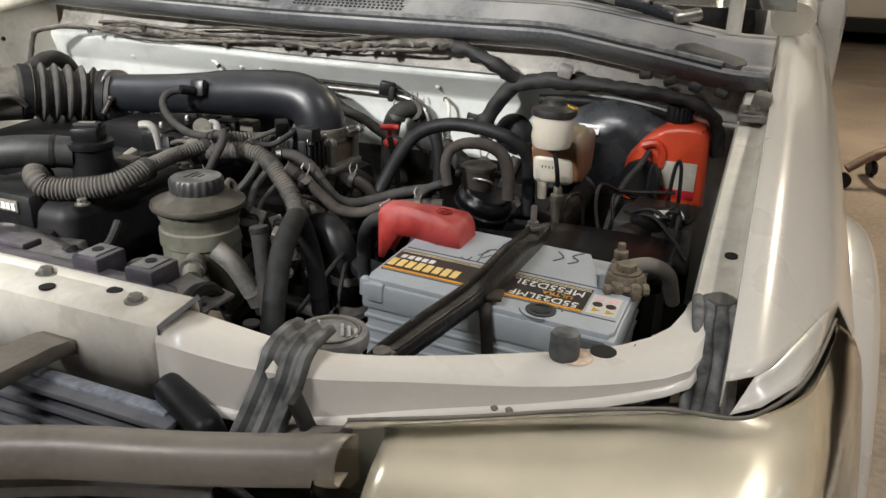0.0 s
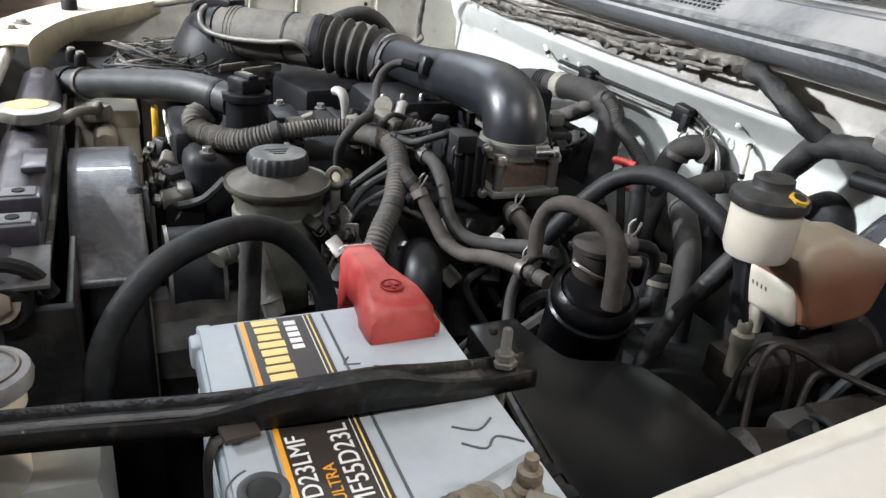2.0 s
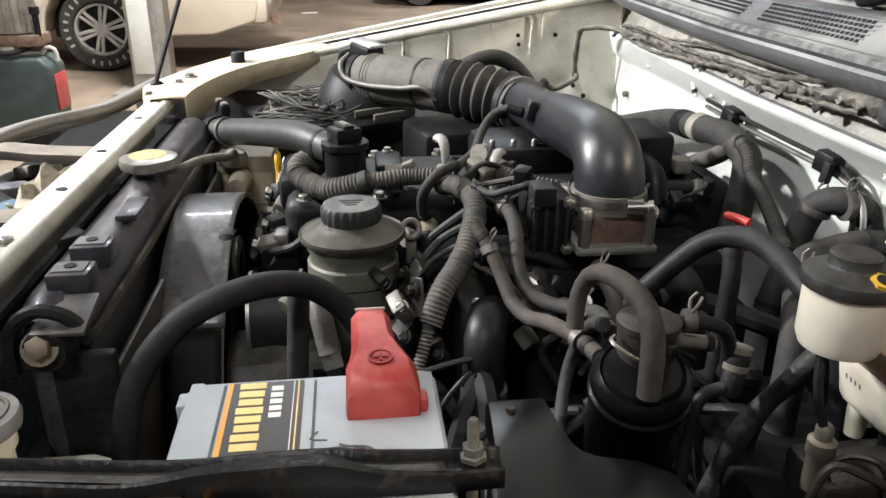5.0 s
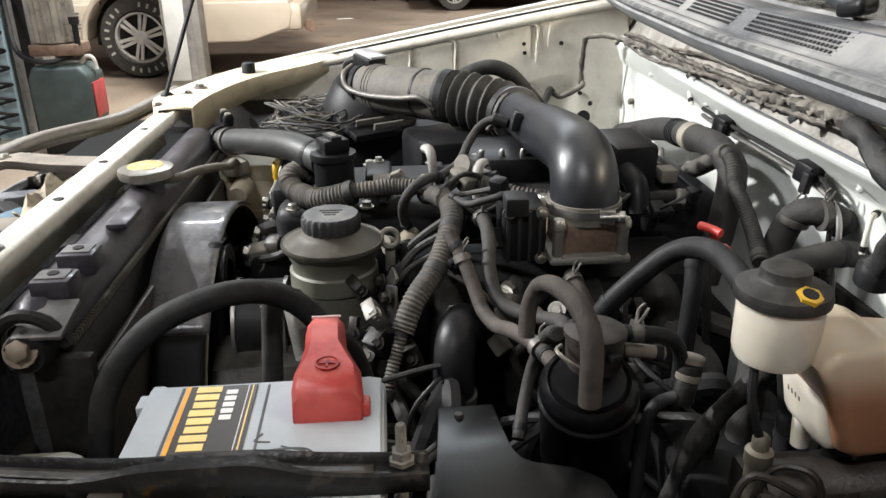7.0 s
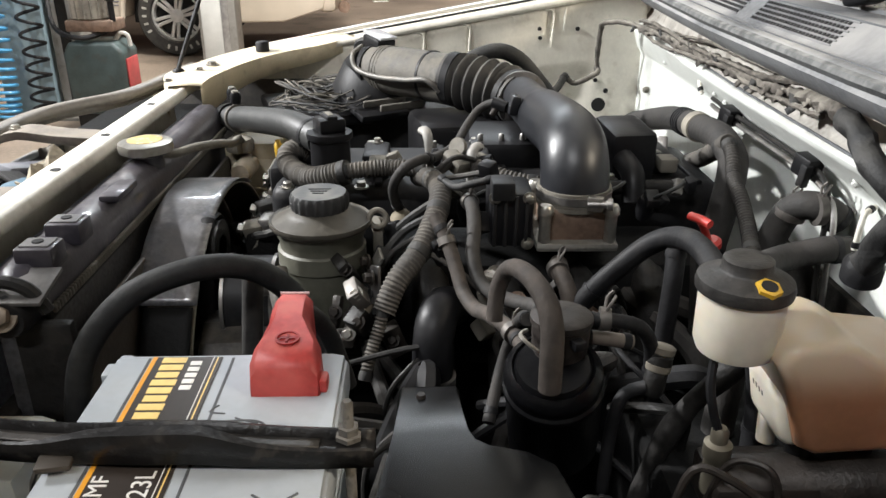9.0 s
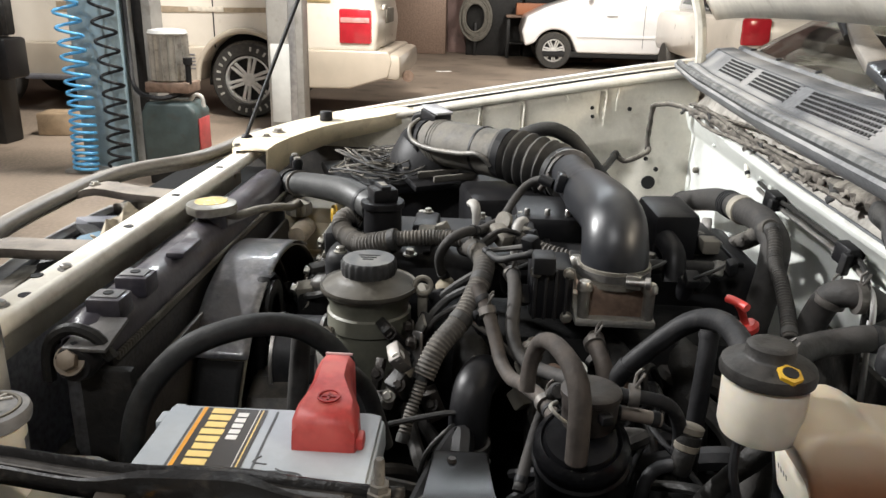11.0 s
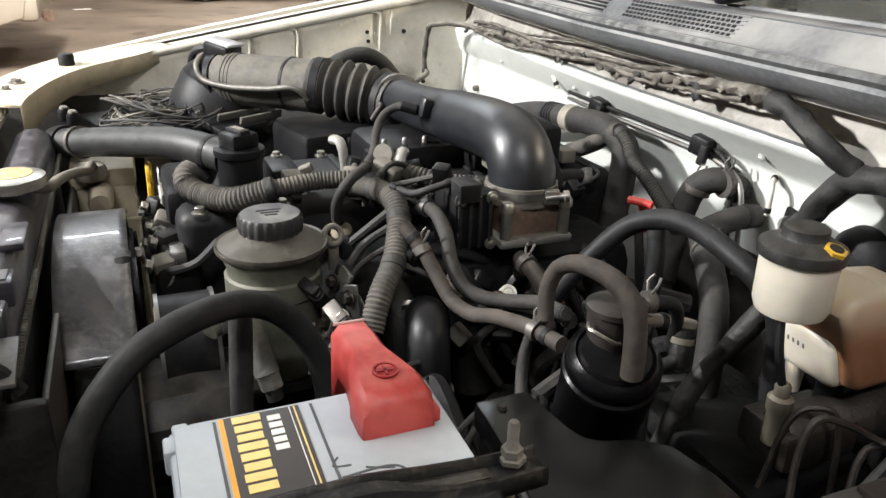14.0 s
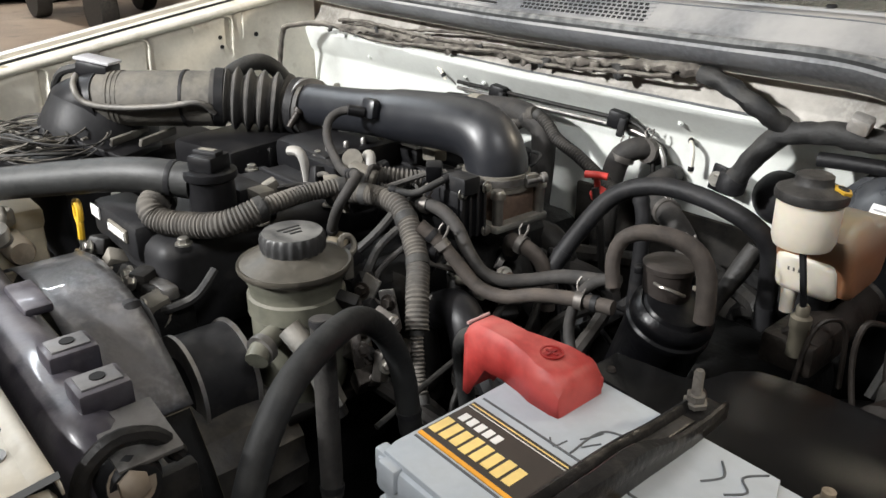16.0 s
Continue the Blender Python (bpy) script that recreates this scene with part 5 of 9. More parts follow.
rcap = part("radiator_cap", turned([(0.026, 1.011), (0.0325, 1.012), (0.0335, 1.018), (0.0325, 1.023), (0.024, 1.0255)], (-0.762, 0.450, 0), segs=40, wave=lambda a, k: 0.003 * (math.cos(2 * a) > 0.75)), ZINC, rad, "steel radiator cap with yellow sticker")
part("cap_sticker", turned([(0.022, 1.0245), (0.021, 1.0262)], (-0.762, 0.450, 0), segs=32), surf("worn_yellow_sticker", (0.50, 0.37, 0.14), 0.5, var=0.2, scale=60, spots=0.6, spot_c=(0.6, 0.56, 0.5)), rcap)
part("overflow_pipe", tube([(-0.762, 0.470, 1.008), (-0.775, 0.482, 1.004), (-0.84, 0.490, 0.994), (-0.90, 0.503, 0.982), (-0.945, 0.512, 0.970), (-0.965, 0.516, 0.972), (-0.974, 0.518, 0.962)], 0.006, 10), GREYDUST, rad, "overflow hose")
shroud = thing("fan_cowl", (-0.72, 0.54, 0.5), "dusty metal fan cowl round the fan", "fan cowl")
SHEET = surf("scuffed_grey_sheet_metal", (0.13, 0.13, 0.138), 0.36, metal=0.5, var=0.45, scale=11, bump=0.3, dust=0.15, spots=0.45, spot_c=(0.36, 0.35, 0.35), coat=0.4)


def cowl(a0, a1, rr, front, rear):
    """A curved sheet round the fan's axis, between a front edge and a rear edge."""
    rows = []
    for a in np.linspace(a0, a1, 40):
        rows.append([(-0.735 + rr * math.cos(radians(a)), front + (rear - front) * u, 0.722 + rr * math.sin(radians(a))) for u in (0, 0.15, 0.5, 0.85, 1)])
    return sheet(rows)


BOARD = surf("oily_brown_board", (0.035, 0.030, 0.026), 0.4, var=0.4, scale=12, bump=0.3, dust=0.2)
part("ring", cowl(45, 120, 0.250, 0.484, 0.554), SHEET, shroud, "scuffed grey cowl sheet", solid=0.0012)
# same cowl sheet further down; its shade is put into the black colour
part("lower_ring", cowl(-60, 44.5, 0.250, 0.498, 0.550), GRIMESHADE, shroud, "lower cowl sheet, coloured black for its shade", solid=0.002)
part("ring_liner", cowl(10, 185, 0.245, 0.500, 0.552), surf("dusty_olive_cowl", (0.11, 0.098, 0.07), 0.6, var=0.25, dust=0.35), shroud, "dusty olive inner face", solid=0.002)
# lighter disc added before the brown board, with lamplight in its colour
part("inner_board", turned([(0.02, 0), (0.15, 0.001), (0.243, 0.006)], (-0.735, 0.492, 0.722), (0, 1, 0), 48), surf("lit_dusty_olive_board", (0.085, 0.076, 0.055), 0.6, var=0.25, dust=0.3), shroud, "added olive disc for the lit board inside the cowl")
part("back_board", block((-0.745, 0.487, 0.735), (0.64, 0.006, 0.40), 0.002), BOARD, shroud, "oily brown cowl board")

res = thing("coolant_reserve_tank", (-1.04, 0.52, 0.70), "tan dusty coolant reserve tank beside the radiator", "fluid reservoir")
part("tank", block((-1.045, 0.527, 0.819), (0.096, 0.080, 0.276), 0.010), TANSKIN, res)
part("tank_head", block((-1.045, 0.526, 0.942), (0.100, 0.086, 0.030), 0.008), TANSKIN, res)
part("tank_stub", turned([(0.015, 0), (0.016, 0.004), (0.016, 0.060), (0.013, 0.066)], (-0.992, 0.522, 0.925), (1, 0, 0.05), 24), surf("dusty_tan_stub", (0.26, 0.22, 0.17), 0.6, var=0.35, scale=30, dust=0.4), res, "grimy brown outlet stub")
part("tank_band", block((-1.045, 0.527, 0.880), (0.099, 0.083, 0.006), 0.002), TANSKIN, res)
part("cap", turned([(0.020, 0.944), (0.021, 0.948), (0.021, 0.958), (0.018, 0.963)], (-0.985, 0.512, 0.004), segs=32, wave=lambda a, k: 0.0008 * math.cos(16 * a)), GREYDUST, res)
fan = thing("cooling_fan", (-0.735, 0.545, 0.722), "black plastic radiator fan", "fan")
part("hub", turned([(0.06, -0.02), (0.065, 0.0), (0.05, 0.03)], (-0.735, 0.545, 0.722), (0, 1, 0)), DEEPBLACK, fan)
for k in range(7):
    a = 2 * math.pi * k / 7
    ca, sa = math.cos(a), math.sin(a)
    rows = []
    for r in (0.06, 0.10, 0.15, 0.185):
        w = 0.035 + 0.12 * r
        rows.append([(-0.735 + r * ca - w * t * sa, 0.520 + 0.016 * t + 0.006 * (1 - t * t), 0.722 + r * sa + w * t * ca) for t in (-1, -0.5, 0, 0.5, 1)])
    part("blade", sheet(rows), DEEPBLACK, fan, solid=0.003)

# ---- washer bottle ----
wash = thing("washer_bottle", (-0.276, 0.449, 0.75), "milky washer bottle with a grey round cap", "bottle")
part("neck", turned([(0.020, 0.86), (0.020, 0.965), (0.0235, 0.970), (0.0235, 0.980)], (-0.276, 0.449, 0)), MILKY, wash)
part("tank", block((-0.30, 0.475, 0.84), (0.09, 0.075, 0.16), 0.02), surf("grey_milky_tank", (0.36, 0.36, 0.32), 0.4, var=0.1, scale=14, bump=0.03, dust=0.3, dust_c=(0.33, 0.31, 0.27), subsurf=0.2), wash)
wcap = part("cap", turned([(0.0255, 0.982), (0.0285, 0.984), (0.0295, 0.990), (0.0280, 0.9945), (0.0235, 0.9955), (0.022, 0.9945)], (-0.276, 0.449, 0), segs=40), surf("grey_worn_cap", (0.15, 0.15, 0.155), 0.45, var=0.3, scale=50, dust=0.6, dust_c=(0.33, 0.32, 0.295), dscale=70, spots=0.3, spot_c=(0.06, 0.06, 0.06)), wash, "grey snap cap with raised symbol")
part("cap_ring", turned([(0.0215, 0.9940), (0.0225, 0.9965), (0.0205, 0.9965), (0.020, 0.9940)], (-0.276, 0.449, 0), segs=40), GREYDUST, wcap)
for k in range(3):
    part("symbol_bar", block((-0.268 + 0.006 * k, 0.452, 0.9958), (0.0025, 0.020 - 0.003 * k, 0.001), 0, (0, 0, 30)), surf("pale_cap_symbol", (0.38, 0.37, 0.35), 0.5, var=0.2, scale=60), wcap)
for k in range(4):
    a = radians(120 + 40 * k)
    part("symbol_jet", block((-0.286 + 0.008 * math.cos(a), 0.447 + 0.008 * math.sin(a), 0.9958), (0.010, 0.0022, 0.001), 0, (0, 0, math.degrees(a))), surf("pale_cap_symbol", (0.38, 0.37, 0.35), 0.5, var=0.2, scale=60), wcap)
part("cap_tab", block((-0.255, 0.428, 0.982), (0.014, 0.012, 0.008), 0.002, (0, 0, 45)), BLACKPL, wcap)

# ---- battery ----
bat = thing("car_battery", (-0.198, 0.655, 0.78), "pale grey car battery with black and orange label", "battery")
part("case", block((-0.199, 0.656, 0.870), (0.228, 0.166, 0.180), 0.005), BATTERY, bat)
for z in (0.945, 0.932, 0.919):
    part("case_rib", block((-0.199, 0.656, z), (0.231, 0.169, 0.004), 0.0015), BATTERY, bat)
lid = part("lid", block((-0.199, 0.656, 0.966), (0.236, 0.172, 0.026), 0.004), BATTERY, bat, "stepped pale grey lid")
part("lid_top", plate([(-0.315, 0.585), (-0.312, 0.574), (-0.088, 0.572), (-0.084, 0.580), (-0.084, 0.655), (-0.118, 0.658), (-0.122, 0.690), (-0.140, 0.739), (-0.314, 0.739), (-0.3155, 0.73)], 0.977, 0.9835, 0.0015), BATTERY, lid)
for y in (0.598, 0.6585):
    part("lid_seam", block((-0.199, y, 0.9836), (0.224, 0.0018, 0.0006), 0), GROOVE, lid)
for pts in ([(-0.236, 0.660, 0.9838), (-0.236, 0.692, 0.9838), (-0.215, 0.705, 0.9838), (-0.215, 0.735, 0.9838)], [(-0.155, 0.700, 0.9838), (-0.147, 0.712, 0.9838), (-0.155, 0.722, 0.9838), (-0.146, 0.736, 0.9838)], [(-0.170, 0.700, 0.9838), (-0.163, 0.714, 0.9838), (-0.171, 0.726, 0.9838)]):
    part("lid_line", tube(pts, 0.0008, 6, 0.003), GROOVE, lid)
for pts in ([(-0.254, 0.6616, 0.9838), (-0.247, 0.657, 0.9838), (-0.245, 0.6675, 0.9838)], [(-0.2405, 0.675, 0.9838), (-0.237, 0.683, 0.9838), (-0.2345, 0.691, 0.9838)], [(-0.235, 0.6695, 0.9838), (-0.232, 0.676, 0.9838), (-0.229, 0.6816, 0.9838)]):
    part("pen_stroke", tube(pts, 0.0006, 6, 0.003), GROOVE, lid)
for x in (-0.313, -0.302):
    part("end_step", block((x, 0.570 + (0.002 if x > -0.31 else 0.008), 0.972), (0.016, 0.010, 0.018), 0.002), BATTERY, lid)
part("handle_socket", block((-0.100, 0.5695, 0.968), (0.022, 0.006, 0.016), 0.001), GROOVE, lid)
part("side_label", block((-0.150, 0.5712, 0.88), (0.085, 0.0016, 0.10), 0.0004), LABELWHT, bat)
part("side_label_print", block((-0.165, 0.5702, 0.885), (0.035, 0.001, 0.07), 0.0003), LABELBLK, bat)
eye = part("charge_eye", turned([(0.0135, 0.9832), (0.0135, 0.9846), (0.0110, 0.9852), (0.0095, 0.9846)], (-0.150, 0.5875, 0), segs=32), surf("eye_dark_grey", (0.045, 0.048, 0.05), 0.4), bat, "round charge indicator")
part("eye_glass", turned([(0.0092, 0.984), (0.0088, 0.9852), (0.004, 0.9854)], (-0.150, 0.5875, 0), segs=24), DARKGLASS, eye)
for a0 in (20, 200):
    part("eye_arc", tube([(-0.150 + 0.0185 * math.cos(radians(a)), 0.5875 + 0.0185 * math.sin(radians(a)), 0.9838) for a in range(a0, a0 + 100, 12)], 0.0006, 5, 0.003), GROOVE, eye)
lab = part("top_label", block((-0.2145, 0.6255, 0.9840), (0.194, 0.050, 0.0008), 0), LABELBLK, bat, "black and orange printed label", smooth=False)
part("label_edge", block((-0.2145, 0.6020, 0.9842), (0.194, 0.0032, 0.0008), 0), LABELORG, lab, smooth=False)
part("label_line", block((-0.2145, 0.6475, 0.9843), (0.192, 0.0010, 0.0008), 0), LABELGLD, lab, smooth=False)
part("label_line", block((-0.2145, 0.6445, 0.9843), (0.192, 0.0006, 0.0008), 0), LABELWHT, lab, smooth=False)
# brand words as plain bars in their colours
for k in range(8):
    part("brand_bar", block((-0.307 + 0.0092 * k, 0.6170, 0.9844), (0.0068, 0.0175 - 0.001 * (k % 3), 0.0008), 0, (0, 0, 0)), LABELGLD, lab, smooth=False)
for k in range(5):
    part("brand_bar_small", block((-0.303 + 0.0074 * k, 0.6335, 0.9844), (0.0052, 0.0080, 0.0008), 0), LABELWHT, lab, smooth=False)
lettering("code_text", "55D23LMF", 0.0150, pose(-0.1545, 0.6110, 0.9846, 0, 0, 180), LABELWHT, lab, 0.95)
lettering("code_text", "MF55D23L", 0.0165, pose(-0.1560, 0.6360, 0.9846, 0, 0, 180), LABELWHT, lab, 0.92)
lettering("code_text", "ULTRA", 0.0095, pose(-0.1450, 0.6235, 0.9846, 0, 0, 180), LABELORG, lab, 1.0)
for y in (0.612, 0.622):
    part("label_ring", turned([(0.0036, 0.9842), (0.0036, 0.9847), (0.0022, 0.9847), (0.0022, 0.9842)], (-0.200, y, 0), segs=16), LABELWHT, lab)
for k, (x, y, mt) in enumerate(((-0.108, 0.611, YELLOW), (-0.108, 0.623, LABELBLK), (-0.108, 0.635, LABELPNK), (-0.096, 0.611, YELLOW), (-0.096, 0.623, LABELBLK), (-0.096, 0.635, LABELPNK))):
    part("warning_sign", turned([(0.0048, 0.9838), (0.0046, 0.9845)], (x, y, 0), segs=3 if mt is YELLOW else 14), mt, bat)
part("sign_field", block((-0.102, 0.623, 0.9838), (0.026, 0.040, 0.0006), 0), surf("pale_sticker", (0.62, 0.60, 0.56), 0.45, var=0.05), bat, smooth=False)
post = part("negative_post", turned([(0.012, 0.976), (0.010, 0.990), (0.009, 0.996)], (-0.104, 0.690, 0)), STEEL, bat)
# terminal clamps and covers
bat.rotation_euler, bat.location = (0, radians(2.0), 0), (-0.2045, 0.655, 0.776)
LEAD = surf("dusty_corroded_lead", (0.15, 0.118, 0.082), 0.7, metal=0.2, var=0.5, scale=70, bump=0.9, bscale=240, dust=0.5, dust_c=(0.34, 0.29, 0.22), dscale=90, spots=0.6, spot_c=(0.05, 0.04, 0.03))
neg = thing("negative_terminal_clamp", (-0.095, 0.676, 0.97), "dusty corroded battery terminal clamp", "clamp")
part("ring", turned([(0.0165, 0.968), (0.0185, 0.971), (0.0185, 0.984), (0.0165, 0.988), (0.010, 0.989)], (-0.094, 0.680, 0), segs=28, wave=lambda a, k: 0.0010 * math.cos(7 * a)), LEAD, neg)
part("clamp_bolt", hexbolt(bmesh.new(), (-0.094, 0.680, 0.988), 0.0095, 0.010), LEAD, neg)
for dx, dy in ((0.012, -0.016), (-0.004, -0.020)):
    part("jaw", block((-0.094 + dx, 0.680 + dy, 0.977), (0.010, 0.014, 0.016), 0.003, (0, 0, 30)), LEAD, neg)
part("cross_bolt", turned([(0.0055, -0.020), (0.0055, -0.015), (0.0032, -0.0145), (0.0032, 0.015), (0.0058, 0.0155), (0.0058, 0.021)], (-0.090, 0.660, 0.979), (1, 0.5, 0), 8), LEAD, neg)
part("cable_lug", block((-0.100, 0.704, 0.978), (0.022, 0.034, 0.006), 0.002, (0, 0, 15)), LEAD, neg)
part("stud", turned([(0.0085, 0.976), (0.0085, 0.984), (0.0055, 0.986), (0.0070, 0.988), (0.0070, 0.995), (0.0040, 0.996), (0.0038, 1.003)], (-0.106, 0.716, 0), segs=12), LEAD, neg)
part("cable", tube([(-0.098, 0.712, 0.980), (-0.080, 0.728, 0.980), (-0.062, 0.742, 0.968), (-0.055, 0.765, 0.93)], 0.008, 10), surf("dusty_cable", (0.12, 0.11, 0.10), 0.7, var=0.3, dust=0.4), neg)
rc = thing("red_terminal_cover", (-0.305, 0.703, 0.98), "dusty red plastic battery terminal cover", "terminal cover")
prof = [(-0.358, 0.684, 0.712, 0.955, 1.009), (-0.352, 0.683, 0.713, 0.955, 1.014), (-0.335, 0.683, 0.714, 0.984, 1.015), (-0.318, 0.684, 0.715, 0.984, 1.014), (-0.300, 0.682, 0.722, 0.982, 1.012), (-0.288, 0.679, 0.727, 0.982, 1.010), (-0.270, 0.679, 0.728, 0.981, 1.008), (-0.264, 0.680, 0.727, 0.981, 1.002), (-0.2625, 0.681, 0.726, 0.981, 0.984)]
bm = bmesh.new()
rings = []
for x, ya, yb, za, zb in prof:
    rings.append([bm.verts.new(p) for p in ((x, ya, za), (x, ya + 0.001, zb - 0.006), (x, ya + 0.006, zb), (x, yb - 0.006, zb), (x, yb - 0.001, zb - 0.006), (x, yb, za))])
for a, b in zip(rings, rings[1:]):
    for i in range(5):
        bm.faces.new((a[i], a[i + 1], b[i + 1], b[i]))
bm.faces.new(rings[0])
bm.faces.new(rings[-1][::-1])
part("cover", bm, RED, rc, solid=0.002)
part("plus_ring", turned([(0.0085, 0), (0.0085, 0.0012), (0.0072, 0.0012), (0.0072, 0)], (-0.290, 0.703, 1.0108), (0.05, 0, 1), 24), surf("dark_red_mark", (0.30, 0.020, 0.018), 0.5), rc)
for s in ((0.010, 0.0018, 0.0012), (0.0018, 0.010, 0.0012)):
    part("plus_bar", block((-0.290, 0.703, 1.0112), s, 0), surf("dark_red_mark", (0.22, 0.015, 0.015), 0.5), rc, smooth=False)
part("side_tab", block((-0.272, 0.729, 0.987), (0.014, 0.006, 0.010), 0.002), RED, rc)
part("worn_edge", tube([(-0.357, 0.687, 1.0125), (-0.357, 0.709, 1.0125)], 0.0012, 6), surf("pale_worn_plastic", (0.6, 0.4, 0.38), 0.5), rc)
part("cable", tube([(-0.350, 0.697, 0.995), (-0.37, 0.70, 0.99), (-0.392, 0.715, 0.96), (-0.40, 0.73, 0.90)], 0.008, 10), TAPE, rc)

# ---- battery hold-down ----
hold = thing("battery_clamp_bar", (-0.212, 0.60, 0.98), "black steel bar clamping the battery down", "clamp bar")
DUSTYROD = surf("dust_caked_rod", (0.13, 0.12, 0.105), 0.65, metal=0.3, var=0.4, scale=90, bump=0.7, dust=0.4, dust_c=(0.26, 0.235, 0.20), spots=0.4, spot_c=(0.05, 0.045, 0.04))
BAR = surf("worn_black_steel", (0.007, 0.0068, 0.007), 0.36, var=0.5, scale=30, bump=0.45, dust=0.06, dust_c=(0.10, 0.09, 0.085), spec=0.3, spots=0.16, spot_c=(0.15, 0.13, 0.11))
cross = [(-1, -0.010), (-1.02, 0.002), (-0.92, 0.0058), (-0.74, 0.0065), (-0.58, 0.0045), (-0.45, 0.001), (0.45, 0.0005), (0.60, 0.0030), (0.76, 0.0048), (0.94, 0.0040), (1.02, 0.000), (1.0, -0.008)]
stations = ((0.430, -0.016, 0.0100, 0.986), (0.452, -0.014, 0.0105, 0.9875), (0.50, -0.005, 0.0115, 0.990), (0.56, 0.004, 0.0115, 0.990), (0.60, 0.008, 0.0115, 0.991), (0.632, 0.011, 0.0130, 0.9935), (0.668, 0.012, 0.0130, 0.9940), (0.700, 0.012, 0.0120, 0.991), (0.735, 0.011, 0.0115, 0.988), (0.768, 0.010, 0.0105, 0.987))


def arch_lift(y):
    """How far the bar's outer flange stands up where it crosses the label."""
    return smooth01(y, 0.565, 0.615) * (1 - smooth01(y, 0.665, 0.715))


bar_rows = []
for u, h in cross:
    outer_side = smooth01(u, 0.2, 0.6)
    bar_rows.append(spline([(-0.212 + xo + w * u - 0.006 * arch_lift(y) * outer_side * (u < 0.9), y, z + h + 0.0085 * arch_lift(y) * outer_side * (h > -0.004)) for y, xo, w, z in stations], 0.01))
part("bar", sheet(bar_rows), BAR, hold, solid=0.002)
part("worn_trough", sheet([spline([(-0.212 + xo + w * u, y, z + 0.0022) for y, xo, w, z in stations[1:-1]], 0.01) for u in (-0.36, -0.1, 0.2, 0.38)]), surf("bare_worn_steel", (0.035, 0.033, 0.031), 0.42, metal=0.4, var=0.6, scale=22, bump=0.5, dust=0.25, dust_c=(0.15, 0.135, 0.12), spots=0.8, spot_c=(0.015, 0.014, 0.014)), hold, "worn grey trough", solid=0.0008)
part("front_bolt", hexbolt(bmesh.new(), (-0.228, 0.440, 0.988), 0.0075, 0.007), DUSTYROD, hold)
part("front_foot", block((-0.228, 0.432, 0.976), (0.026, 0.022, 0.016), 0.003), IRON, hold)
part("hook_rod", turned([(0.0035, 0.80), (0.0035, 1.014), (0.0025, 1.016)], (-0.207, 0.752, 0), segs=10), DUSTYROD, hold, "threaded hook rod")
part("rod_nut", turned([(0.0085, 0.9895), (0.0085, 0.9925), (0.0065, 0.993), (0.0065, 0.998)], (-0.207, 0.752, 0), segs=6), DUSTYROD, hold)
leg = part("front_strap", tube([(-0.200, 0.600, 0.984), (-0.196, 0.575, 0.982), (-0.192, 0.5655, 0.972), (-0.188, 0.564, 0.93), (-0.185, 0.564, 0.85)], 0.0055, 8, flat=0.3), surf("rusty_strap", (0.022, 0.020, 0.018), 0.6, metal=0.4, var=0.3, dust=0.2), hold)
part("strap_clip", block((-0.190, 0.582, 0.9865), (0.014, 0.020, 0.004), 0.001, (0, 0, 10)), surf("rusty_strap_clip", (0.05, 0.042, 0.034), 0.55, metal=0.4, var=0.3), hold)

# ---- black relay box cover beside the battery ----
fb = thing("relay_box", (-0.16, 0.80, 0.85), "flat black plastic relay box lid", "relay box")
L = [(-0.318, 0.781), (-0.318, 0.821), (-0.315, 0.8235), (-0.262, 0.8255), (-0.250, 0.8305), (-0.243, 0.840), (-0.240, 0.866), (-0.225, 0.884), (-0.190, 0.892), (-0.085, 0.892), (-0.068, 0.880), (-0.068, 0.770), (-0.080, 0.759), (-0.150, 0.762), (-0.258, 0.776), (-0.314, 0.7785)]
part("lid", plate(L, 0.934, 0.953, 0.0025), surf("satin_black_lid", (0.004, 0.004, 0.0043), 0.25, var=0.3, scale=8, bump=0.05, spec=0.18, rvar=0.1, dust=0.03, dust_c=(0.04, 0.04, 0.039), spots=0.15, spot_c=(0.03, 0.028, 0.025)), fb)
part("box", plate([(-0.16 + (x + 0.16) * 0.95, 0.805 + (y - 0.805) * 0.95) for x, y in L], 0.80, 0.934), DEEPBLACK, fb)
part("lid_stud", turned([(0.004, 0.953), (0.003, 0.9555)], (-0.303, 0.795, 0), segs=12), MASTER, fb)
part("edge_band", tube([(-0.24, 0.7735, 0.948), (-0.16, 0.7610, 0.948), (-0.09, 0.7570, 0.948)], 0.004, 8), surf("scuffed_dark_band", (0.05, 0.046, 0.042), 0.5, metal=0.3, var=0.6, scale=60, spots=0.6, spot_c=(0.012, 0.011, 0.011)), fb, "scuffed edge band")
for x in (-0.145, -0.125):
    part("clip", block((x, 0.757, 0.945), (0.012, 0.012, 0.018), 0.003), BLACKPL, fb)

# ---- hoses over the engine ----
def hose(name, pts, r, mat, label, seg=14, rib=None, cat="hose", bands=(0.06, 0.94)):
    """A hose or loom with its bands or tape wraps."""
    owner = thing(name, pts[0], label, cat)
    run = spline(pts, 0.006)
    part("sleeve" if rib else "tube", ribbed(pts, r, *rib, seg) if rib else sweep(bmesh.new(), run, r, seg), mat, owner)
    n = len(run) - 1
    for u in bands:
        i = min(n - 1, max(1, int(u * n)))
        h = 0.0045 if rib else 0.003
        prof = [(r * 0.98, -h), (r + 0.0007, -h), (r + 0.0010, 0), (r + 0.0007, h), (r * 0.98, h)]
        part("tape_wrap" if rib else "end_band", turned(prof, run[i], run[i + 1] - run[i - 1], 18), TAPE if rib else BLACKRUB, owner)
    return owner


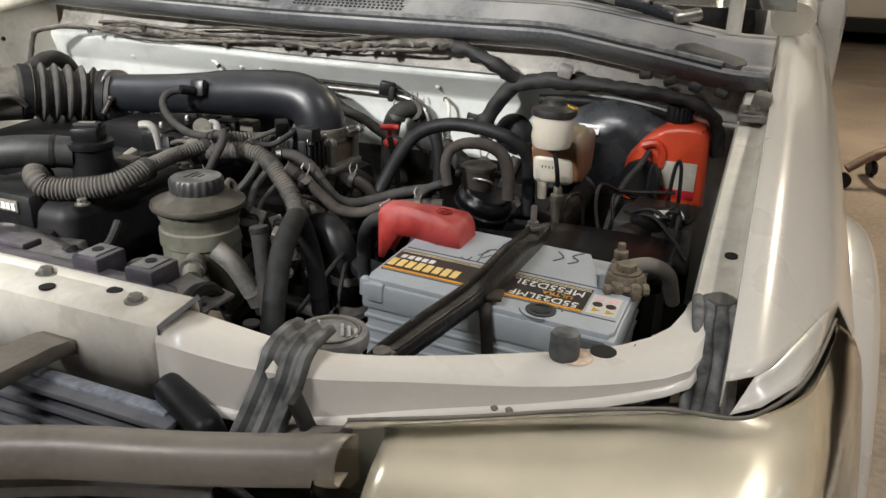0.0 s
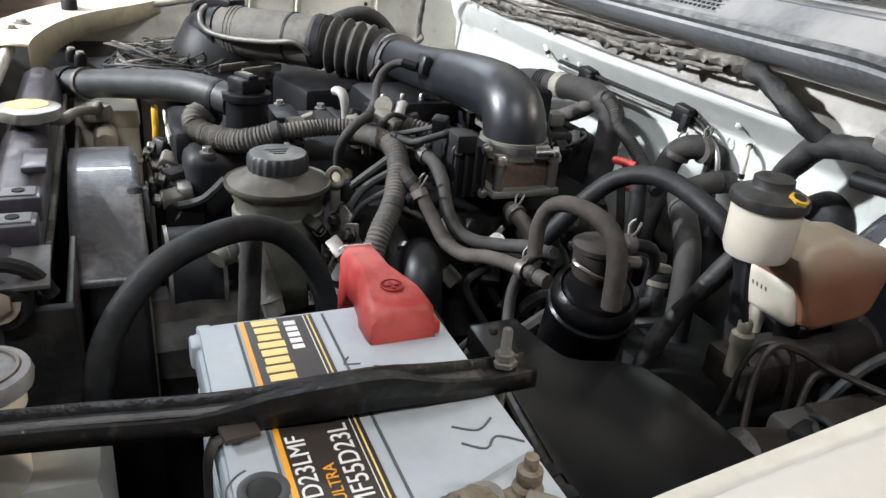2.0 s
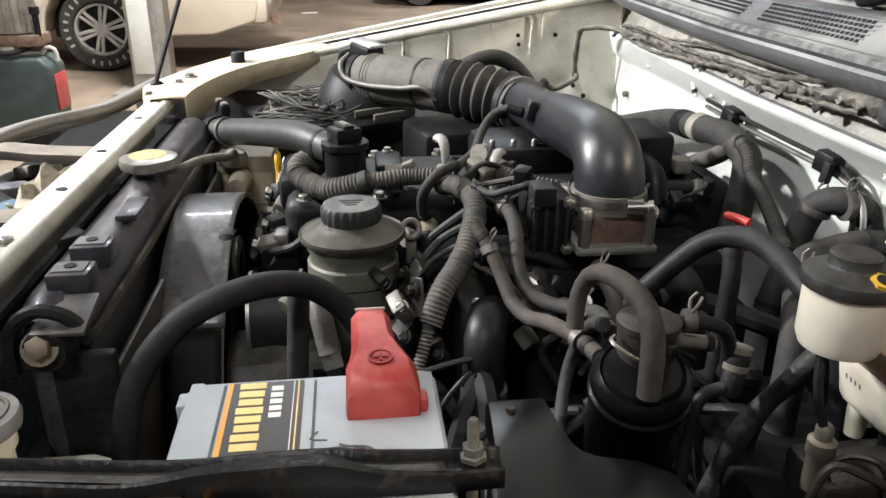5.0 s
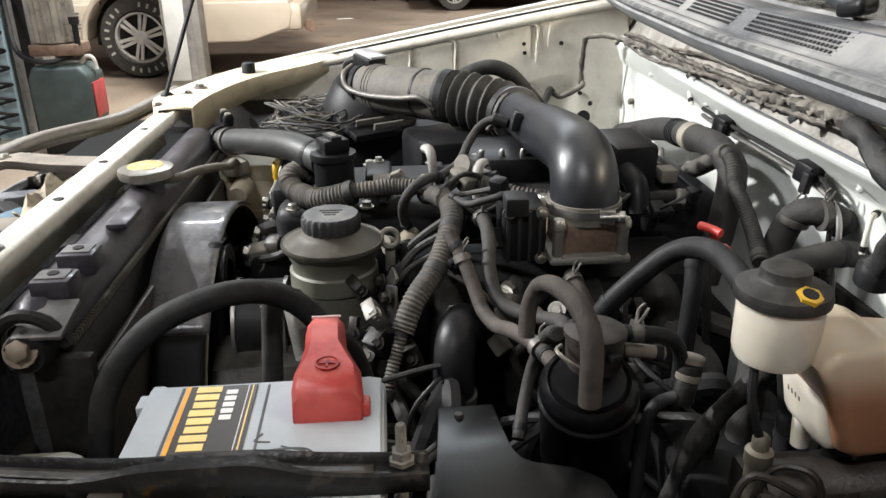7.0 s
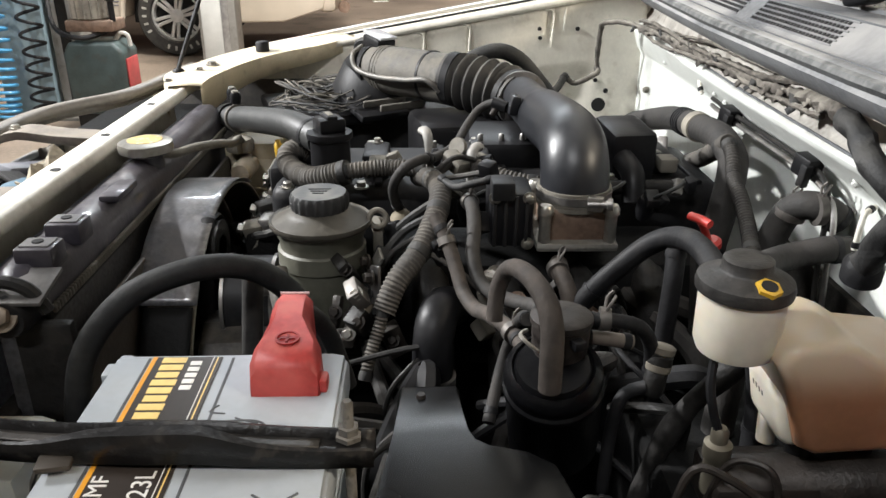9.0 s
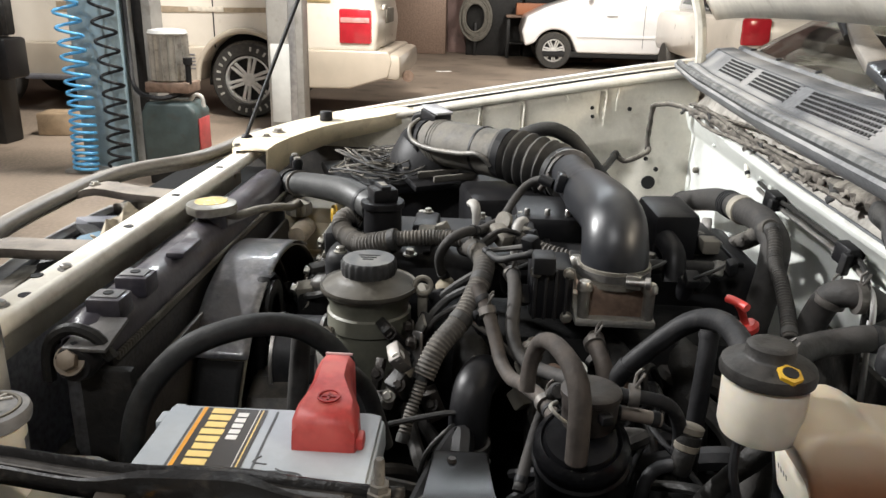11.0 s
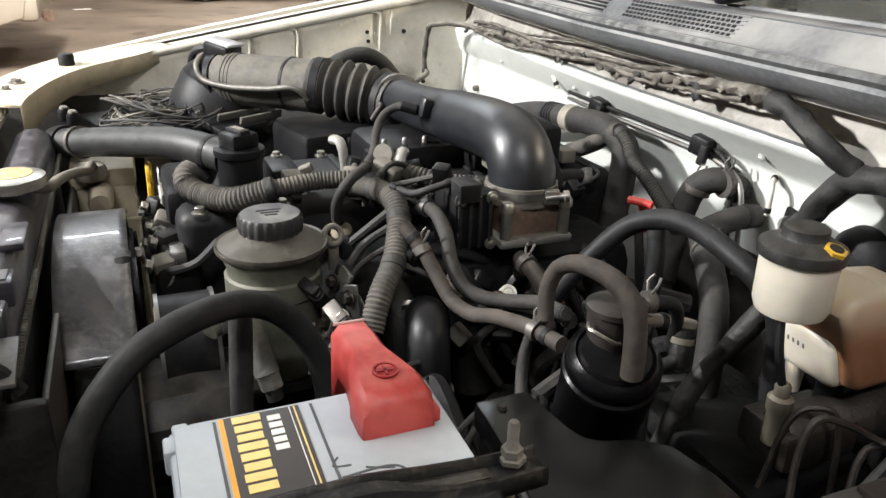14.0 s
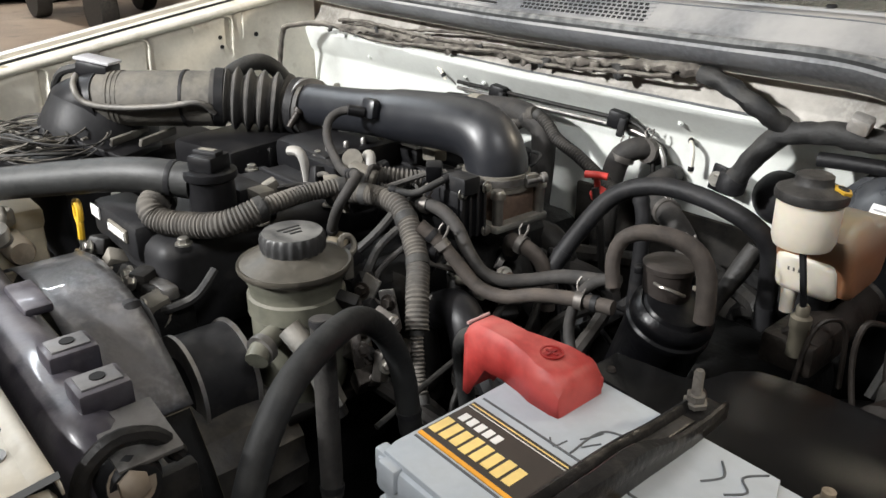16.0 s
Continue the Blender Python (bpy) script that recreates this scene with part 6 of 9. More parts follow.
def clip(at, axis, r, mat=None, parent=None):
    """A spring clip round a hose, with its two ears."""
    at = Vector(at)
    bm = turned([(r + 0.0002, -0.004), (r + 0.002, -0.004), (r + 0.002, 0.004), (r + 0.0002, 0.004)], at, axis, 20)
    for s in (-1, 1):
        sweep(bm, spline([at + Vector((0.002 * s, 0, r)), at + Vector((0.006 * s, 0.002, r + 0.008)), at + Vector((0.004 * s, 0.006, r + 0.014))], 0.004), 0.0013, 6)
    return solo("spring_clip", bm, mat or SPRING, at, "steel spring hose clip", "hose clip", "hose clips")


hose("upper_radiator_hose", [(-1.078, 0.474, 0.978), (-1.03, 0.502, 0.987), (-0.97, 0.540, 1.000), (-0.90, 0.582, 1.014), (-0.84, 0.616, 1.025), (-0.80, 0.640, 1.028), (-0.766, 0.668, 1.024)], 0.0195, surf("dusted_thick_rubber", (0.018, 0.0185, 0.018), 0.5, var=0.3, scale=20, bump=0.2, dust=0.30, dust_c=(0.11, 0.108, 0.10), dscale=50), "thick dusty black upper radiator hose", 22)
rn = thing("radiator_hose_neck", (-1.065, 0.482, 0.985), "black hose neck with clamps and plugs", "hose neck")
part("neck", turned([(0.0205, -0.020), (0.0230, 0.0), (0.0225, 0.012)], (-1.070, 0.479, 0.980), (0.85, 0.5, 0.16), 24), DEEPBLACK, rn)
part("worm_clamp", turned([(0.0206, -0.004), (0.0228, -0.004), (0.0228, 0.004), (0.0206, 0.004)], (-1.028, 0.5035, 0.9875), (0.85, 0.52, 0.18), 24), SPRING, rn)
for dx, dy in ((-0.018, 0.0), (0.012, 0.012)):
    part("plug", turned([(0.008, 0), (0.009, 0.012), (0.006, 0.018)], (-1.052 + dx, 0.486 + dy, 1.010), (0.1, 0.1, 1), 14), DEEPBLACK, rn)
    part("plug_tip", turned([(0.006, 0), (0.005, 0.003)], (-1.050 + dx, 0.487 + dy, 1.027), (0.1, 0.1, 1), 12), GREYDUST, rn)
# arched hose in front of the battery
hose("arched_hose", [(-0.372, 0.498, 0.86), (-0.374, 0.505, 0.905), (-0.378, 0.514, 0.942), (-0.386, 0.535, 0.975), (-0.398, 0.565, 0.998), (-0.416, 0.612, 1.008), (-0.436, 0.650, 0.996), (-0.446, 0.680, 0.965), (-0.448, 0.698, 0.92), (-0.446, 0.704, 0.86)], 0.0108, surf("grey_dusted_rubber", (0.014, 0.0145, 0.0145), 0.55, var=0.35, scale=26, bump=0.3, spec=0.3, dust=0.25, dust_c=(0.095, 0.093, 0.088), dscale=60), "black dusty rubber hose in a high arch", 18)
hose("lower_hose", [(-0.478, 0.638, 0.985), (-0.474, 0.636, 0.955), (-0.468, 0.632, 0.90), (-0.462, 0.628, 0.82)], 0.0100, RUBBER, "dusty rubber hose beside the arch")
vp = thing("valve_pipe", (-0.505, 0.66, 0.87), "silver pipe end with a hex nut", "pipe fitting")
part("pipe", tube([(-0.545, 0.645, 0.945), (-0.525, 0.652, 0.925), (-0.508, 0.660, 0.890)], 0.0115, 12), ALU, vp)
part("nut", turned([(0.011, 0), (0.011, 0.014), (0.008, 0.016)], (-0.508, 0.660, 0.890), (0.3, 0.2, -0.9), 6), ZINC, vp)
part("tip", turned([(0.008, 0), (0.008, 0.012)], (-0.504, 0.663, 0.877), (0.3, 0.2, -0.9), 12), IRON, vp)
# corrugated looms
hose("front_wiring_loom", [(-0.805, 0.650, 0.993), (-0.795, 0.634, 1.003), (-0.782, 0.6225, 1.000), (-0.768, 0.6245, 0.991), (-0.742, 0.638, 0.989), (-0.702, 0.666, 0.994), (-0.688, 0.707, 1.006)], 0.0136, LOOM, "dusty grey corrugated wiring loom", 16, (0.0044, 0.0008), "cable", (0.06, 0.97))
hose("loom_extension", [(-0.690, 0.700, 1.005), (-0.688, 0.73, 1.009), (-0.687, 0.76, 1.011), (-0.672, 0.805, 1.014)], 0.0096, LOOM, "thinner corrugated loom past the oil filler", 14, (0.0044, 0.0008), "cable", (0.05, 0.9))
hose("loom_branch", [(-0.775, 0.630, 0.985), (-0.782, 0.624, 0.962), (-0.788, 0.618, 0.935), (-0.795, 0.612, 0.905)], 0.0070, LOOM, "thin corrugated loom branch", 12, (0.004, 0.0006), "cable")
loom2 = [(-0.690, 0.792, 1.000), (-0.668, 0.800, 1.006), (-0.638, 0.809, 1.010), (-0.606, 0.815, 1.008), (-0.582, 0.812, 0.997), (-0.560, 0.803, 0.982), (-0.540, 0.792, 0.967), (-0.515, 0.770, 0.946), (-0.500, 0.757, 0.920)]
hose("main_wiring_loom", loom2, 0.0116, LOOM, "dusty corrugated loom bending down past the battery", 16, (0.0044, 0.0007), "cable", (0.05, 0.22, 0.5, 0.72))
hose("loom_tail", [(-0.502, 0.758, 0.925), (-0.494, 0.752, 0.905), (-0.482, 0.744, 0.882), (-0.468, 0.738, 0.86)], 0.0062, LOOM, "thin corrugated loom tail", 12, (0.004, 0.0008), "cable")
lc = thing("loom_connector", (-0.545, 0.80, 0.97), "black electrical connector on the loom", "connector")
part("body", block((-0.552, 0.815, 0.968), (0.030, 0.024, 0.026), 0.003, (10, 20, 30)), DEEPBLACK, lc)
part("latch", block((-0.538, 0.812, 0.976), (0.008, 0.014, 0.010), 0.002, (10, 20, 30)), BLACKPL, lc)
eng_bits = thing("engine_stay_brackets", (-0.545, 0.76, 0.92), "small steel brackets bolted near the reservoir", "bracket")
part("ring_eye", sweep(bmesh.new(), spline([Vector((-0.597, 0.747, 0.982)) + 0.0092 * (math.cos(a) * Vector((-0.2, 0.98, 0)) + math.sin(a) * Vector((-0.4, -0.08, 0.91))) for a in (math.pi * i / 6 for i in range(12))], 0.003, True), 0.0032, 8, closed=True), GREYDUST, eng_bits)
part("ring_stem", block((-0.597, 0.747, 0.958), (0.004, 0.011, 0.028), 0.001), GREYDUST, eng_bits)
for k in range(9):
    x, y, z = -0.53 + rnd.uniform(-0.03, 0.03), 0.735 + rnd.uniform(-0.03, 0.045), 0.90 + rnd.uniform(-0.03, 0.05)
    part("stay", block((x, y, z), (0.006 + 0.02 * rnd.random(), 0.010 + 0.012 * rnd.random(), 0.014 + 0.026 * rnd.random()), 0.002, (rnd.uniform(-40, 40), rnd.uniform(-40, 40), rnd.uniform(0, 90))), (SPRING, IRON, MASTER)[k % 3], eng_bits)
    part("stay_bolt", hexbolt(bmesh.new(), (x + 0.008, y, z + 0.004), 0.005, 0.007, (0.8, -0.2, 0.4)), MASTER if k % 3 else ZINC, eng_bits)
# vacuum hoses
hose("vacuum_hose", [(-0.784, 0.899, 1.063), (-0.800, 0.885, 1.062), (-0.803, 0.868, 1.052), (-0.785, 0.852, 1.036), (-0.745, 0.836, 1.022), (-0.700, 0.815, 1.022), (-0.662, 0.802, 1.028)], 0.0055, RUBBER, "thin dusty vacuum hose loop")
hose("breather_hose", [(-0.662, 0.802, 1.030), (-0.640, 0.792, 1.034), (-0.630, 0.776, 1.028), (-0.635, 0.764, 1.008), (-0.648, 0.764, 0.984), (-0.660, 0.772, 0.966)], 0.0058, RUBBER, "thin looped breather hose")
hose("sensor_wire", [(-0.615, 0.815, 1.022), (-0.595, 0.83, 1.018), (-0.585, 0.845, 1.024), (-0.58, 0.87, 1.032)], 0.004, TAPE, "black taped sensor wire", cat="cable")
hose("cross_loom", [(-0.715, 0.835, 1.010), (-0.69, 0.86, 1.010), (-0.665, 0.895, 1.004), (-0.655, 0.93, 1.0)], 0.0095, LOOM, "short corrugated loom under the intake pipe", 14, (0.005, 0.001), "cable")
vb = thing("vacuum_valve", (-0.70, 0.84, 1.0), "small grey vacuum valve between looms", "valve")
part("body", block((-0.690, 0.835, 1.016), (0.034, 0.020, 0.020), 0.005, (0, 20, 35)), GREYDUST, vb)
part("ring", turned([(0.007, -0.003), (0.012, -0.003), (0.012, 0.003), (0.007, 0.003)], (-0.712, 0.838, 1.028), (0.6, -0.6, 0.3), 18), GREYDUST, vb)
vb2 = thing("vacuum_switch", (-0.655, 0.778, 0.955), "dusty brass vacuum switch", "valve")
part("body", turned([(0.010, 0), (0.012, 0.008), (0.012, 0.018), (0.006, 0.022)], (-0.656, 0.775, 0.950), (0.4, -0.3, 0.8), 14), surf("dusty_dark_brass", (0.10, 0.082, 0.05), 0.55, metal=0.4, var=0.3, dust=0.35, dust_c=(0.16, 0.14, 0.11)), vb2)
part("bell", turned([(0.005, 0), (0.010, 0.010), (0.012, 0.016)], (-0.648, 0.756, 0.955), (0.5, -0.8, 0.1), 14), GREYDUST, vb2)
# hoses behind the reservoir
hose("return_hose", [(-0.598, 0.842, 1.000), (-0.588, 0.846, 1.004), (-0.566, 0.848, 1.002), (-0.543, 0.848, 0.990), (-0.524, 0.846, 0.970), (-0.508, 0.852, 0.950), (-0.492, 0.866, 0.942), (-0.470, 0.888, 0.944), (-0.445, 0.902, 0.952), (-0.405, 0.896, 0.965), (-0.372, 0.890, 0.972)], 0.0073, RUBBER, "dusty rubber return hose")
hose("feed_hose", [(-0.556, 0.808, 1.0), (-0.545, 0.815, 0.990), (-0.530, 0.823, 0.975), (-0.514, 0.830, 0.957), (-0.496, 0.836, 0.942), (-0.470, 0.846, 0.938), (-0.440, 0.856, 0.948), (-0.405, 0.872, 0.952), (-0.365, 0.88, 0.955)], 0.0072, TANRUB, "pale brown dusty feed hose")
clip((-0.536, 0.820, 0.980), (0.6, 0.25, -0.7), 0.0074)
hose("bypass_hose", [(-0.556, 0.945, 0.925), (-0.550, 0.938, 0.948), (-0.530, 0.933, 0.952), (-0.510, 0.940, 0.940), (-0.500, 0.945, 0.915), (-0.497, 0.945, 0.88)], 0.0090, TANRUB, "short pale bypass hose")
clip((-0.529, 0.933, 0.952), (0.9, 0.1, -0.2), 0.0092)
hose("coolant_hose", [(-0.545, 0.825, 0.900), (-0.515, 0.818, 0.918), (-0.490, 0.810, 0.918), (-0.477, 0.806, 0.900), (-0.470, 0.805, 0.86), (-0.468, 0.805, 0.78)], 0.0205, DEEPBLACK, "thick black upright hose", 20)
solo("hose_band", turned([(0.0208, -0.005), (0.023, -0.005), (0.023, 0.005), (0.0208, 0.005)], (-0.469, 0.805, 0.862), (0.03, 0.03, 1), 24), STEEL, (-0.469, 0.805, 0.862), "steel band on the upright hose", "hose clip")
hose("black_bent_hose", [(-0.500, 0.952, 0.925), (-0.494, 0.962, 0.945), (-0.486, 0.982, 0.972), (-0.474, 1.004, 1.000), (-0.456, 1.018, 1.016), (-0.426, 1.026, 1.026), (-0.390, 1.028, 1.028), (-0.350, 1.026, 1.024), (-0.318, 1.030, 1.012), (-0.302, 1.040, 0.990), (-0.300, 1.048, 0.95), (-0.300, 1.05, 0.90)], 0.0100, BLACKRUB, "black bent hose behind the canister", 18)
hose("branch_hose", [(-0.440, 1.020, 1.012), (-0.432, 1.018, 0.985), (-0.430, 1.016, 0.94), (-0.432, 1.015, 0.86)], 0.0085, BLACKRUB, "black hose hanging behind the canister")
hose("grey_flat_pipe", [(-0.318, 1.046, 0.985), (-0.325, 1.036, 0.962), (-0.331, 1.026, 0.943), (-0.338, 1.013, 0.920), (-0.348, 1.000, 0.88), (-0.36, 0.99, 0.82), (-0.365, 0.985, 0.74)], lambda v: 0.0092 + 0.0012 * math.sin(70 * v), surf("mottled_grey_pipe", (0.014, 0.013, 0.012), 0.6, var=0.7, scale=90, bump=0.6, dust=0.2, dust_c=(0.08, 0.073, 0.064)), "mottled grey pipe under the brake reservoir", bands=())

# ---- charcoal canister with looped hose ----
can = thing("fuel_canister", (-0.316, 0.893, 0.85), "glossy black round canister with looped hose", "canister")
CANBLACK = surf("glossy_black_canister", (0.003, 0.003, 0.0036), 0.3, var=0.3, spec=0.25, bump=0.25, dust=0.02, dust_c=(0.1, 0.1, 0.1))
part("body", turned([(0.030, -0.10), (0.0365, -0.09), (0.0370, -0.020), (0.0385, -0.018), (0.0385, -0.012), (0.0365, -0.010), (0.0365, -0.006), (0.0375, -0.004), (0.0370, 0.001), (0.0310, 0.007), (0.0295, 0.005), (0.0270, 0.009), (0.012, 0.011)], (-0.312, 0.894, 0.968), (0.34, -0.10, 0.93), segs=44), CANBLACK, can)
part("top", turned([(0.0200, 0.972), (0.0215, 0.985), (0.0220, 1.003), (0.0235, 1.004), (0.0235, 1.0085), (0.0205, 1.0105), (0.008, 1.0105)], (-0.325, 0.900, 0), segs=36), surf("oily_brown_top", (0.020, 0.016, 0.014), 0.5, var=0.4, scale=40, bump=0.3, dust=0.3, dust_c=(0.07, 0.058, 0.05)), can, "oily brown top disc")
part("ring_clip", tube([(-0.322, 0.874, 0.998), (-0.312, 0.868, 1.000), (-0.303, 0.872, 0.998), (-0.299, 0.882, 0.992), (-0.302, 0.890, 0.988)], 0.0016, 6, 0.003), ZINC, can, "bright wire clip")
for a in (20, 200):
    part("lug", block((-0.325 + 0.025 * math.cos(radians(a)), 0.900 + 0.025 * math.sin(radians(a)), 0.997), (0.010, 0.010, 0.008), 0.002, (0, 0, a)), DEEPBLACK, can)
hose("looped_hose", [(-0.348, 0.852, 0.992), (-0.351, 0.853, 1.004), (-0.353, 0.855, 1.018), (-0.349, 0.860, 1.034), (-0.334, 0.867, 1.043), (-0.312, 0.876, 1.043), (-0.294, 0.883, 1.035), (-0.284, 0.886, 1.020), (-0.280, 0.886, 1.000), (-0.279, 0.886, 0.974)], lambda v: 0.0066 + 0.0018 * smooth01(v, 0.03, 0.13), TANRUB, "brown dusty hose looped over the canister", bands=())
hose("thin_hose", [(-0.362, 0.880, 0.985), (-0.385, 0.880, 0.975), (-0.402, 0.876, 0.955), (-0.405, 0.868, 0.925), (-0.392, 0.860, 0.90), (-0.37, 0.852, 0.88)], 0.0055, RUBBER, "thin rubber hose beside the canister")
hose("side_hose", [(-0.333, 0.918, 1.000), (-0.332, 0.940, 1.000), (-0.334, 0.962, 0.993), (-0.342, 0.975, 0.972), (-0.350, 0.980, 0.94)], 0.0058, BLACKRUB, "black hose from the canister")
hose("pale_side_pipe", [(-0.334, 0.916, 0.985), (-0.334, 0.932, 0.984), (-0.335, 0.958, 0.979)], 0.0058, surf("pale_brown_pipe", (0.10, 0.082, 0.07), 0.6, var=0.3, dust=0.3), "pale short pipe with clip")
clip((-0.331, 0.934, 1.002), (0.1, 0.99, 0), 0.0072)
vs = thing("vacuum_switching_valve", (-0.335, 0.978, 0.94), "grimy solenoid valve with pale bands", "valve")
part("body", turned([(0.007, 0), (0.009, 0.004), (0.009, 0.020), (0.007, 0.024), (0.010, 0.026), (0.010, 0.034), (0.006, 0.038)], (-0.336, 0.978, 0.930), (-0.2, 0.2, 1), 18), IRON, vs)
for k in (0.020, 0.034):
    part("band", turned([(0.0088, 0), (0.0100, 0.001), (0.0104, 0.006), (0.0090, 0.007)], (-0.336 - 0.2 * k, 0.978 + 0.2 * k, 0.930 + k), (-0.2, 0.2, 1), 18), surf("pale_grimy_band", (0.14, 0.125, 0.10), 0.5, dust=0.2), vs)
part("lead", tube([(-0.336, 0.974, 0.938), (-0.340, 0.958, 0.928), (-0.338, 0.950, 0.90), (-0.33, 0.945, 0.84)], 0.0055, 10), BLACKRUB, vs)

# ---- brakes and clutch ----
brake = thing("brake_fluid_reservoir", (-0.253, 1.05, 0.94), "milky brake fluid reservoir with brown fluid and black cap", "fluid reservoir")
part("neck", turned([(0.020, 1.018), (0.0245, 1.0195), (0.0270, 1.026), (0.0276, 1.064), (0.026, 1.067)], (-0.258, 1.002, 0), segs=40), MILKY, brake, "milky white filler neck")
bcap = part("cap", turned([(0.0285, 1.0615), (0.0302, 1.0625), (0.0307, 1.0665), (0.0297, 1.0705), (0.0230, 1.0740), (0.0172, 1.0755), (0.0160, 1.0770), (0.0156, 1.0835), (0.0136, 1.0850), (0.007, 1.0845)], (-0.258, 1.002, 0), segs=48), surf("dusty_black_cap", (0.020, 0.019, 0.018), 0.5, var=0.4, scale=90, bump=0.22, bscale=420, dust=0.25, dust_c=(0.12, 0.108, 0.095), dscale=120), brake, "dusty black screw cap")
part("cap_mark", turned([(0.0082, -0.0022), (0.0082, 0.0010), (0.0076, 0.0014)], (-0.2350, 1.0067, 1.0742), (0.30, 0.06, 1), 6), YELLOW, bcap, "yellow six-sided mark")
part("cap_mark_ring", turned([(0.0052, 0), (0.0050, 0.0020), (0.0030, 0.0020)], (-0.2350, 1.0067, 1.0742), (0.30, 0.06, 1), 18), BLACKPL, bcap)
OUT = [(1.017, 1.024), (1.020, 1.035), (1.028, 1.040), (1.056, 1.0415), (1.066, 1.038), (1.080, 1.029), (1.116, 1.025), (1.124, 1.018), (1.124, 0.995), (1.116, 0.968), (1.104, 0.960), (1.052, 0.957), (1.040, 0.963), (1.033, 0.985), (1.024, 1.012)]
m = Matrix(((0, 0, 1, 0), (1, 0, 0, 0), (0, 1, 0, 0), (0, 0, 0, 1)))
bm = plate(OUT, -0.294, -0.222, 0.0, m)
rims = [e for e in bm.edges if abs(e.verts[0].co.x - e.verts[1].co.x) < 1e-6]
bmesh.ops.bevel(bm, geom=rims, offset=0.0080, segments=4, affect="EDGES", profile=0.5)
part("body", bm, FLUID, brake, "body stained by brown fluid")
part("front_chamber", block((-0.262, 1.0445, 0.979), (0.060, 0.030, 0.046), 0.0100, (12, 0, 0), 3), MILKY, brake, "milky front chamber")
for k in range(4):
    part("level_mark", block((-0.276 + 0.005 * k, 1.0290, 0.982), (0.0018, 0.0014, 0.0040), 0, (12, 0, 0)), GREYDUST, brake)
part("spout", turned([(0.0065, 0.930), (0.0075, 0.945), (0.0085, 0.962)], (-0.278, 1.046, 0), segs=20), MILKY, brake, "milky spout")
for y in (1.060, 1.100):
    part("foot", turned([(0.010, 0.925), (0.010, 0.955), (0.013, 0.962)], (-0.255, y, 0), segs=20), BLACKRUB, brake, "black rubber grommet foot")
part("pipe", tube([(-0.252, 0.988, 1.026), (-0.245, 0.985, 1.000), (-0.243, 0.989, 0.980), (-0.243, 0.994, 0.966)], 0.0032, 8), BLACKRUB, brake)
mc = thing("brake_master_cylinder", (-0.25, 1.08, 0.915), "grimy aluminium brake master cylinder", "master cylinder")
part("cylinder", turned([(0.018, -0.09), (0.021, -0.085), (0.021, -0.02), (0.024, -0.015), (0.024, 0.05), (0.030, 0.055), (0.030, 0.065)], (-0.245, 1.09, 0.918), (0, 1, 0), 28), MASTER, mc)
part("outlet_union", turned([(0.008, 0.915), (0.008, 0.942), (0.0095, 0.944), (0.0095, 0.954), (0.006, 0.956), (0.006, 0.964), (0.004, 0.967)], (-0.243, 0.996, 0), segs=18), surf("brass_union", (0.16, 0.145, 0.11), 0.45, metal=0.6, var=0.25, dust=0.3), mc, "brass pipe union")
part("cylinder_flange", block((-0.245, 1.155, 0.918), (0.080, 0.012, 0.060), 0.004), MASTER, mc)
part("body_block", block((-0.250, 1.03, 0.912), (0.052, 0.075, 0.034), 0.006), MASTER, mc)
boo = thing("brake_booster", (-0.225, 1.20, 0.93), "large black brake booster drum with a white sticker", "brake booster")
part("drum", turned([(0.030, -0.062), (0.075, -0.058), (0.100, -0.046), (0.112, -0.028), (0.114, -0.010), (0.120, -0.008), (0.120, -0.002), (0.114, 0.0), (0.112, 0.028)], (-0.205, 1.205, 0.945), (0, 1, 0), 56), BOOSTER, boo)
part("sticker", block((-0.240, 1.1475, 1.016), (0.034, 0.002, 0.016), 0.0005, (-38, 0, -6)), LABELWHT, boo, "white paper sticker")
for k in range(2):
    part("sticker_bar", block((-0.240, 1.1462, 1.0185 - 0.005 * k), (0.026, 0.001, 0.0016), 0, (-38, 0, -6)), surf("grey_print", (0.3, 0.3, 0.3), 0.5), boo)
part("vacuum_hose", tube([(-0.150, 1.150, 0.985), (-0.145, 1.13, 0.995), (-0.150, 1.09, 0.985), (-0.165, 1.04, 0.96), (-0.175, 1.0, 0.90)], 0.0045, 8), TAPE, boo)
clutch = thing("clutch_cylinder", (-0.16, 1.14, 0.94), "black clutch cylinder with round rubber end", "master cylinder")
part("drum", turned([(0.028, -0.02), (0.030, -0.01), (0.030, 0.015), (0.026, 0.022)], (-0.150, 1.125, 0.955), (0.1, -1, 0.1), 30), DEEPBLACK, clutch)
part("pushrod", turned([(0.010, 0), (0.010, 0.05)], (-0.150, 1.14, 0.955), (0, 1, 0), 14), IRON, clutch)

# ---- brake pipes and modulator ----
abs_ = thing("brake_modulator", (-0.115, 0.985, 0.88), "grimy grey brake modulator block with pipes", "brake modulator")
part("block", block((-0.105, 0.985, 0.920), (0.100, 0.095, 0.062), 0.006), surf("grimy_grey_modulator", (0.045, 0.043, 0.039), 0.45, metal=0.3, var=0.4, dust=0.25, dust_c=(0.09, 0.082, 0.072)), abs_)
part("bracket_plate", block((-0.10, 0.992, 0.9555), (0.085, 0.070, 0.005), 0.001, (0, 0, -8)), MASTER, abs_)
part("motor", turned([(0.022, -0.02), (0.026, -0.015), (0.026, 0.03), (0.02, 0.036)], (-0.128, 0.93, 0.925), (-0.2, -1, 0.1), 26), MASTER, abs_)
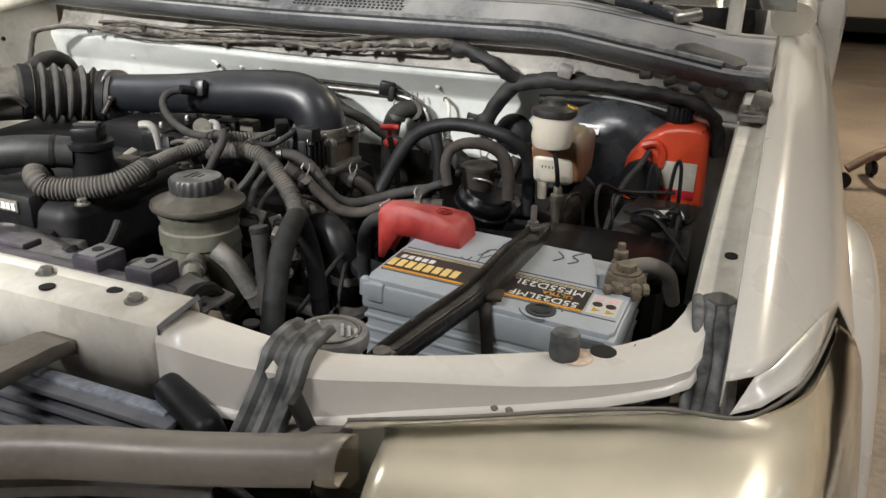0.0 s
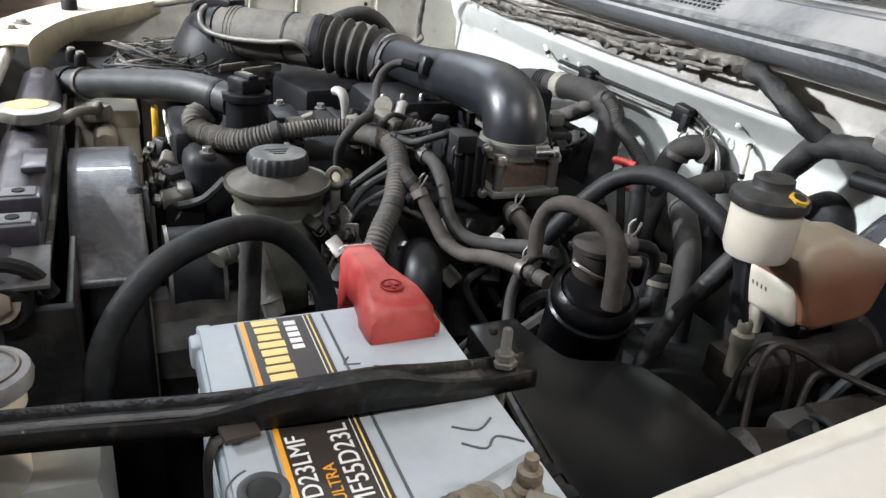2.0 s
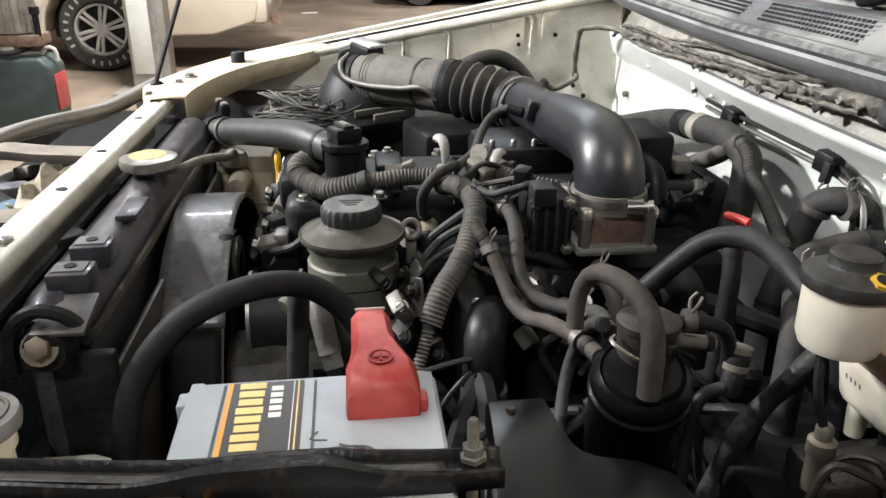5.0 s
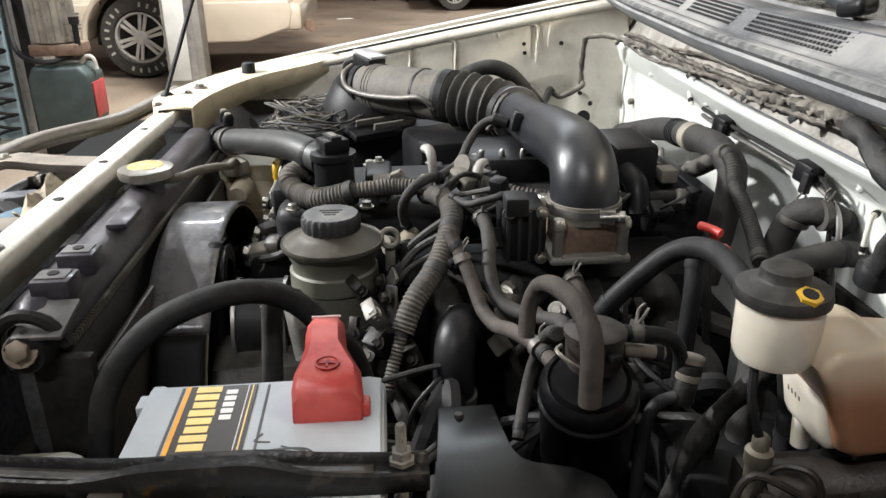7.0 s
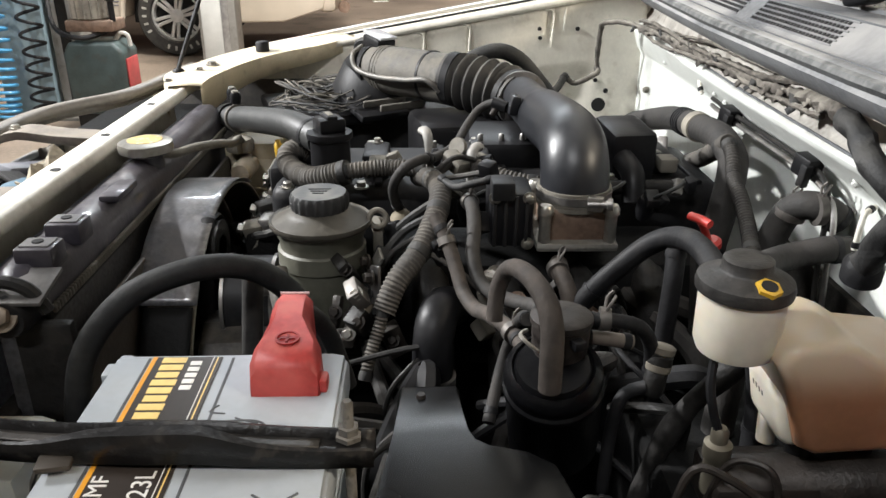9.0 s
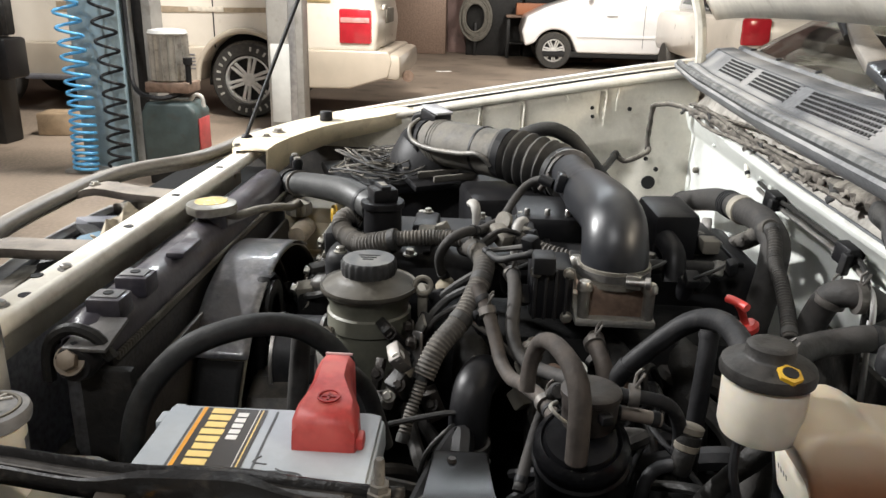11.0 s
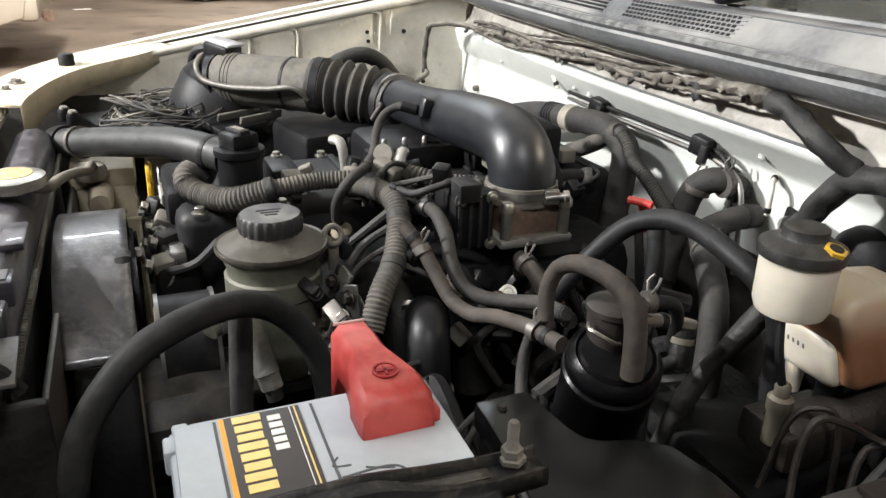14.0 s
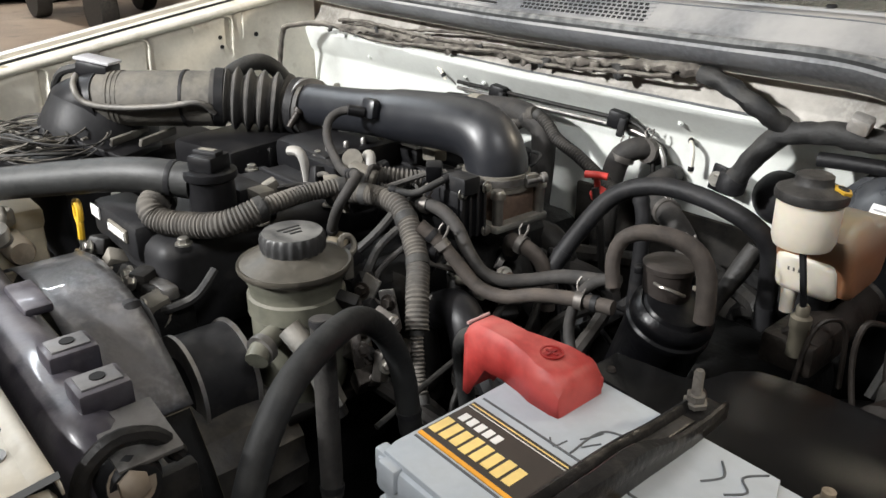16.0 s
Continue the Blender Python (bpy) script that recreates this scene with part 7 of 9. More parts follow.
part("white_plug", block((-0.088, 0.956, 0.958), (0.036, 0.018, 0.014), 0.004, (10, 0, 25)), LABELWHT, abs_, "white connector")
part("black_plug", block((-0.110, 0.945, 0.950), (0.045, 0.024, 0.018), 0.004, (0, 0, 15)), DEEPBLACK, abs_)
for k, pts in enumerate(([(-0.160, 0.93, 0.90), (-0.178, 0.945, 0.955), (-0.179, 0.955, 0.985), (-0.172, 0.972, 0.984), (-0.160, 0.995, 0.972), (-0.13, 1.010, 0.970), (-0.09, 1.02, 0.972)],
                         [(-0.150, 0.965, 0.90), (-0.165, 0.985, 0.955), (-0.160, 1.000, 0.968), (-0.14, 1.02, 0.962)],
                         [(-0.13, 1.03, 0.93), (-0.128, 1.04, 0.985), (-0.124, 1.045, 1.000), (-0.119, 1.040, 0.985), (-0.115, 1.03, 0.93)],
                         [(-0.10, 1.03, 0.93), (-0.098, 1.045, 0.990), (-0.093, 1.050, 1.008), (-0.088, 1.045, 0.990), (-0.085, 1.03, 0.93)],
                         [(-0.236, 0.985, 0.88), (-0.232, 0.997, 0.940), (-0.224, 1.012, 0.953), (-0.214, 1.026, 0.942), (-0.21, 1.03, 0.88)])):
    part("brake_pipe", tube(pts, 0.0026, 8, 0.004), (MASTER, MASTER, BLACKPL, BLACKPL, MASTER)[k], abs_)
for k in range(8):
    a, b = (-0.06 - 0.09 * rnd.random(), 0.93 + 0.05 * rnd.random(), 0.945), (-0.055 - 0.02 * rnd.random(), 0.90 + 0.10 * rnd.random(), 0.90 + 0.05 * rnd.random())
    mid = ((a[0] + b[0]) / 2, (a[1] + b[1]) / 2 - 0.015, 0.962 + 0.018 * rnd.random())
    part("wire", tube([a, mid, b], 0.0022 + 0.0012 * rnd.random(), 6), TAPE, abs_)

# ---- orange oil bottle ----
bot = thing("oil_bottle", (-0.105, 1.17, 0.90), "orange red plastic oil bottle with a black cap", "bottle")
bot.location = bot.location + Vector((0.0, 0.0, 0.020))
OB = [(-0.180, 0.952), (-0.176, 0.968), (-0.150, 1.000), (-0.131, 1.012), (-0.110, 1.017), (-0.080, 1.018), (-0.068, 1.010), (-0.064, 0.992), (-0.062, 0.880), (-0.165, 0.880), (-0.178, 0.895)]
mb = Matrix(((1, 0, 0, 0), (0, 0, 1, 0), (0, 1, 0, 0), (0, 0, 0, 1)))
bm = plate(OB, 1.135, 1.195, 0.0, mb)
bmesh.ops.bevel(bm, geom=list(bm.edges), offset=0.010, segments=3, affect="EDGES", profile=0.5)
part("body", bm, ORANGE, bot)
part("neck", turned([(0.017, 1.005), (0.0165, 1.020)], (-0.112, 1.165, 0), segs=28), ORANGE, bot)
part("cap", turned([(0.0185, 1.018), (0.0185, 1.038), (0.0165, 1.041)], (-0.112, 1.165, 0), segs=40, wave=lambda a, k: 0.0007 * math.cos(20 * a)), DEEPBLACK, bot, "black ribbed cap")
part("label", block((-0.100, 1.1335, 0.940), (0.050, 0.002, 0.050), 0.0005), surf("pale_grimy_label", (0.55, 0.53, 0.45), 0.5, var=0.15), bot, "pale grimy paper label")
part("label_band", block((-0.100, 1.1325, 0.918), (0.050, 0.002, 0.012), 0.0005), surf("red_print_band", (0.5, 0.02, 0.03), 0.4), bot)
# darker orange paints the shade round the moulded grip
part("grip", tube([(-0.155, 1.131, 0.985), (-0.135, 1.131, 0.990), (-0.125, 1.131, 0.975), (-0.128, 1.131, 0.955)], 0.006, 8), surf("shaded_orange_grip", (0.55, 0.05, 0.02), 0.35), bot)

# ---- along the bulkhead ----
har = [(-1.405, 1.150, 0.985), (-1.400, 1.148, 1.020), (-1.378, 1.146, 1.080), (-1.355, 1.148, 1.094), (-1.302, 1.172, 1.102), (-1.235, 1.192, 1.099), (-1.169, 1.195, 1.100), (-1.084, 1.203, 1.097), (-0.96, 1.205, 1.099), (-0.838, 1.200, 1.101), (-0.700, 1.192, 1.106), (-0.599, 1.182, 1.114), (-0.500, 1.168, 1.124), (-0.446, 1.160, 1.117), (-0.412, 1.162, 1.098), (-0.384, 1.166, 1.083)]
bh = thing("bulkhead_wiring_harness", (-0.8, 1.19, 1.09), "dusty taped wiring harness along the bulkhead", "cable")
HARN = surf("dust_caked_harness", (0.070, 0.061, 0.052), 0.85, var=0.5, scale=60, bump=0.9, dust=0.75, dust_c=(0.36, 0.335, 0.285), dscale=38, spots=0.5, spot_c=(0.04, 0.035, 0.03))
sp = spline(har, 0.004)


def ragged(path, r, amp, seg=10, freq=70.0):
    """A taped bundle with an uneven, dust-caked skin."""
    bm = sweep(bmesh.new(), path, r, seg)
    for v in bm.verts:
        q = v.co * freq
        v.co += amp * Vector((noise.noise(q), noise.noise(q + Vector((7, 3, 1))), noise.noise(q + Vector((2, 9, 5)))))
    return bm


part("thin_run", ragged(sp[:int(len(sp) * 0.33)], 0.0052, 0.0018), HARN, bh)
part("main_run", ragged(sp[int(len(sp) * 0.32):], lambda s: 0.0066 + 0.0012 * math.sin(s * 23) + 0.0008 * math.sin(s * 61), 0.0045), HARN, bh)
for c, (r, dz, dy, f, mt) in enumerate(((0.0034, 0.010, -0.004, 9, HARN), (0.0030, -0.006, -0.005, 13, HARN), (0.0026, 0.014, 0.002, 6, HARN))):
    run = [Vector(p) + Vector((0, dy - 0.003, dz + 0.005 * math.sin(f * p.x) + 0.002 * math.sin(2.3 * f * p.x + c))) for p in sp[int(len(sp) * 0.22):int(len(sp) * 0.90):6]]
    part("loose_cable", ragged(spline(run, 0.006), r, 0.002, 7), mt, bh, "thin loose cable along the harness")
for k in range(18):
    p = sp[int(len(sp) * (0.20 + 0.040 * k))]
    up, side_ = rnd.uniform(-0.020, 0.010), rnd.uniform(-0.008, 0.008)
    w = 0.008 + 0.009 * rnd.random()
    tip = p + Vector((side_, -0.010 - 0.006 * rnd.random(), up))
    flap = sheet([[p + Vector((-w, -0.005, 0)), p + Vector((0, -0.009, 0.002)), p + Vector((w, -0.005, 0))], [p.lerp(tip, 0.6) + Vector((-w * 0.8, 0.002, 0.002)), p.lerp(tip, 0.6) + Vector((0, -0.003, 0)), p.lerp(tip, 0.6) + Vector((w * 0.5, 0, -0.002))],
                  [tip + Vector((-w * 0.6, 0, 0.004)), tip, tip + Vector((w * 0.5, 0.002, 0.005))]])
    part("torn_tape", flap, HARN if k % 3 else TAPE, bh, "torn strip of dusty tape", solid=0.0008)
part("taped_branch", ragged(spline([(-0.470, 1.162, 1.122), (-0.443, 1.160, 1.117), (-0.418, 1.156, 1.108), (-0.396, 1.153, 1.099), (-0.378, 1.162, 1.086), (-0.366, 1.172, 1.076)], 0.004), 0.0105, 0.003), TAPE, bh, "black taped branch")
part("left_run", ragged(spline([(-0.420, 1.176, 0.998), (-0.412, 1.176, 1.012), (-0.394, 1.174, 1.040), (-0.372, 1.174, 1.066), (-0.345, 1.172, 1.074), (-0.310, 1.172, 1.079), (-0.250, 1.168, 1.080), (-0.180, 1.162, 1.078), (-0.115, 1.158, 1.072), (-0.075, 1.162, 1.058), (-0.056, 1.172, 1.030), (-0.054, 1.180, 0.99)], 0.006), lambda s: 0.0125 - 0.003 * smooth01(s, 0.15, 0.3), 0.003, 14), TAPE, bh, "thick black taped harness run")
# black tube added to fill the dark band below the harness run
part("lower_run", tube([(-0.330, 1.186, 1.046), (-0.26, 1.188, 1.050), (-0.19, 1.186, 1.050), (-0.13, 1.182, 1.044), (-0.09, 1.185, 1.02)], 0.0085, 12), BLACKRUB, bh, "added black tube for the dark band under the harness")
part("harness_end", turned([(0.012, 0), (0.017, 0.004), (0.017, 0.020), (0.012, 0.026)], (-0.424, 1.180, 0.986), (0.25, -0.1, 1), 20), BLACKRUB, bh)
bp_ = part("fixing_plate", block((-0.448, 1.200, 0.992), (0.024, 0.006, 0.034), 0.002, (0, 10, 0)), DEEPBLACK, bh)
part("plate_nut", hexbolt(bmesh.new(), (-0.450, 1.196, 0.992), 0.0065, 0.010, (0.2, -1, 0.1)), ZINC, bp_)
part("grommet", turned([(0.034, 0), (0.032, 0.012), (0.020, 0.022)], (-0.385, 1.238, 0.975), (0, -1, 0), 24), BLACKRUB, bh)
hc = part("foil_clip", block((-0.285, 1.156, 1.098), (0.022, 0.018, 0.018), 0.004, (20, 15, 10)), surf("crumpled_pale_clip", (0.45, 0.43, 0.40), 0.4, metal=0.4, bump=0.8), bh)
tp = thing("bulkhead_pipes", (-0.75, 1.22, 1.03), "pair of thin dark pipes clipped to the bulkhead", "pipe")
for o in (0, 0.010):
    part("pipe", tube([(-0.955, 1.228, 1.034 - o), (-0.845, 1.218, 1.036 - o), (-0.73, 1.220, 1.034 - o), (-0.615, 1.218, 1.033 - o), (-0.575 + o, 1.216, 1.026 - o), (-0.555 + o * 1.6, 1.212, 1.000), (-0.548 + o * 1.8, 1.210, 0.955), (-0.545 + o * 1.8, 1.212, 0.90)], 0.0032, 8), STEEL if o else IRON, tp)
for x in (-0.845, -0.615):
    c = part("pipe_clip", block((x, 1.214, 1.034), (0.026, 0.022, 0.024), 0.003, (0, 10, 15)), DEEPBLACK, tp)
    part("clip_lip", block((x + 0.012, 1.206, 1.026), (0.010, 0.010, 0.026), 0.002, (0, 10, 15)), BLACKPL, c)
hose("bracket_hook", [(-0.515, 1.236, 1.022), (-0.505, 1.222, 1.020), (-0.498, 1.216, 1.012), (-0.497, 1.214, 0.985)], 0.003, BAYPAINT, "small painted wire hook on the bulkhead", cat="hook")
hose("wire_hook", [(-1.005, 1.236, 1.050), (-1.000, 1.222, 1.053), (-0.985, 1.216, 1.050), (-0.975, 1.218, 1.036)], 0.0032, BAYPAINT, "small painted wire hook on the bulkhead", cat="hook")
solo("bulkhead_stud", turned([(0.006, 0), (0.006, 0.008), (0.004, 0.010)], (-1.329, 1.2385, 0.970), (0, -1, 0), 14), GREYDUST, (-1.329, 1.2385, 0.970), "small grey stud on the bulkhead", "stud")
hose("heater_hose", [(-0.560, 1.232, 0.990), (-0.562, 1.215, 1.002), (-0.572, 1.200, 1.004), (-0.588, 1.190, 0.992), (-0.592, 1.180, 0.965), (-0.588, 1.170, 0.93), (-0.58, 1.15, 0.87)], 0.0155, RUBBER, "dusty heater hose bending down at the bulkhead", 16)
hose("heater_hose", [(-0.530, 1.232, 0.970), (-0.528, 1.205, 0.972), (-0.53, 1.175, 0.965), (-0.515, 1.145, 0.965), (-0.480, 1.115, 0.972), (-0.44, 1.09, 0.968), (-0.405, 1.072, 0.945), (-0.388, 1.062, 0.90), (-0.382, 1.056, 0.84), (-0.38, 1.05, 0.76)], 0.0140, RUBBER, "dusty heater hose with a spring clip", 16)
clip((-0.455, 1.10, 0.971), (0.8, -0.5, 0), 0.0143)
hose("rear_coolant_hose", [(-1.185, 1.174, 0.941), (-1.071, 1.174, 0.974), (-0.973, 1.174, 1.0), (-0.909, 1.174, 1.011), (-0.852, 1.174, 1.017), (-0.8, 1.174, 1.023), (-0.763, 1.174, 1.024), (-0.731, 1.174, 1.017), (-0.715, 1.174, 1.005), (-0.709, 1.17, 0.97), (-0.705, 1.16, 0.915), (-0.703, 1.15, 0.865)], 0.0180, RUBBER, "thick dusty hose behind the engine", 20)
solo("hose_sleeve", turned([(0.0178, -0.011), (0.0200, -0.010), (0.0200, 0.010), (0.0178, 0.011)], (-0.852, 1.174, 1.017), (1, 0, 0.05), 26), surf("pale_dusty_sleeve", (0.24, 0.22, 0.18), 0.7, var=0.2, dust=0.3), (-0.852, 1.174, 1.017), "pale dusty sleeve on the hose", "hose clip")
for k in range(4):
    at = (-0.915 + 0.008 * k, 1.174, 1.01 + 0.0006 * k)
    solo("hose_band", turned([(0.0178, -0.0028), (0.0198, -0.0022), (0.0198, 0.0022), (0.0178, 0.0028)], at, (1, 0, 0.12), 26), BLACKRUB, at, "black rib on the thick hose", "hose clip", "ribs of the hose")
hose("rear_loom", [(-0.724, 1.168, 1.029), (-0.701, 1.166, 1.019), (-0.675, 1.16, 1.002), (-0.634, 1.155, 0.989), (-0.593, 1.15, 0.971), (-0.55, 1.14, 0.956)], 0.0085, surf("dark_corrugated_loom", (0.022, 0.020, 0.018), 0.7, var=0.3, scale=35, bump=0.25, dust=0.4, dust_c=(0.10, 0.09, 0.075)), "dark corrugated loom hanging behind the engine", 14, (0.0044, 0.0007), "cable")
hose("rear_loom", [(-0.951, 1.168, 0.927), (-0.889, 1.168, 0.95), (-0.833, 1.168, 0.974), (-0.784, 1.168, 0.997), (-0.75, 1.168, 1.017), (-0.724, 1.168, 1.029)], 0.0115, LOOM, "corrugated loom behind the engine", 14, (0.0044, 0.0007), "cable")
rb = thing("intake_resonator", (-0.79, 1.03, 0.99), "black plastic box beside the intake pipe", "plastic box")
part("box", block((-0.765, 1.050, 1.002), (0.085, 0.058, 0.084), 0.008, (0, 4, 6)), DEEPBLACK, rb)
part("spout", tube([(-0.72, 1.04, 1.01), (-0.69, 1.045, 1.0), (-0.675, 1.045, 0.97)], 0.014, 12), DEEPBLACK, rb)
for k in range(26):
    x, y = -0.90 + 0.24 * rnd.random(), 1.03 + 0.10 * rnd.random()
    part("fitting", block((x, y, 0.965 + 0.03 * rnd.random()), (0.014, 0.012, 0.02), 0.003, (rnd.uniform(-30, 30), rnd.uniform(-30, 30), rnd.uniform(0, 90))), (ALU, STEEL, BLACKPL, GREYDUST)[k % 4], rb)
hose("wing_harness", [(-1.400, 1.085, 0.985), (-1.388, 1.100, 0.972), (-1.380, 1.125, 0.982), (-1.385, 1.148, 0.995), (-1.405, 1.150, 0.998)], 0.0055, HARN, "dusty harness end on the inner wing", cat="cable")
hose("wing_harness", [(-1.15, 1.00, 0.985), (-1.25, 1.03, 0.975), (-1.34, 1.06, 0.972), (-1.400, 1.085, 0.985)], 0.0075, TAPE, "black taped harness to the inner wing", cat="cable")
# left rail fittings
hb = thing("bonnet_bracket", (-0.006, 0.985, 1.09), "grey metal bracket bolted on the wing rail", "bracket")
part("base", block((-0.010, 0.985, 1.092), (0.036, 0.050, 0.010), 0.003, (4, 0, 0)), STEEL, hb)
part("ear", block((-0.004, 0.992, 1.106), (0.022, 0.030, 0.022), 0.006, (4, 10, 0)), GREYDUST, hb)
part("bolt", hexbolt(bmesh.new(), (-0.012, 0.972, 1.096), 0.007, 0.008), ZINC, hb)
for y in (0.652,):
    solo("rail_hole", turned([(0.0055, 0), (0.0055, 0.0015)], (-0.005, y, lerp(CREST, y) - 0.0215), (0, -0.12, 1), 16), HOLESHADE, (-0.005, y, lerp(CREST, y) - 0.0215), "bolt hole in the wing rail", "hole", "rail holes", "structure")
sc = thing("scuttle_corner_cover", (-0.06, 1.14, 1.11), "dark grey corner cover of the scuttle", "cover")
part("cover", block((-0.075, 1.165, 1.125), (0.10, 0.09, 0.036), 0.012, (0, 12, -20)), surf("dusty_dark_corner_cover", (0.045, 0.043, 0.041), 0.6, var=0.3, scale=16, bump=0.2, dust=0.4, dust_c=(0.15, 0.14, 0.125)), sc)
for k in range(4):
    part("tab", block((-0.16 + 0.035 * k, 1.115 - 0.01 * k, 1.108 - 0.004 * k), (0.018, 0.014, 0.012), 0.004, (rnd.uniform(-20, 20), rnd.uniform(-20, 20), -15)), TAPE, sc)
# rags and bits between the grille and the cross member
rag = thing("cleaning_rag", (-0.80, 0.32, 0.96), "crumpled oily beige rag behind the grille", "rag")
rows = []
for i in range(18):
    rows.append([(-0.85 + 0.10 * i / 17 + 0.010 * noise.noise(Vector((i * 0.4, j * 0.35, 2))), 0.285 + 0.07 * j / 13, 0.968 + 0.026 * noise.noise(Vector((i * 0.25, j * 0.3, 5))) + 0.030 * math.sin(math.pi * j / 13) * math.sin(math.pi * i / 17)) for j in range(14)])
part("cloth", sheet(rows), RAG, rag, solid=0.003)
for k in range(16):
    x, y = -0.55 - 0.6 * rnd.random(), 0.23 + 0.11 * rnd.random()
    c = (x, y, 0.93 + 0.025 * rnd.random())
    solo("front_bracket", block(c, (0.05 + 0.09 * rnd.random(), 0.012 + 0.02 * rnd.random(), 0.008 + 0.016 * rnd.random()), 0.003, (rnd.uniform(-15, 15), rnd.uniform(-15, 15), rnd.uniform(-60, 60))), (GRILLEGREY, IRON, IRON, GREYDUST)[k % 4], c, "dusty bracket behind the grille", "bracket", "front brackets")
solo("blue_cloth", block((-0.77, 0.275, 0.955), (0.05, 0.04, 0.02), 0.008, (10, 5, 30)), surf("pale_blue_cloth", (0.06, 0.11, 0.15), 0.8, var=0.2, bump=0.5), (-0.77, 0.275, 0.945), "small pale blue cloth behind the grille", "cloth")
# depths of the bay: pipes and wires in shadow
deep = thing("lower_pipework", (-0.40, 0.85, 0.75), "dark pipes and wires low in the bay", "pipework")
for k in range(26):
    x, y = -0.52 + 0.34 * rnd.random(), 0.74 + 0.42 * rnd.random()
    z = 0.76 + 0.10 * rnd.random()
    pts = [(x, y, z - 0.12), (x + rnd.uniform(-0.03, 0.03), y + rnd.uniform(-0.03, 0.03), z), (x + rnd.uniform(-0.07, 0.07), y + rnd.uniform(-0.07, 0.07), z + 0.05), (x + rnd.uniform(-0.1, 0.1), y + rnd.uniform(-0.1, 0.1), z + 0.02)]
    part("pipe", tube(pts, rnd.choice((0.003, 0.005, 0.008, 0.012)), 8), rnd.choice((IRON, BLACKRUB, RUBBER, DEEPBLACK)), deep)
part("strut_tower", turned([(0.10, 0.5), (0.10, 0.80), (0.07, 0.85), (0.03, 0.86)], (-0.16, 1.02, 0), segs=30), GRIMESHADE, deep)
part("steering_column", tube([(-0.30, 1.22, 0.85), (-0.36, 1.0, 0.74), (-0.42, 0.7, 0.6)], 0.018, 12), GRIMESHADE, deep)
part("battery_tray", block((-0.20, 0.655, 0.765), (0.27, 0.21, 0.03), 0.006), GRIMESHADE, deep)
part("tray_pillar", block((-0.20, 0.68, 0.63), (0.2, 0.15, 0.26), 0.01), GRIMESHADE, deep)
part("left_shelf", block((-0.14, 0.87, 0.70), (0.19, 0.30, 0.24), 0.01), GRIMESHADE, deep)

# black panel and block added to darken the space behind the canister
part("pipe_shield", block((-0.215, 1.135, 0.79), (0.30, 0.010, 0.26), 0.003), GRIMESHADE, deep)
part("lower_shield", block((-0.36, 1.06, 0.72), (0.24, 0.14, 0.28), 0.02), GRIMESHADE, deep)

# ---- small fittings over the engine ----
rng = random.Random(21)
rail_ = thing("fuel_rail", (-0.69, 0.92, 0.975), "dusty fuel rail with injectors and wires", "fuel rail")
part("tube", tube([(-0.682, 0.815, 0.984), (-0.684, 0.90, 0.984), (-0.688, 1.05, 0.986), (-0.690, 1.10, 0.984)], 0.0085, 12), IRON, rail_)
for y in (0.845, 0.915, 0.985, 1.055):
    inj = part("injector", turned([(0.008, 0), (0.010, 0.010), (0.010, 0.026), (0.007, 0.030)], (-0.666, y, 0.955), (0.35, 0, 1), 16), DEEPBLACK, rail_)
    part("injector_plug", block((-0.650, y + 0.004, 0.984), (0.020, 0.016, 0.013), 0.002, (0, 25, 0)), BLACKPL, inj)
    part("wire", tube([(-0.645, y + 0.004, 0.986), (-0.632, y + 0.010, 0.996), (-0.640, y + 0.03, 1.002), (-0.668, y + 0.045, 0.998)], 0.0022, 6), TAPE, inj)
for y in (0.88, 1.02):
    part("rail_bolt", hexbolt(bmesh.new(), (-0.700, y, 0.990), 0.0065, 0.008), ZINC, rail_)
    part("rail_foot", block((-0.698, y, 0.984), (0.026, 0.018, 0.010), 0.003), ALU, rail_)
wb = thing("engine_wires", (-0.66, 0.82, 0.99), "thin taped engine wires with small plugs", "cable")
ends = [((-0.655, 0.810, 1.012), (-0.705, 0.842, 1.018), (-0.742, 0.866, 1.002)), ((-0.650, 0.806, 1.014), (-0.672, 0.835, 1.028), (-0.700, 0.872, 1.010)),
        ((-0.640, 0.812, 1.012), (-0.628, 0.842, 1.020), (-0.600, 0.866, 1.034)), ((-0.634, 0.812, 1.010), (-0.612, 0.838, 1.000), (-0.575, 0.858, 0.985)),
        ((-0.700, 0.780, 1.012), (-0.735, 0.775, 1.004), (-0.765, 0.760, 0.996)), ((-0.690, 0.792, 1.014), (-0.722, 0.806, 1.014), (-0.752, 0.812, 1.004)),
        ((-0.585, 0.808, 0.990), (-0.585, 0.776, 0.972), (-0.578, 0.752, 0.945)), ((-0.565, 0.800, 0.978), (-0.570, 0.765, 0.955), (-0.556, 0.742, 0.925)),
        ((-0.545, 0.795, 0.968), (-0.530, 0.830, 0.952), (-0.520, 0.862, 0.925)), ((-0.600, 0.815, 1.004), (-0.598, 0.786, 0.985), (-0.614, 0.764, 0.960))]
for k, (a, m_, b) in enumerate(ends):
    w = part("wire", tube([a, m_, b], 0.0032 if k % 3 else 0.0048, 8), (TAPE, RUBBER, LOOM)[k % 3], wb)
    part("plug", block(b, (0.018, 0.015, 0.022), 0.003, (rng.uniform(-30, 30), rng.uniform(-30, 30), rng.uniform(0, 90))), (GREYDUST, BLACKPL, DEEPBLACK, BLACKPL)[k % 4], w)
plates = thing("steel_stay_plates", (-0.58, 0.745, 0.90), "bolted steel stay plates beside the reservoir", "bracket")
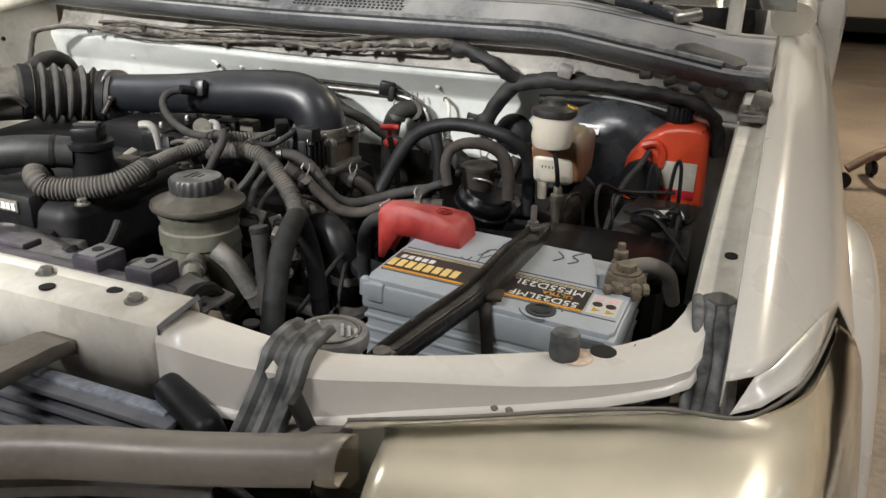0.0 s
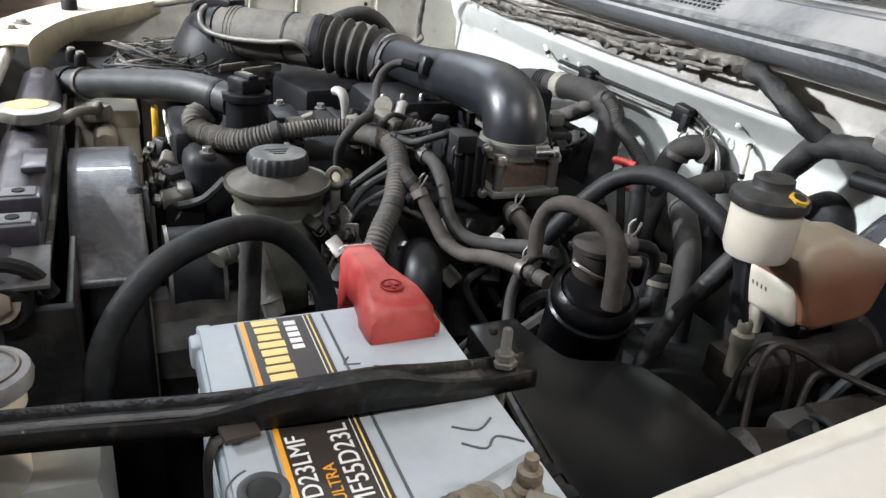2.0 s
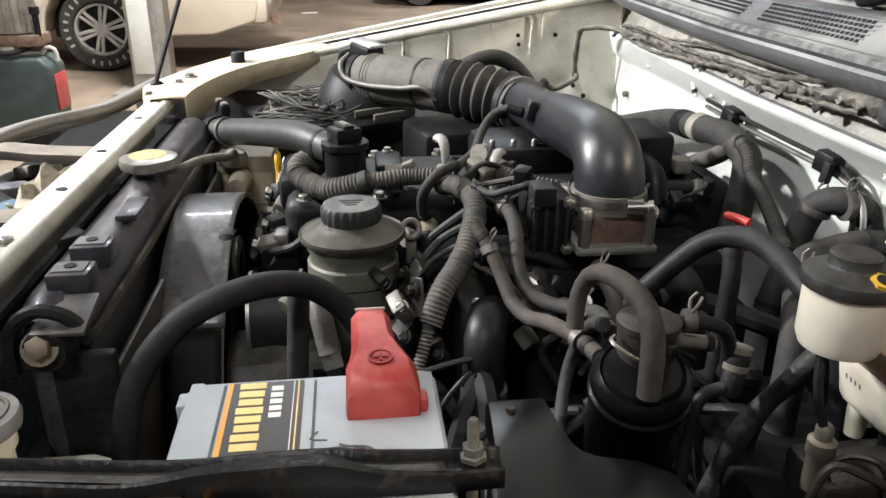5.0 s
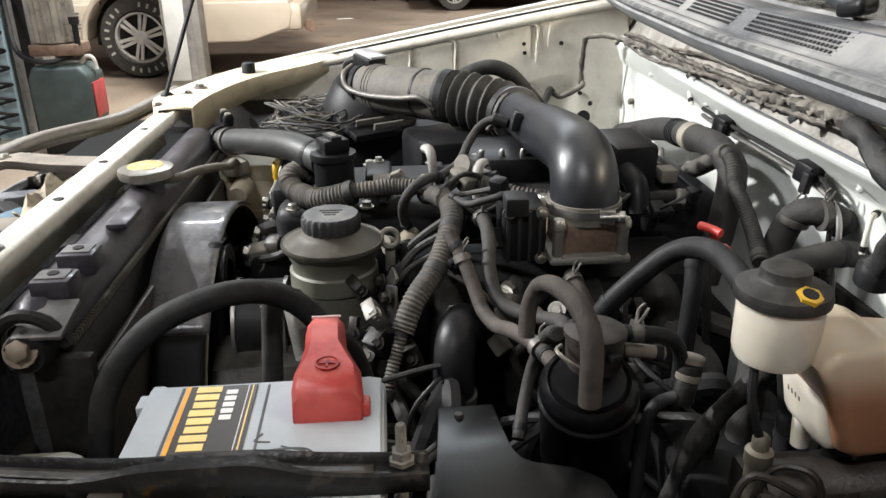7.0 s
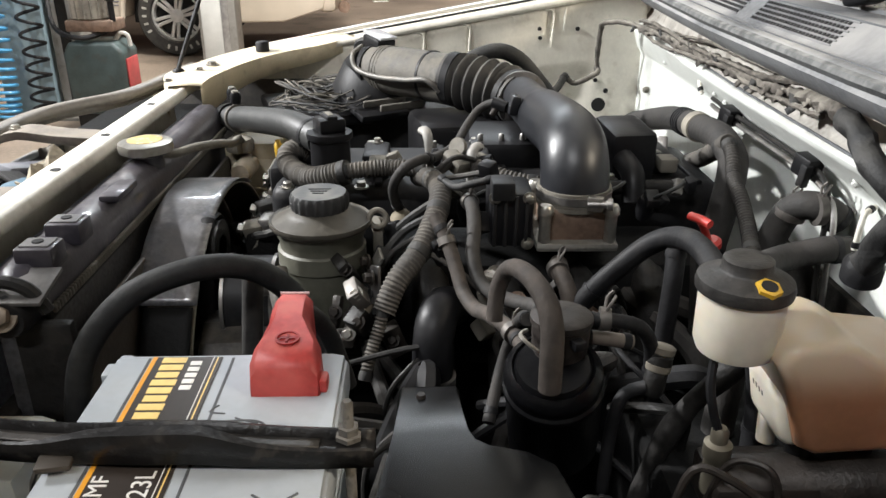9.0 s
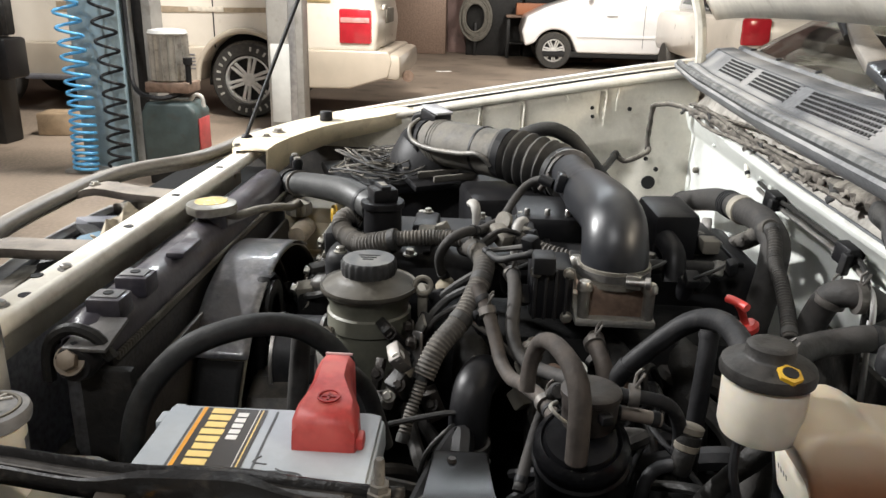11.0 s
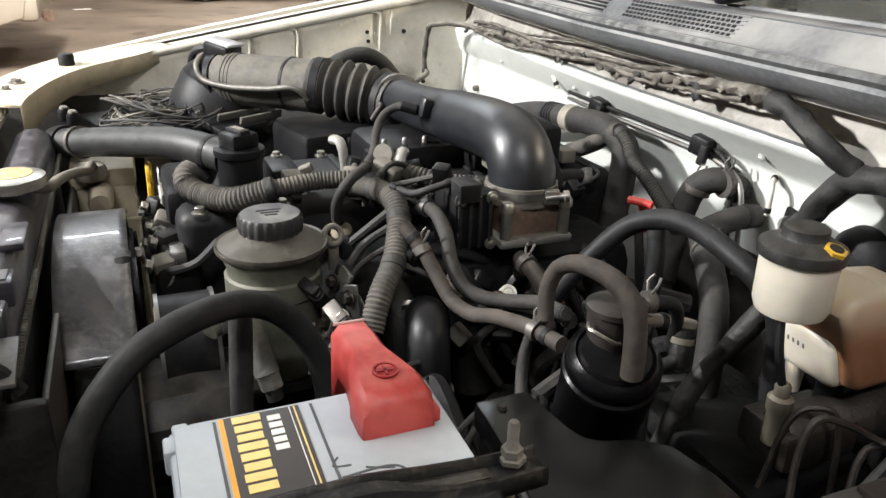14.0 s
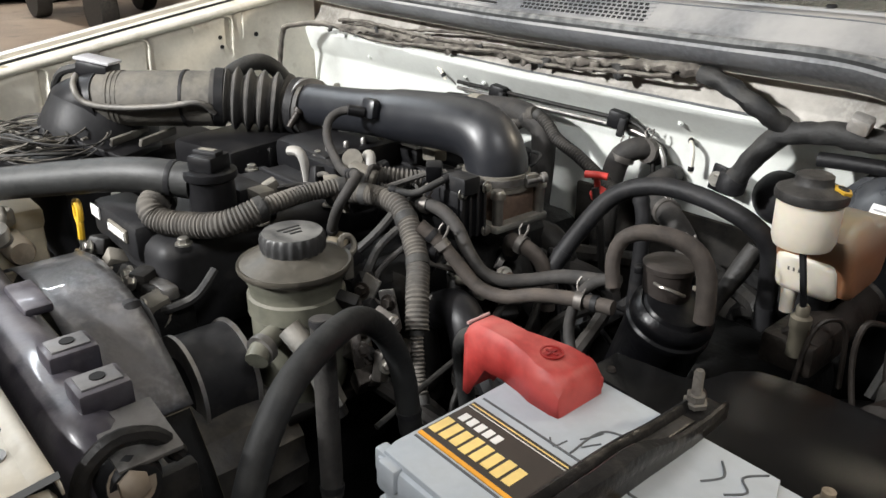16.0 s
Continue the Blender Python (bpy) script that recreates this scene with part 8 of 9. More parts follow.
for x, y, z, rz, sx, sz in ((-0.565, 0.742, 0.935, 15, 0.020, 0.050), (-0.548, 0.730, 0.905, -25, 0.026, 0.034), (-0.530, 0.748, 0.935, 40, 0.016, 0.040), (-0.575, 0.765, 0.905, 5, 0.030, 0.030), (-0.520, 0.730, 0.890, 60, 0.022, 0.024)):
    pl = part("plate", block((x, y, z), (sx, 0.004, sz), 0.0015, (rng.uniform(-25, 10), rng.uniform(-20, 20), rz)), rng.choice((STEEL, ALU, IRON)), plates)
    part("bolt", hexbolt(bmesh.new(), (x + 0.004, y - 0.004, z + sz * 0.25), 0.0055, 0.008, (0.4, -0.9, 0.2)), MASTER, pl)
    part("hole", turned([(0.004, 0), (0.004, 0.001)], (x, y - 0.0045, z - sz * 0.25), (0.3, -0.9, 0.1), 12), HOLESHADE, pl)
mix_ = thing("engine_side_fittings", (-0.53, 0.87, 0.90), "grimy plugs, nuts and short pipes beside the manifold", "fittings")
for k in range(26):
    x, y, z = rng.uniform(-0.585, -0.50), rng.uniform(0.80, 1.02), rng.uniform(0.865, 0.93)
    kind = k % 4
    if kind == 0:
        part("nut", hexbolt(bmesh.new(), (x, y, z), 0.0065, 0.009, (0.8, rng.uniform(-0.5, 0.2), 0.5)), ZINC if k % 8 else BROWNCAST, mix_)
    elif kind == 1:
        part("plug", block((x, y, z), (0.022, 0.018, 0.016), 0.003, (rng.uniform(-40, 40), rng.uniform(-40, 40), rng.uniform(0, 90))), rng.choice((BLACKPL, DEEPBLACK, GREYDUST)), mix_)
    elif kind == 2:
        part("short_pipe", tube([(x, y, z - 0.03), (x + 0.012, y + rng.uniform(-0.02, 0.02), z), (x + 0.03, y + rng.uniform(-0.03, 0.03), z - 0.01), (x + 0.035, y, z - 0.06)], 0.0045, 8), rng.choice((IRON, RUBBER, BLACKRUB)), mix_)
    else:
        part("clip", turned([(0.008, -0.003), (0.0105, -0.003), (0.0105, 0.003), (0.008, 0.003)], (x, y, z), (rng.uniform(-1, 1), rng.uniform(-1, 1), 0.6), 16), STEEL, mix_)
# clips on hose ends
for at, ax, r in (((-0.560, 1.206, 1.003), (0, 1, 0), 0.0147), ((-0.586, 1.190, 0.990), (0.2, 0.2, 1), 0.0147),
                  ((-0.590, 0.846, 1.003), (1, 0.2, 0), 0.0075), ((-0.398, 0.873, 0.953), (1, 0.3, 0), 0.0074)):
    clip(at, ax, r)
# timing side: pulleys' guards, tensioner and bolts
ten = thing("belt_tensioner", (-0.86, 0.58, 0.88), "grimy alloy belt tensioner at the front of the engine", "tensioner")
ten.location = ten.location + Vector((0.055, 0.014, 0))
part("arm", block((-0.850, 0.575, 0.905), (0.075, 0.022, 0.028), 0.006, (0, 20, 0)), ALU, ten)
part("roller", turned([(0.008, -0.012), (0.019, -0.011), (0.019, 0.011), (0.008, 0.012)], (-0.880, 0.566, 0.895), (0, 1, 0), 30), IRON, ten)
part("roller_bolt", hexbolt(bmesh.new(), (-0.880, 0.552, 0.895), 0.009, 0.009, (0, -1, 0)), ZINC, ten)
part("bracket", block((-0.800, 0.588, 0.930), (0.09, 0.018, 0.016), 0.004, (0, -5, 0)), STEEL, ten)
for x, z in ((-0.835, 0.932), (-0.770, 0.928), (-0.82, 0.90)):
    part("bolt", hexbolt(bmesh.new(), (x, 0.577, z), 0.007, 0.009, (0, -1, 0.2)), ZINC, ten)
part("round_sensor", turned([(0.014, 0), (0.020, 0.006), (0.020, 0.022), (0.012, 0.028)], (-0.770, 0.590, 0.905), (0.3, -0.8, 0.5), 24), GREYDUST, ten)
part("lead", tube([(-0.765, 0.572, 0.918), (-0.745, 0.580, 0.925), (-0.735, 0.605, 0.935), (-0.74, 0.63, 0.955)], 0.005, 8), TAPE, ten)

drum = thing("fan_drive_drum", (-0.585, 0.60, 0.86), "dark belt drum with worn bright rims", "pulley")
part("drum", turned([(0.012, -0.03), (0.050, -0.028), (0.050, 0.028), (0.012, 0.03)], (-0.628, 0.600, 0.872), (0, 1, 0), 40), BLACKPL, drum)
for y in (-0.027, 0.027):
    part("rim", turned([(0.049, -0.002), (0.0525, -0.002), (0.0525, 0.002), (0.049, 0.002)], (-0.628, 0.600 + y, 0.872), (0, 1, 0), 40), STEEL, drum, "worn bright rim")

# ---- the hall beyond ----
def open_ends(ob):
    """Takes the flat discs off the ends of a ring."""
    bm = bmesh.new()
    bm.from_mesh(ob.data)
    bmesh.ops.delete(bm, geom=[f for f in bm.faces if len(f.verts) > 8], context="FACES_ONLY")
    bm.to_mesh(ob.data)
    bm.free()


def wheel_parts(owner, x, y, r, side, name="wheel", spokes=6, letters=False):
    w = part(name, turned([(r * 0.62, -0.11), (r * 0.94, -0.11), (r, -0.07), (r, 0.07), (r * 0.94, 0.11), (r * 0.66, 0.115), (r * 0.62, 0.10)], (x, y, r), (side, 0, 0), 44), TYRE, owner)
    open_ends(w)
    open_ends(part("rim", turned([(r * 0.60, -0.08), (r * 0.63, 0.09), (r * 0.57, 0.10), (r * 0.55, 0.05)], (x, y, r), (side, 0, 0), 36), RIM, w))
    # dark disc stands for the shade behind the spokes
    part("rim_shade", turned([(r * 0.55, 0.02), (r * 0.55, 0.03)], (x, y, r), (side, 0, 0), 30), IRON, w)
    part("hub", turned([(r * 0.17, 0.03), (r * 0.17, 0.085), (r * 0.12, 0.095)], (x, y, r), (side, 0, 0), 20), RIM, w)
    for k in range(spokes):
        a = 2 * math.pi * (k + 0.3) / spokes
        bm = bmesh.new()
        for da in (-0.16, 0.16):
            box(bm, (x + side * 0.075, y + math.cos(a + da) * r * 0.36, r + math.sin(a + da) * r * 0.36), (0.03, r * 0.40, r * 0.085), 0.008, (math.degrees(a + da * 0.4), 0, 0))
        part("spoke", bm, RIM, w)
    if letters:
        for k in range(26):
            if k % 9 > 6:
                continue
            a = 2 * math.pi * k / 26
            part("tyre_mark", block((x + side * 0.113, y + math.cos(a) * r * 0.80, r + math.sin(a) * r * 0.80), (0.004, 0.022, 0.045), 0, (math.degrees(a) + 90, 0, 0)), TYREPRINT, w, smooth=False)
    return w


def body_side(profile, x0, x1, bevel, m=None):
    """A car's body from its side outline (y, z), between two planes."""
    bm = plate(profile, x0, x1, 0.0, Matrix(((0, 0, 1, 0), (1, 0, 0, 0), (0, 1, 0, 0), (0, 0, 0, 1))))
    bmesh.ops.bevel(bm, geom=list(bm.edges), offset=bevel, segments=3, affect="EDGES", profile=0.5)
    if m:
        bmesh.ops.transform(bm, matrix=m, verts=bm.verts)
    return bm


def arch(yc, r, n=9):
    return [(yc + r * math.cos(math.pi * k / n), 0.37 + r * math.sin(math.pi * k / n)) for k in range(n + 1)]


TYREPRINT = surf("pale_tyre_print", (0.35, 0.34, 0.31), 0.6)
suv = thing("sport_utility_vehicle", (-8.6, -2.6, 0), "pearl beige off-road vehicle with gold lower trim", "car")
UP = [(-0.33, 0.70), (-0.30, 1.0), (-0.34, 1.22), (-0.45, 1.55), (-0.62, 1.82), (-0.9, 1.88), (-3.4, 1.88), (-4.1, 1.30), (-5.1, 1.15), (-5.2, 0.70), (-5.05, 0.70)] + [(y, z) for y, z in arch(-4.5, 0.50)][::-1][1:-1] + [(-3.95, 0.70), (-2.2, 0.70)] + [(y, z) for y, z in arch(-1.66, 0.50)][::-1][1:-1] + [(-1.1, 0.70)]
part("upper_body", body_side(UP, -9.5, -7.74, 0.05), SUVPAINT, suv)
LOWP = [(-0.20, 0.72), (-0.16, 0.62), (-0.20, 0.46), (-0.60, 0.34), (-1.12, 0.33), (-1.19, 0.56), (-1.28, 0.72)]
LOWM = [(-2.04, 0.72), (-2.13, 0.56), (-2.2, 0.36), (-3.96, 0.36), (-4.03, 0.56), (-4.12, 0.72)]
part("lower_body", body_side(LOWP, -9.54, -7.70, 0.02), SUVLOW, suv, "gold beige lower body")
part("lower_sill", body_side(LOWM, -9.54, -7.70, 0.02), SUVLOW, suv, "gold beige sill")
part("rear_bumper", block((-8.62, -0.17, 0.56), (1.82, 0.20, 0.26), 0.06), SUVLOW, suv)
# black block stands for the shade inside the wheel arch
part("arch_shade", body_side([(y, z) for y, z in arch(-1.66, 0.50)] + [(-2.16, 0.30), (-1.16, 0.30)], -8.6, -8.0, 0.01), HOLESHADE, suv)
part("arch_trim", sweep(bmesh.new(), spline([(-7.70, y, z) for y, z in arch(-1.66, 0.515)], 0.04), 0.03, 8), SUVLOW, suv)
for sx in (-7.86, -9.4):
    wheel_parts(suv, sx, -1.66, 0.392, 1 if sx > -8 else -1, letters=sx > -8)
    wheel_parts(suv, sx, -4.5, 0.392, 1 if sx > -8 else -1)
lampt = part("tail_lamp", block((-7.745, -0.535, 0.955), (0.06, 0.33, 0.34), 0.03), TAIL, suv, "red tail lamp")
part("lamp_band", block((-7.712, -0.535, 1.015), (0.006, 0.29, 0.05), 0.002), surf("pale_pink_lens", (0.62, 0.30, 0.28), 0.2, coat=0.6), lampt)
part("rear_window", block((-8.62, -0.405, 1.50), (1.35, 0.02, 0.42), 0.03, (-18, 0, 0)), DARKGLASS, suv)
part("number_recess", block((-8.62, -0.297, 1.05), (0.6, 0.02, 0.16), 0.01), GREYDUST, suv)
part("tailgate_handle", block((-8.1, -0.285, 1.14), (0.25, 0.03, 0.05), 0.01), SUVPAINT, suv)
for y0, y1 in ((-1.95, -0.62), (-2.75, -2.02), (-3.6, -2.82)):
    part("side_window", block((-7.741, (y0 + y1) / 2, 1.545), (0.012, y1 - y0, 0.46), 0.02), DARKGLASS, suv)
for y in (-1.98, -2.79):
    part("door_gap", block((-7.738, y, 1.02), (0.008, 0.012, 0.62), 0), HOLESHADE, suv)
part("decal", plate([(-3.6, 1.03), (-1.98, 1.05), (-1.05, 1.075), (-1.3, 1.115), (-2.1, 1.10), (-3.6, 1.125)], -7.737, -7.734, 0, Matrix(((0, 0, 1, 0), (1, 0, 0, 0), (0, 1, 0, 0), (0, 0, 0, 1)))), surf("faded_brown_decal", (0.30, 0.24, 0.17), 0.4), suv, "faded brown side decal")
part("decal_swirl", block((-7.7335, -2.05, 1.085), (0.003, 0.36, 0.05), 0.001), surf("pale_decal", (0.55, 0.5, 0.42), 0.4), suv)
part("badge_bars", block((-7.736, -0.95, 1.19), (0.006, 0.34, 0.03), 0.002), surf("gold_badge", (0.45, 0.36, 0.18), 0.35, metal=0.6), suv)
for k in range(5):
    part("side_vent", block((-7.695, -2.26, 0.50 + 0.035 * k), (0.01, 0.16, 0.012), 0.002), GRILLEGREY, suv)
part("running_board", block((-7.66, -3.1, 0.38), (0.16, 1.7, 0.05), 0.015), GRILLEGREY, suv)
part("tow_hook", turned([(0.03, -0.02), (0.06, -0.02), (0.06, 0.02), (0.03, 0.02)], (-7.95, -0.02, 0.46), (1, 0, 0), 20), BROWNCAST, suv)

van = thing("white_minivan", (-15.3, 3.9, 0), "white minivan parked by the back wall", "car")
VB = [(1.47, 0.40), (1.40, 0.66), (1.48, 0.92), (1.85, 1.10), (2.35, 1.26), (2.7, 1.30), (6.2, 1.20), (6.35, 0.9), (6.3, 0.36), (4.80, 0.34)] + [(y, z - 0.03) for y, z in arch(4.35, 0.38)][1:-1] + [(3.9, 0.30), (2.42, 0.30)] + [(y, z - 0.03) for y, z in arch(2.0, 0.37)][1:-1]
part("body", body_side(VB, -16.3, -14.42, 0.04), VANPAINT, van)
part("cabin", body_side([(2.30, 1.22), (3.00, 1.80), (3.4, 1.88), (6.0, 1.88), (6.25, 1.2)], -16.2, -14.52, 0.08), VANPAINT, van)
for y0, y1, z0 in ((2.75, 3.55, 0), (3.65, 4.75, 0), (4.85, 5.9, 0)):
    # front window's bright reflection is painted as a pale base colour
    part("side_window", body_side([(y0, 1.32), (y0 + (0.35 if y0 < 3 else 0.02), 1.70), (y1, 1.72), (y1, 1.33)], -14.56, -14.505, 0.01), surf("glass_with_painted_reflection", (0.30, 0.31, 0.31), 0.08, var=0.1, bump=0) if y0 < 3 else DARKGLASS, van)
for y in (3.60, 4.80):
    part("door_gap", block((-14.417, y, 0.78), (0.008, 0.012, 0.75), 0), surf("grey_gap", (0.2, 0.2, 0.2), 0.7), van)
for y in (3.02, 4.2):
    part("door_handle", block((-14.40, y, 0.98), (0.03, 0.20, 0.045), 0.012), VANPAINT, van)
part("door_mirror", block((-14.32, 2.62, 1.36), (0.16, 0.10, 0.15), 0.04), GREYDUST, van)
part("side_strip", block((-14.41, 3.6, 0.60), (0.02, 2.4, 0.05), 0.008), VANPAINT, van)
# black slab paints the shade below the sills
part("sill_shade", block((-15.3, 3.6, 0.27), (1.7, 3.8, 0.1), 0.01), HOLESHADE, van)
for y in (2.0, 4.35):
    wheel_parts(van, -14.56, y, 0.33, 1, spokes=7)
    wheel_parts(van, -16.1, y, 0.33, -1, spokes=7)

car3 = thing("cream_saloon", (-10.6, 4.2, 0), "cream saloon car with red tail lamps", "car")
part("body", block((-11.0, 4.38, 0.80), (4.2, 1.7, 0.62), 0.12), SUVPAINT, car3)
part("cabin", block((-11.4, 4.38, 1.30), (2.2, 1.5, 0.5), 0.2, (0, 0, 0), 4, 0.8), DARKGLASS, car3)
for y in (3.79, 4.98):
    part("tail_lamp", block((-8.91, y, 0.955), (0.08, 0.32, 0.30), 0.05), TAIL, car3, "red tail lamp")
for x in (-9.8, -12.3):
    for y, s in ((3.62, -1), (5.12, 1)):
        w = part("wheel", turned([(0.2, -0.1), (0.31, -0.1), (0.33, 0), (0.31, 0.1), (0.2, 0.1)], (x, y, 0.33), (0, s, 0), 28), TYRE, car3)
car4 = thing("beige_car", (1.6, 15, 0), "beige car parked far across the hall", "car")
part("body", block((1.7, 15.0, 0.78), (3.6, 3.2, 0.80), 0.15), SUVPAINT, car4)
part("cabin", block((1.7, 15.4, 1.40), (2.8, 2.2, 0.6), 0.25, (0, 0, 0), 4, 0.8), DARKGLASS, car4)
# black slab stands for the shadow under the far car
part("underside", block((1.7, 15.0, 0.30), (3.4, 3.0, 0.2), 0.02), HOLESHADE, car4)
for x in (0.4, 3.0):
    part("wheel", turned([(0.2, -0.1), (0.31, -0.1), (0.33, 0), (0.31, 0.1), (0.2, 0.1)], (x, 13.55, 0.33), (1, 0, 0), 28), TYRE, car4)

# lift columns with their gear
col = thing("lift_column", (-5.3, -1.85, 0), "pale blue and grey two-post lift column", "lift column")
part("blue_face", block((-5.28, -1.95, 1.6), (0.14, 0.36, 3.2), 0.01), BLUE, col, "pale blue sheet face")
part("grey_post", block((-5.34, -1.645, 1.6), (0.20, 0.20, 3.2), 0.015), POST, col)
part("groove", block((-5.238, -1.645, 1.6), (0.006, 0.07, 3.1), 0.001), IRON, col)
part("base_plate", block((-5.3, -1.83, 0.012), (0.5, 0.75, 0.024), 0.004), POST, col)
def coil(y, x, r, z0, z1, p0, p1, th):
    pts, z, a = [], z1, 0.0
    while z > z0:
        pts.append(Vector((x + r * math.cos(a) * 0.8, y + r * math.sin(a) + 0.02 * math.sin(z * 3), z)))
        f = (z - z0) / (z1 - z0)
        a += 0.42
        z -= (p1 + (p0 - p1) * f) * 0.42 / (2 * math.pi)
    return sweep(bmesh.new(), pts, th, 8)
solo("blue_air_hose", coil(-2.06, -5.08, 0.085, 0.03, 1.75, 0.155, 0.035, 0.011), BLUEHOSE, (-5.08, -2.06, 0.0), "coiled pale blue air hose hanging", "air hose", "air hoses")
solo("black_air_hose", coil(-1.83, -5.12, 0.075, 0.05, 1.75, 0.16, 0.09, 0.011), BLACKRUB, (-5.12, -1.83, 0.0), "coiled black air hose hanging", "air hose", "air hoses")
pump = thing("hydraulic_pump_unit", (-4.95, -1.30, 0), "finned electric motor on a dark oil tank", "pump")
part("motor", turned([(0.10, 0.69), (0.115, 0.70), (0.115, 0.99), (0.10, 1.0)], (-4.95, -1.32, 0), segs=72, wave=lambda a, k: 0.016 * (math.cos(18 * a) > 0.2) * (k in (1, 2))), surf("galvanised_motor", (0.40, 0.38, 0.34), 0.4, metal=0.6, var=0.25, scale=12, spots=0.3), pump, "finned grey motor")
part("motor_cap", turned([(0.12, 0.99), (0.13, 1.0), (0.12, 1.02), (0.06, 1.03)], (-4.95, -1.32, 0)), POSTPALE, pump)
part("valve_block", block((-4.95, -1.31, 0.655), (0.22, 0.30, 0.07), 0.01), BROWNCAST, pump)
part("lever", turned([(0.018, 0), (0.018, 0.12), (0.03, 0.13), (0.03, 0.17)], (-4.88, -1.17, 0.68)), BLACKPL, pump)
part("hose", tube([(-4.95, -1.22, 0.62), (-4.80, -1.35, 0.59), (-4.90, -1.55, 0.64), (-5.1, -1.66, 0.85), (-5.18, -1.70, 1.2), (-5.2, -1.71, 1.8)], 0.016, 8, 0.03), BLACKRUB, pump)
part("tank", body_side([(-1.49, 0.10), (-1.50, 0.48), (-1.46, 0.56), (-1.18, 0.56), (-1.12, 0.50), (-1.13, 0.10)], -5.1, -4.82, 0.025), JERRY, pump, "dark teal oil tank")
part("tank_stripe", block((-4.96, -1.118, 0.34), (0.20, 0.008, 0.22), 0.002), surf("faded_red_paint", (0.40, 0.06, 0.06), 0.5), pump)
part("tank_handle", tube([(-4.95, -1.20, 0.555), (-4.95, -1.17, 0.60), (-4.95, -1.12, 0.59), (-4.95, -1.11, 0.52)], 0.014, 8, 0.02), surf("pale_handle", (0.5, 0.48, 0.44), 0.5), pump)
part("stand", block((-4.96, -1.31, 0.05), (0.24, 0.34, 0.10), 0.01), IRON, pump)
col2 = thing("lift_column", (-6.65, -0.96, 0), "grey lift column with a pale plate", "lift column")
part("post", block((-6.72, -0.965, 1.6), (0.22, 0.32, 3.2), 0.02), POST, col2)
part("channel", block((-6.605, -0.90, 1.6), (0.012, 0.06, 3.2), 0.004), surf("bright_worn_steel", (0.36, 0.36, 0.36), 0.35, metal=0.6), col2)
part("pale_plate", block((-6.598, -1.01, 0.50), (0.02, 0.165, 0.68), 0.004), POSTPALE, col2, "pale grey plate")
part("base_plate", block((-6.7, -0.96, 0.012), (0.5, 0.6, 0.024), 0.004), POST, col2)
col3 = thing("lift_column", (-6.1, -3.4, 0), "dark grimy lift column with a motor", "lift column")
part("post", block((-6.1, -3.35, 1.6), (0.26, 0.30, 3.2), 0.02), IRON, col3)
part("motor", turned([(0.13, 0.9), (0.14, 0.92), (0.14, 1.2), (0.1, 1.24)], (-5.9, -3.12, 0), segs=40, wave=lambda a, k: 0.01 * math.cos(20 * a)), IRON, col3)
part("tank", block((-5.9, -3.12, 0.72), (0.3, 0.34, 0.32), 0.03), DEEPBLACK, col3)
solo("wooden_board", block((-6.6, -2.75, 0.10), (0.3, 0.9, 0.20), 0.02, (0, 0, 8)), surf("worn_wood", (0.30, 0.22, 0.14), 0.7, var=0.3, scale=8), (-6.6, -2.75, 0), "worn wooden board on the floor", "board")

# things along the back wall
for k, (y, w, h, mt) in enumerate(((-2.2, 1.6, 1.9, IRON), (-0.7, 1.1, 1.5, BROWNCAST), (0.9, 1.2, 2.1, IRON), (2.3, 1.5, 2.3, IRON), (4.2, 2.0, 2.2, BROWNCAST))):
    solo("steel_cabinet", block((-17.6, y, h / 2), (0.6, w, h), 0.02), mt, (-17.6, y, 0), "dark grimy steel cabinet", "cabinet", "cabinets along the wall")
hc = thing("hose_reel", (-17.2, 0.5, 0.2), "coils of grey hose hung on a stand", "hose")
for k in range(7):
    part("loop", sweep(bmesh.new(), spline([(-17.15 + 0.015 * k, 0.5 + (0.34 - 0.02 * k) * math.cos(a) + 0.03 * math.sin(k), 0.80 + (0.48 - 0.03 * k) * math.sin(a)) for a in (2 * math.pi * i / 14 for i in range(14))], 0.06, True), 0.022, 8, closed=True), GREYDUST, hc)
part("stand", block((-17.2, 0.5, 0.35), (0.06, 0.06, 0.7), 0.01), IRON, hc)
bench = thing("workbench", (-17.0, 2.0, 0), "dark workbench with tools", "workbench")
part("top", block((-17.0, 2.1, 0.86), (0.7, 1.9, 0.06), 0.01), BROWNCAST, bench)
for y in (1.2, 3.0):
    part("leg", block((-16.75, y, 0.42), (0.08, 0.08, 0.84), 0.01), IRON, bench)
part("shelf", block((-17.0, 2.1, 0.30), (0.6, 1.8, 0.04), 0.01), IRON, bench)
part("upper_shelf", block((-17.2, 2.5, 1.35), (0.4, 1.2, 0.04), 0.01), POST, bench)
solo("orange_crate", block((-16.85, 1.75, 0.74 + 0.27), (0.5, 0.80, 0.24), 0.02), surf("dull_orange_box", (0.34, 0.13, 0.06), 0.6, var=0.2, scale=4), (-16.85, 1.75, 0.89), "dull orange box on the workbench", "box")
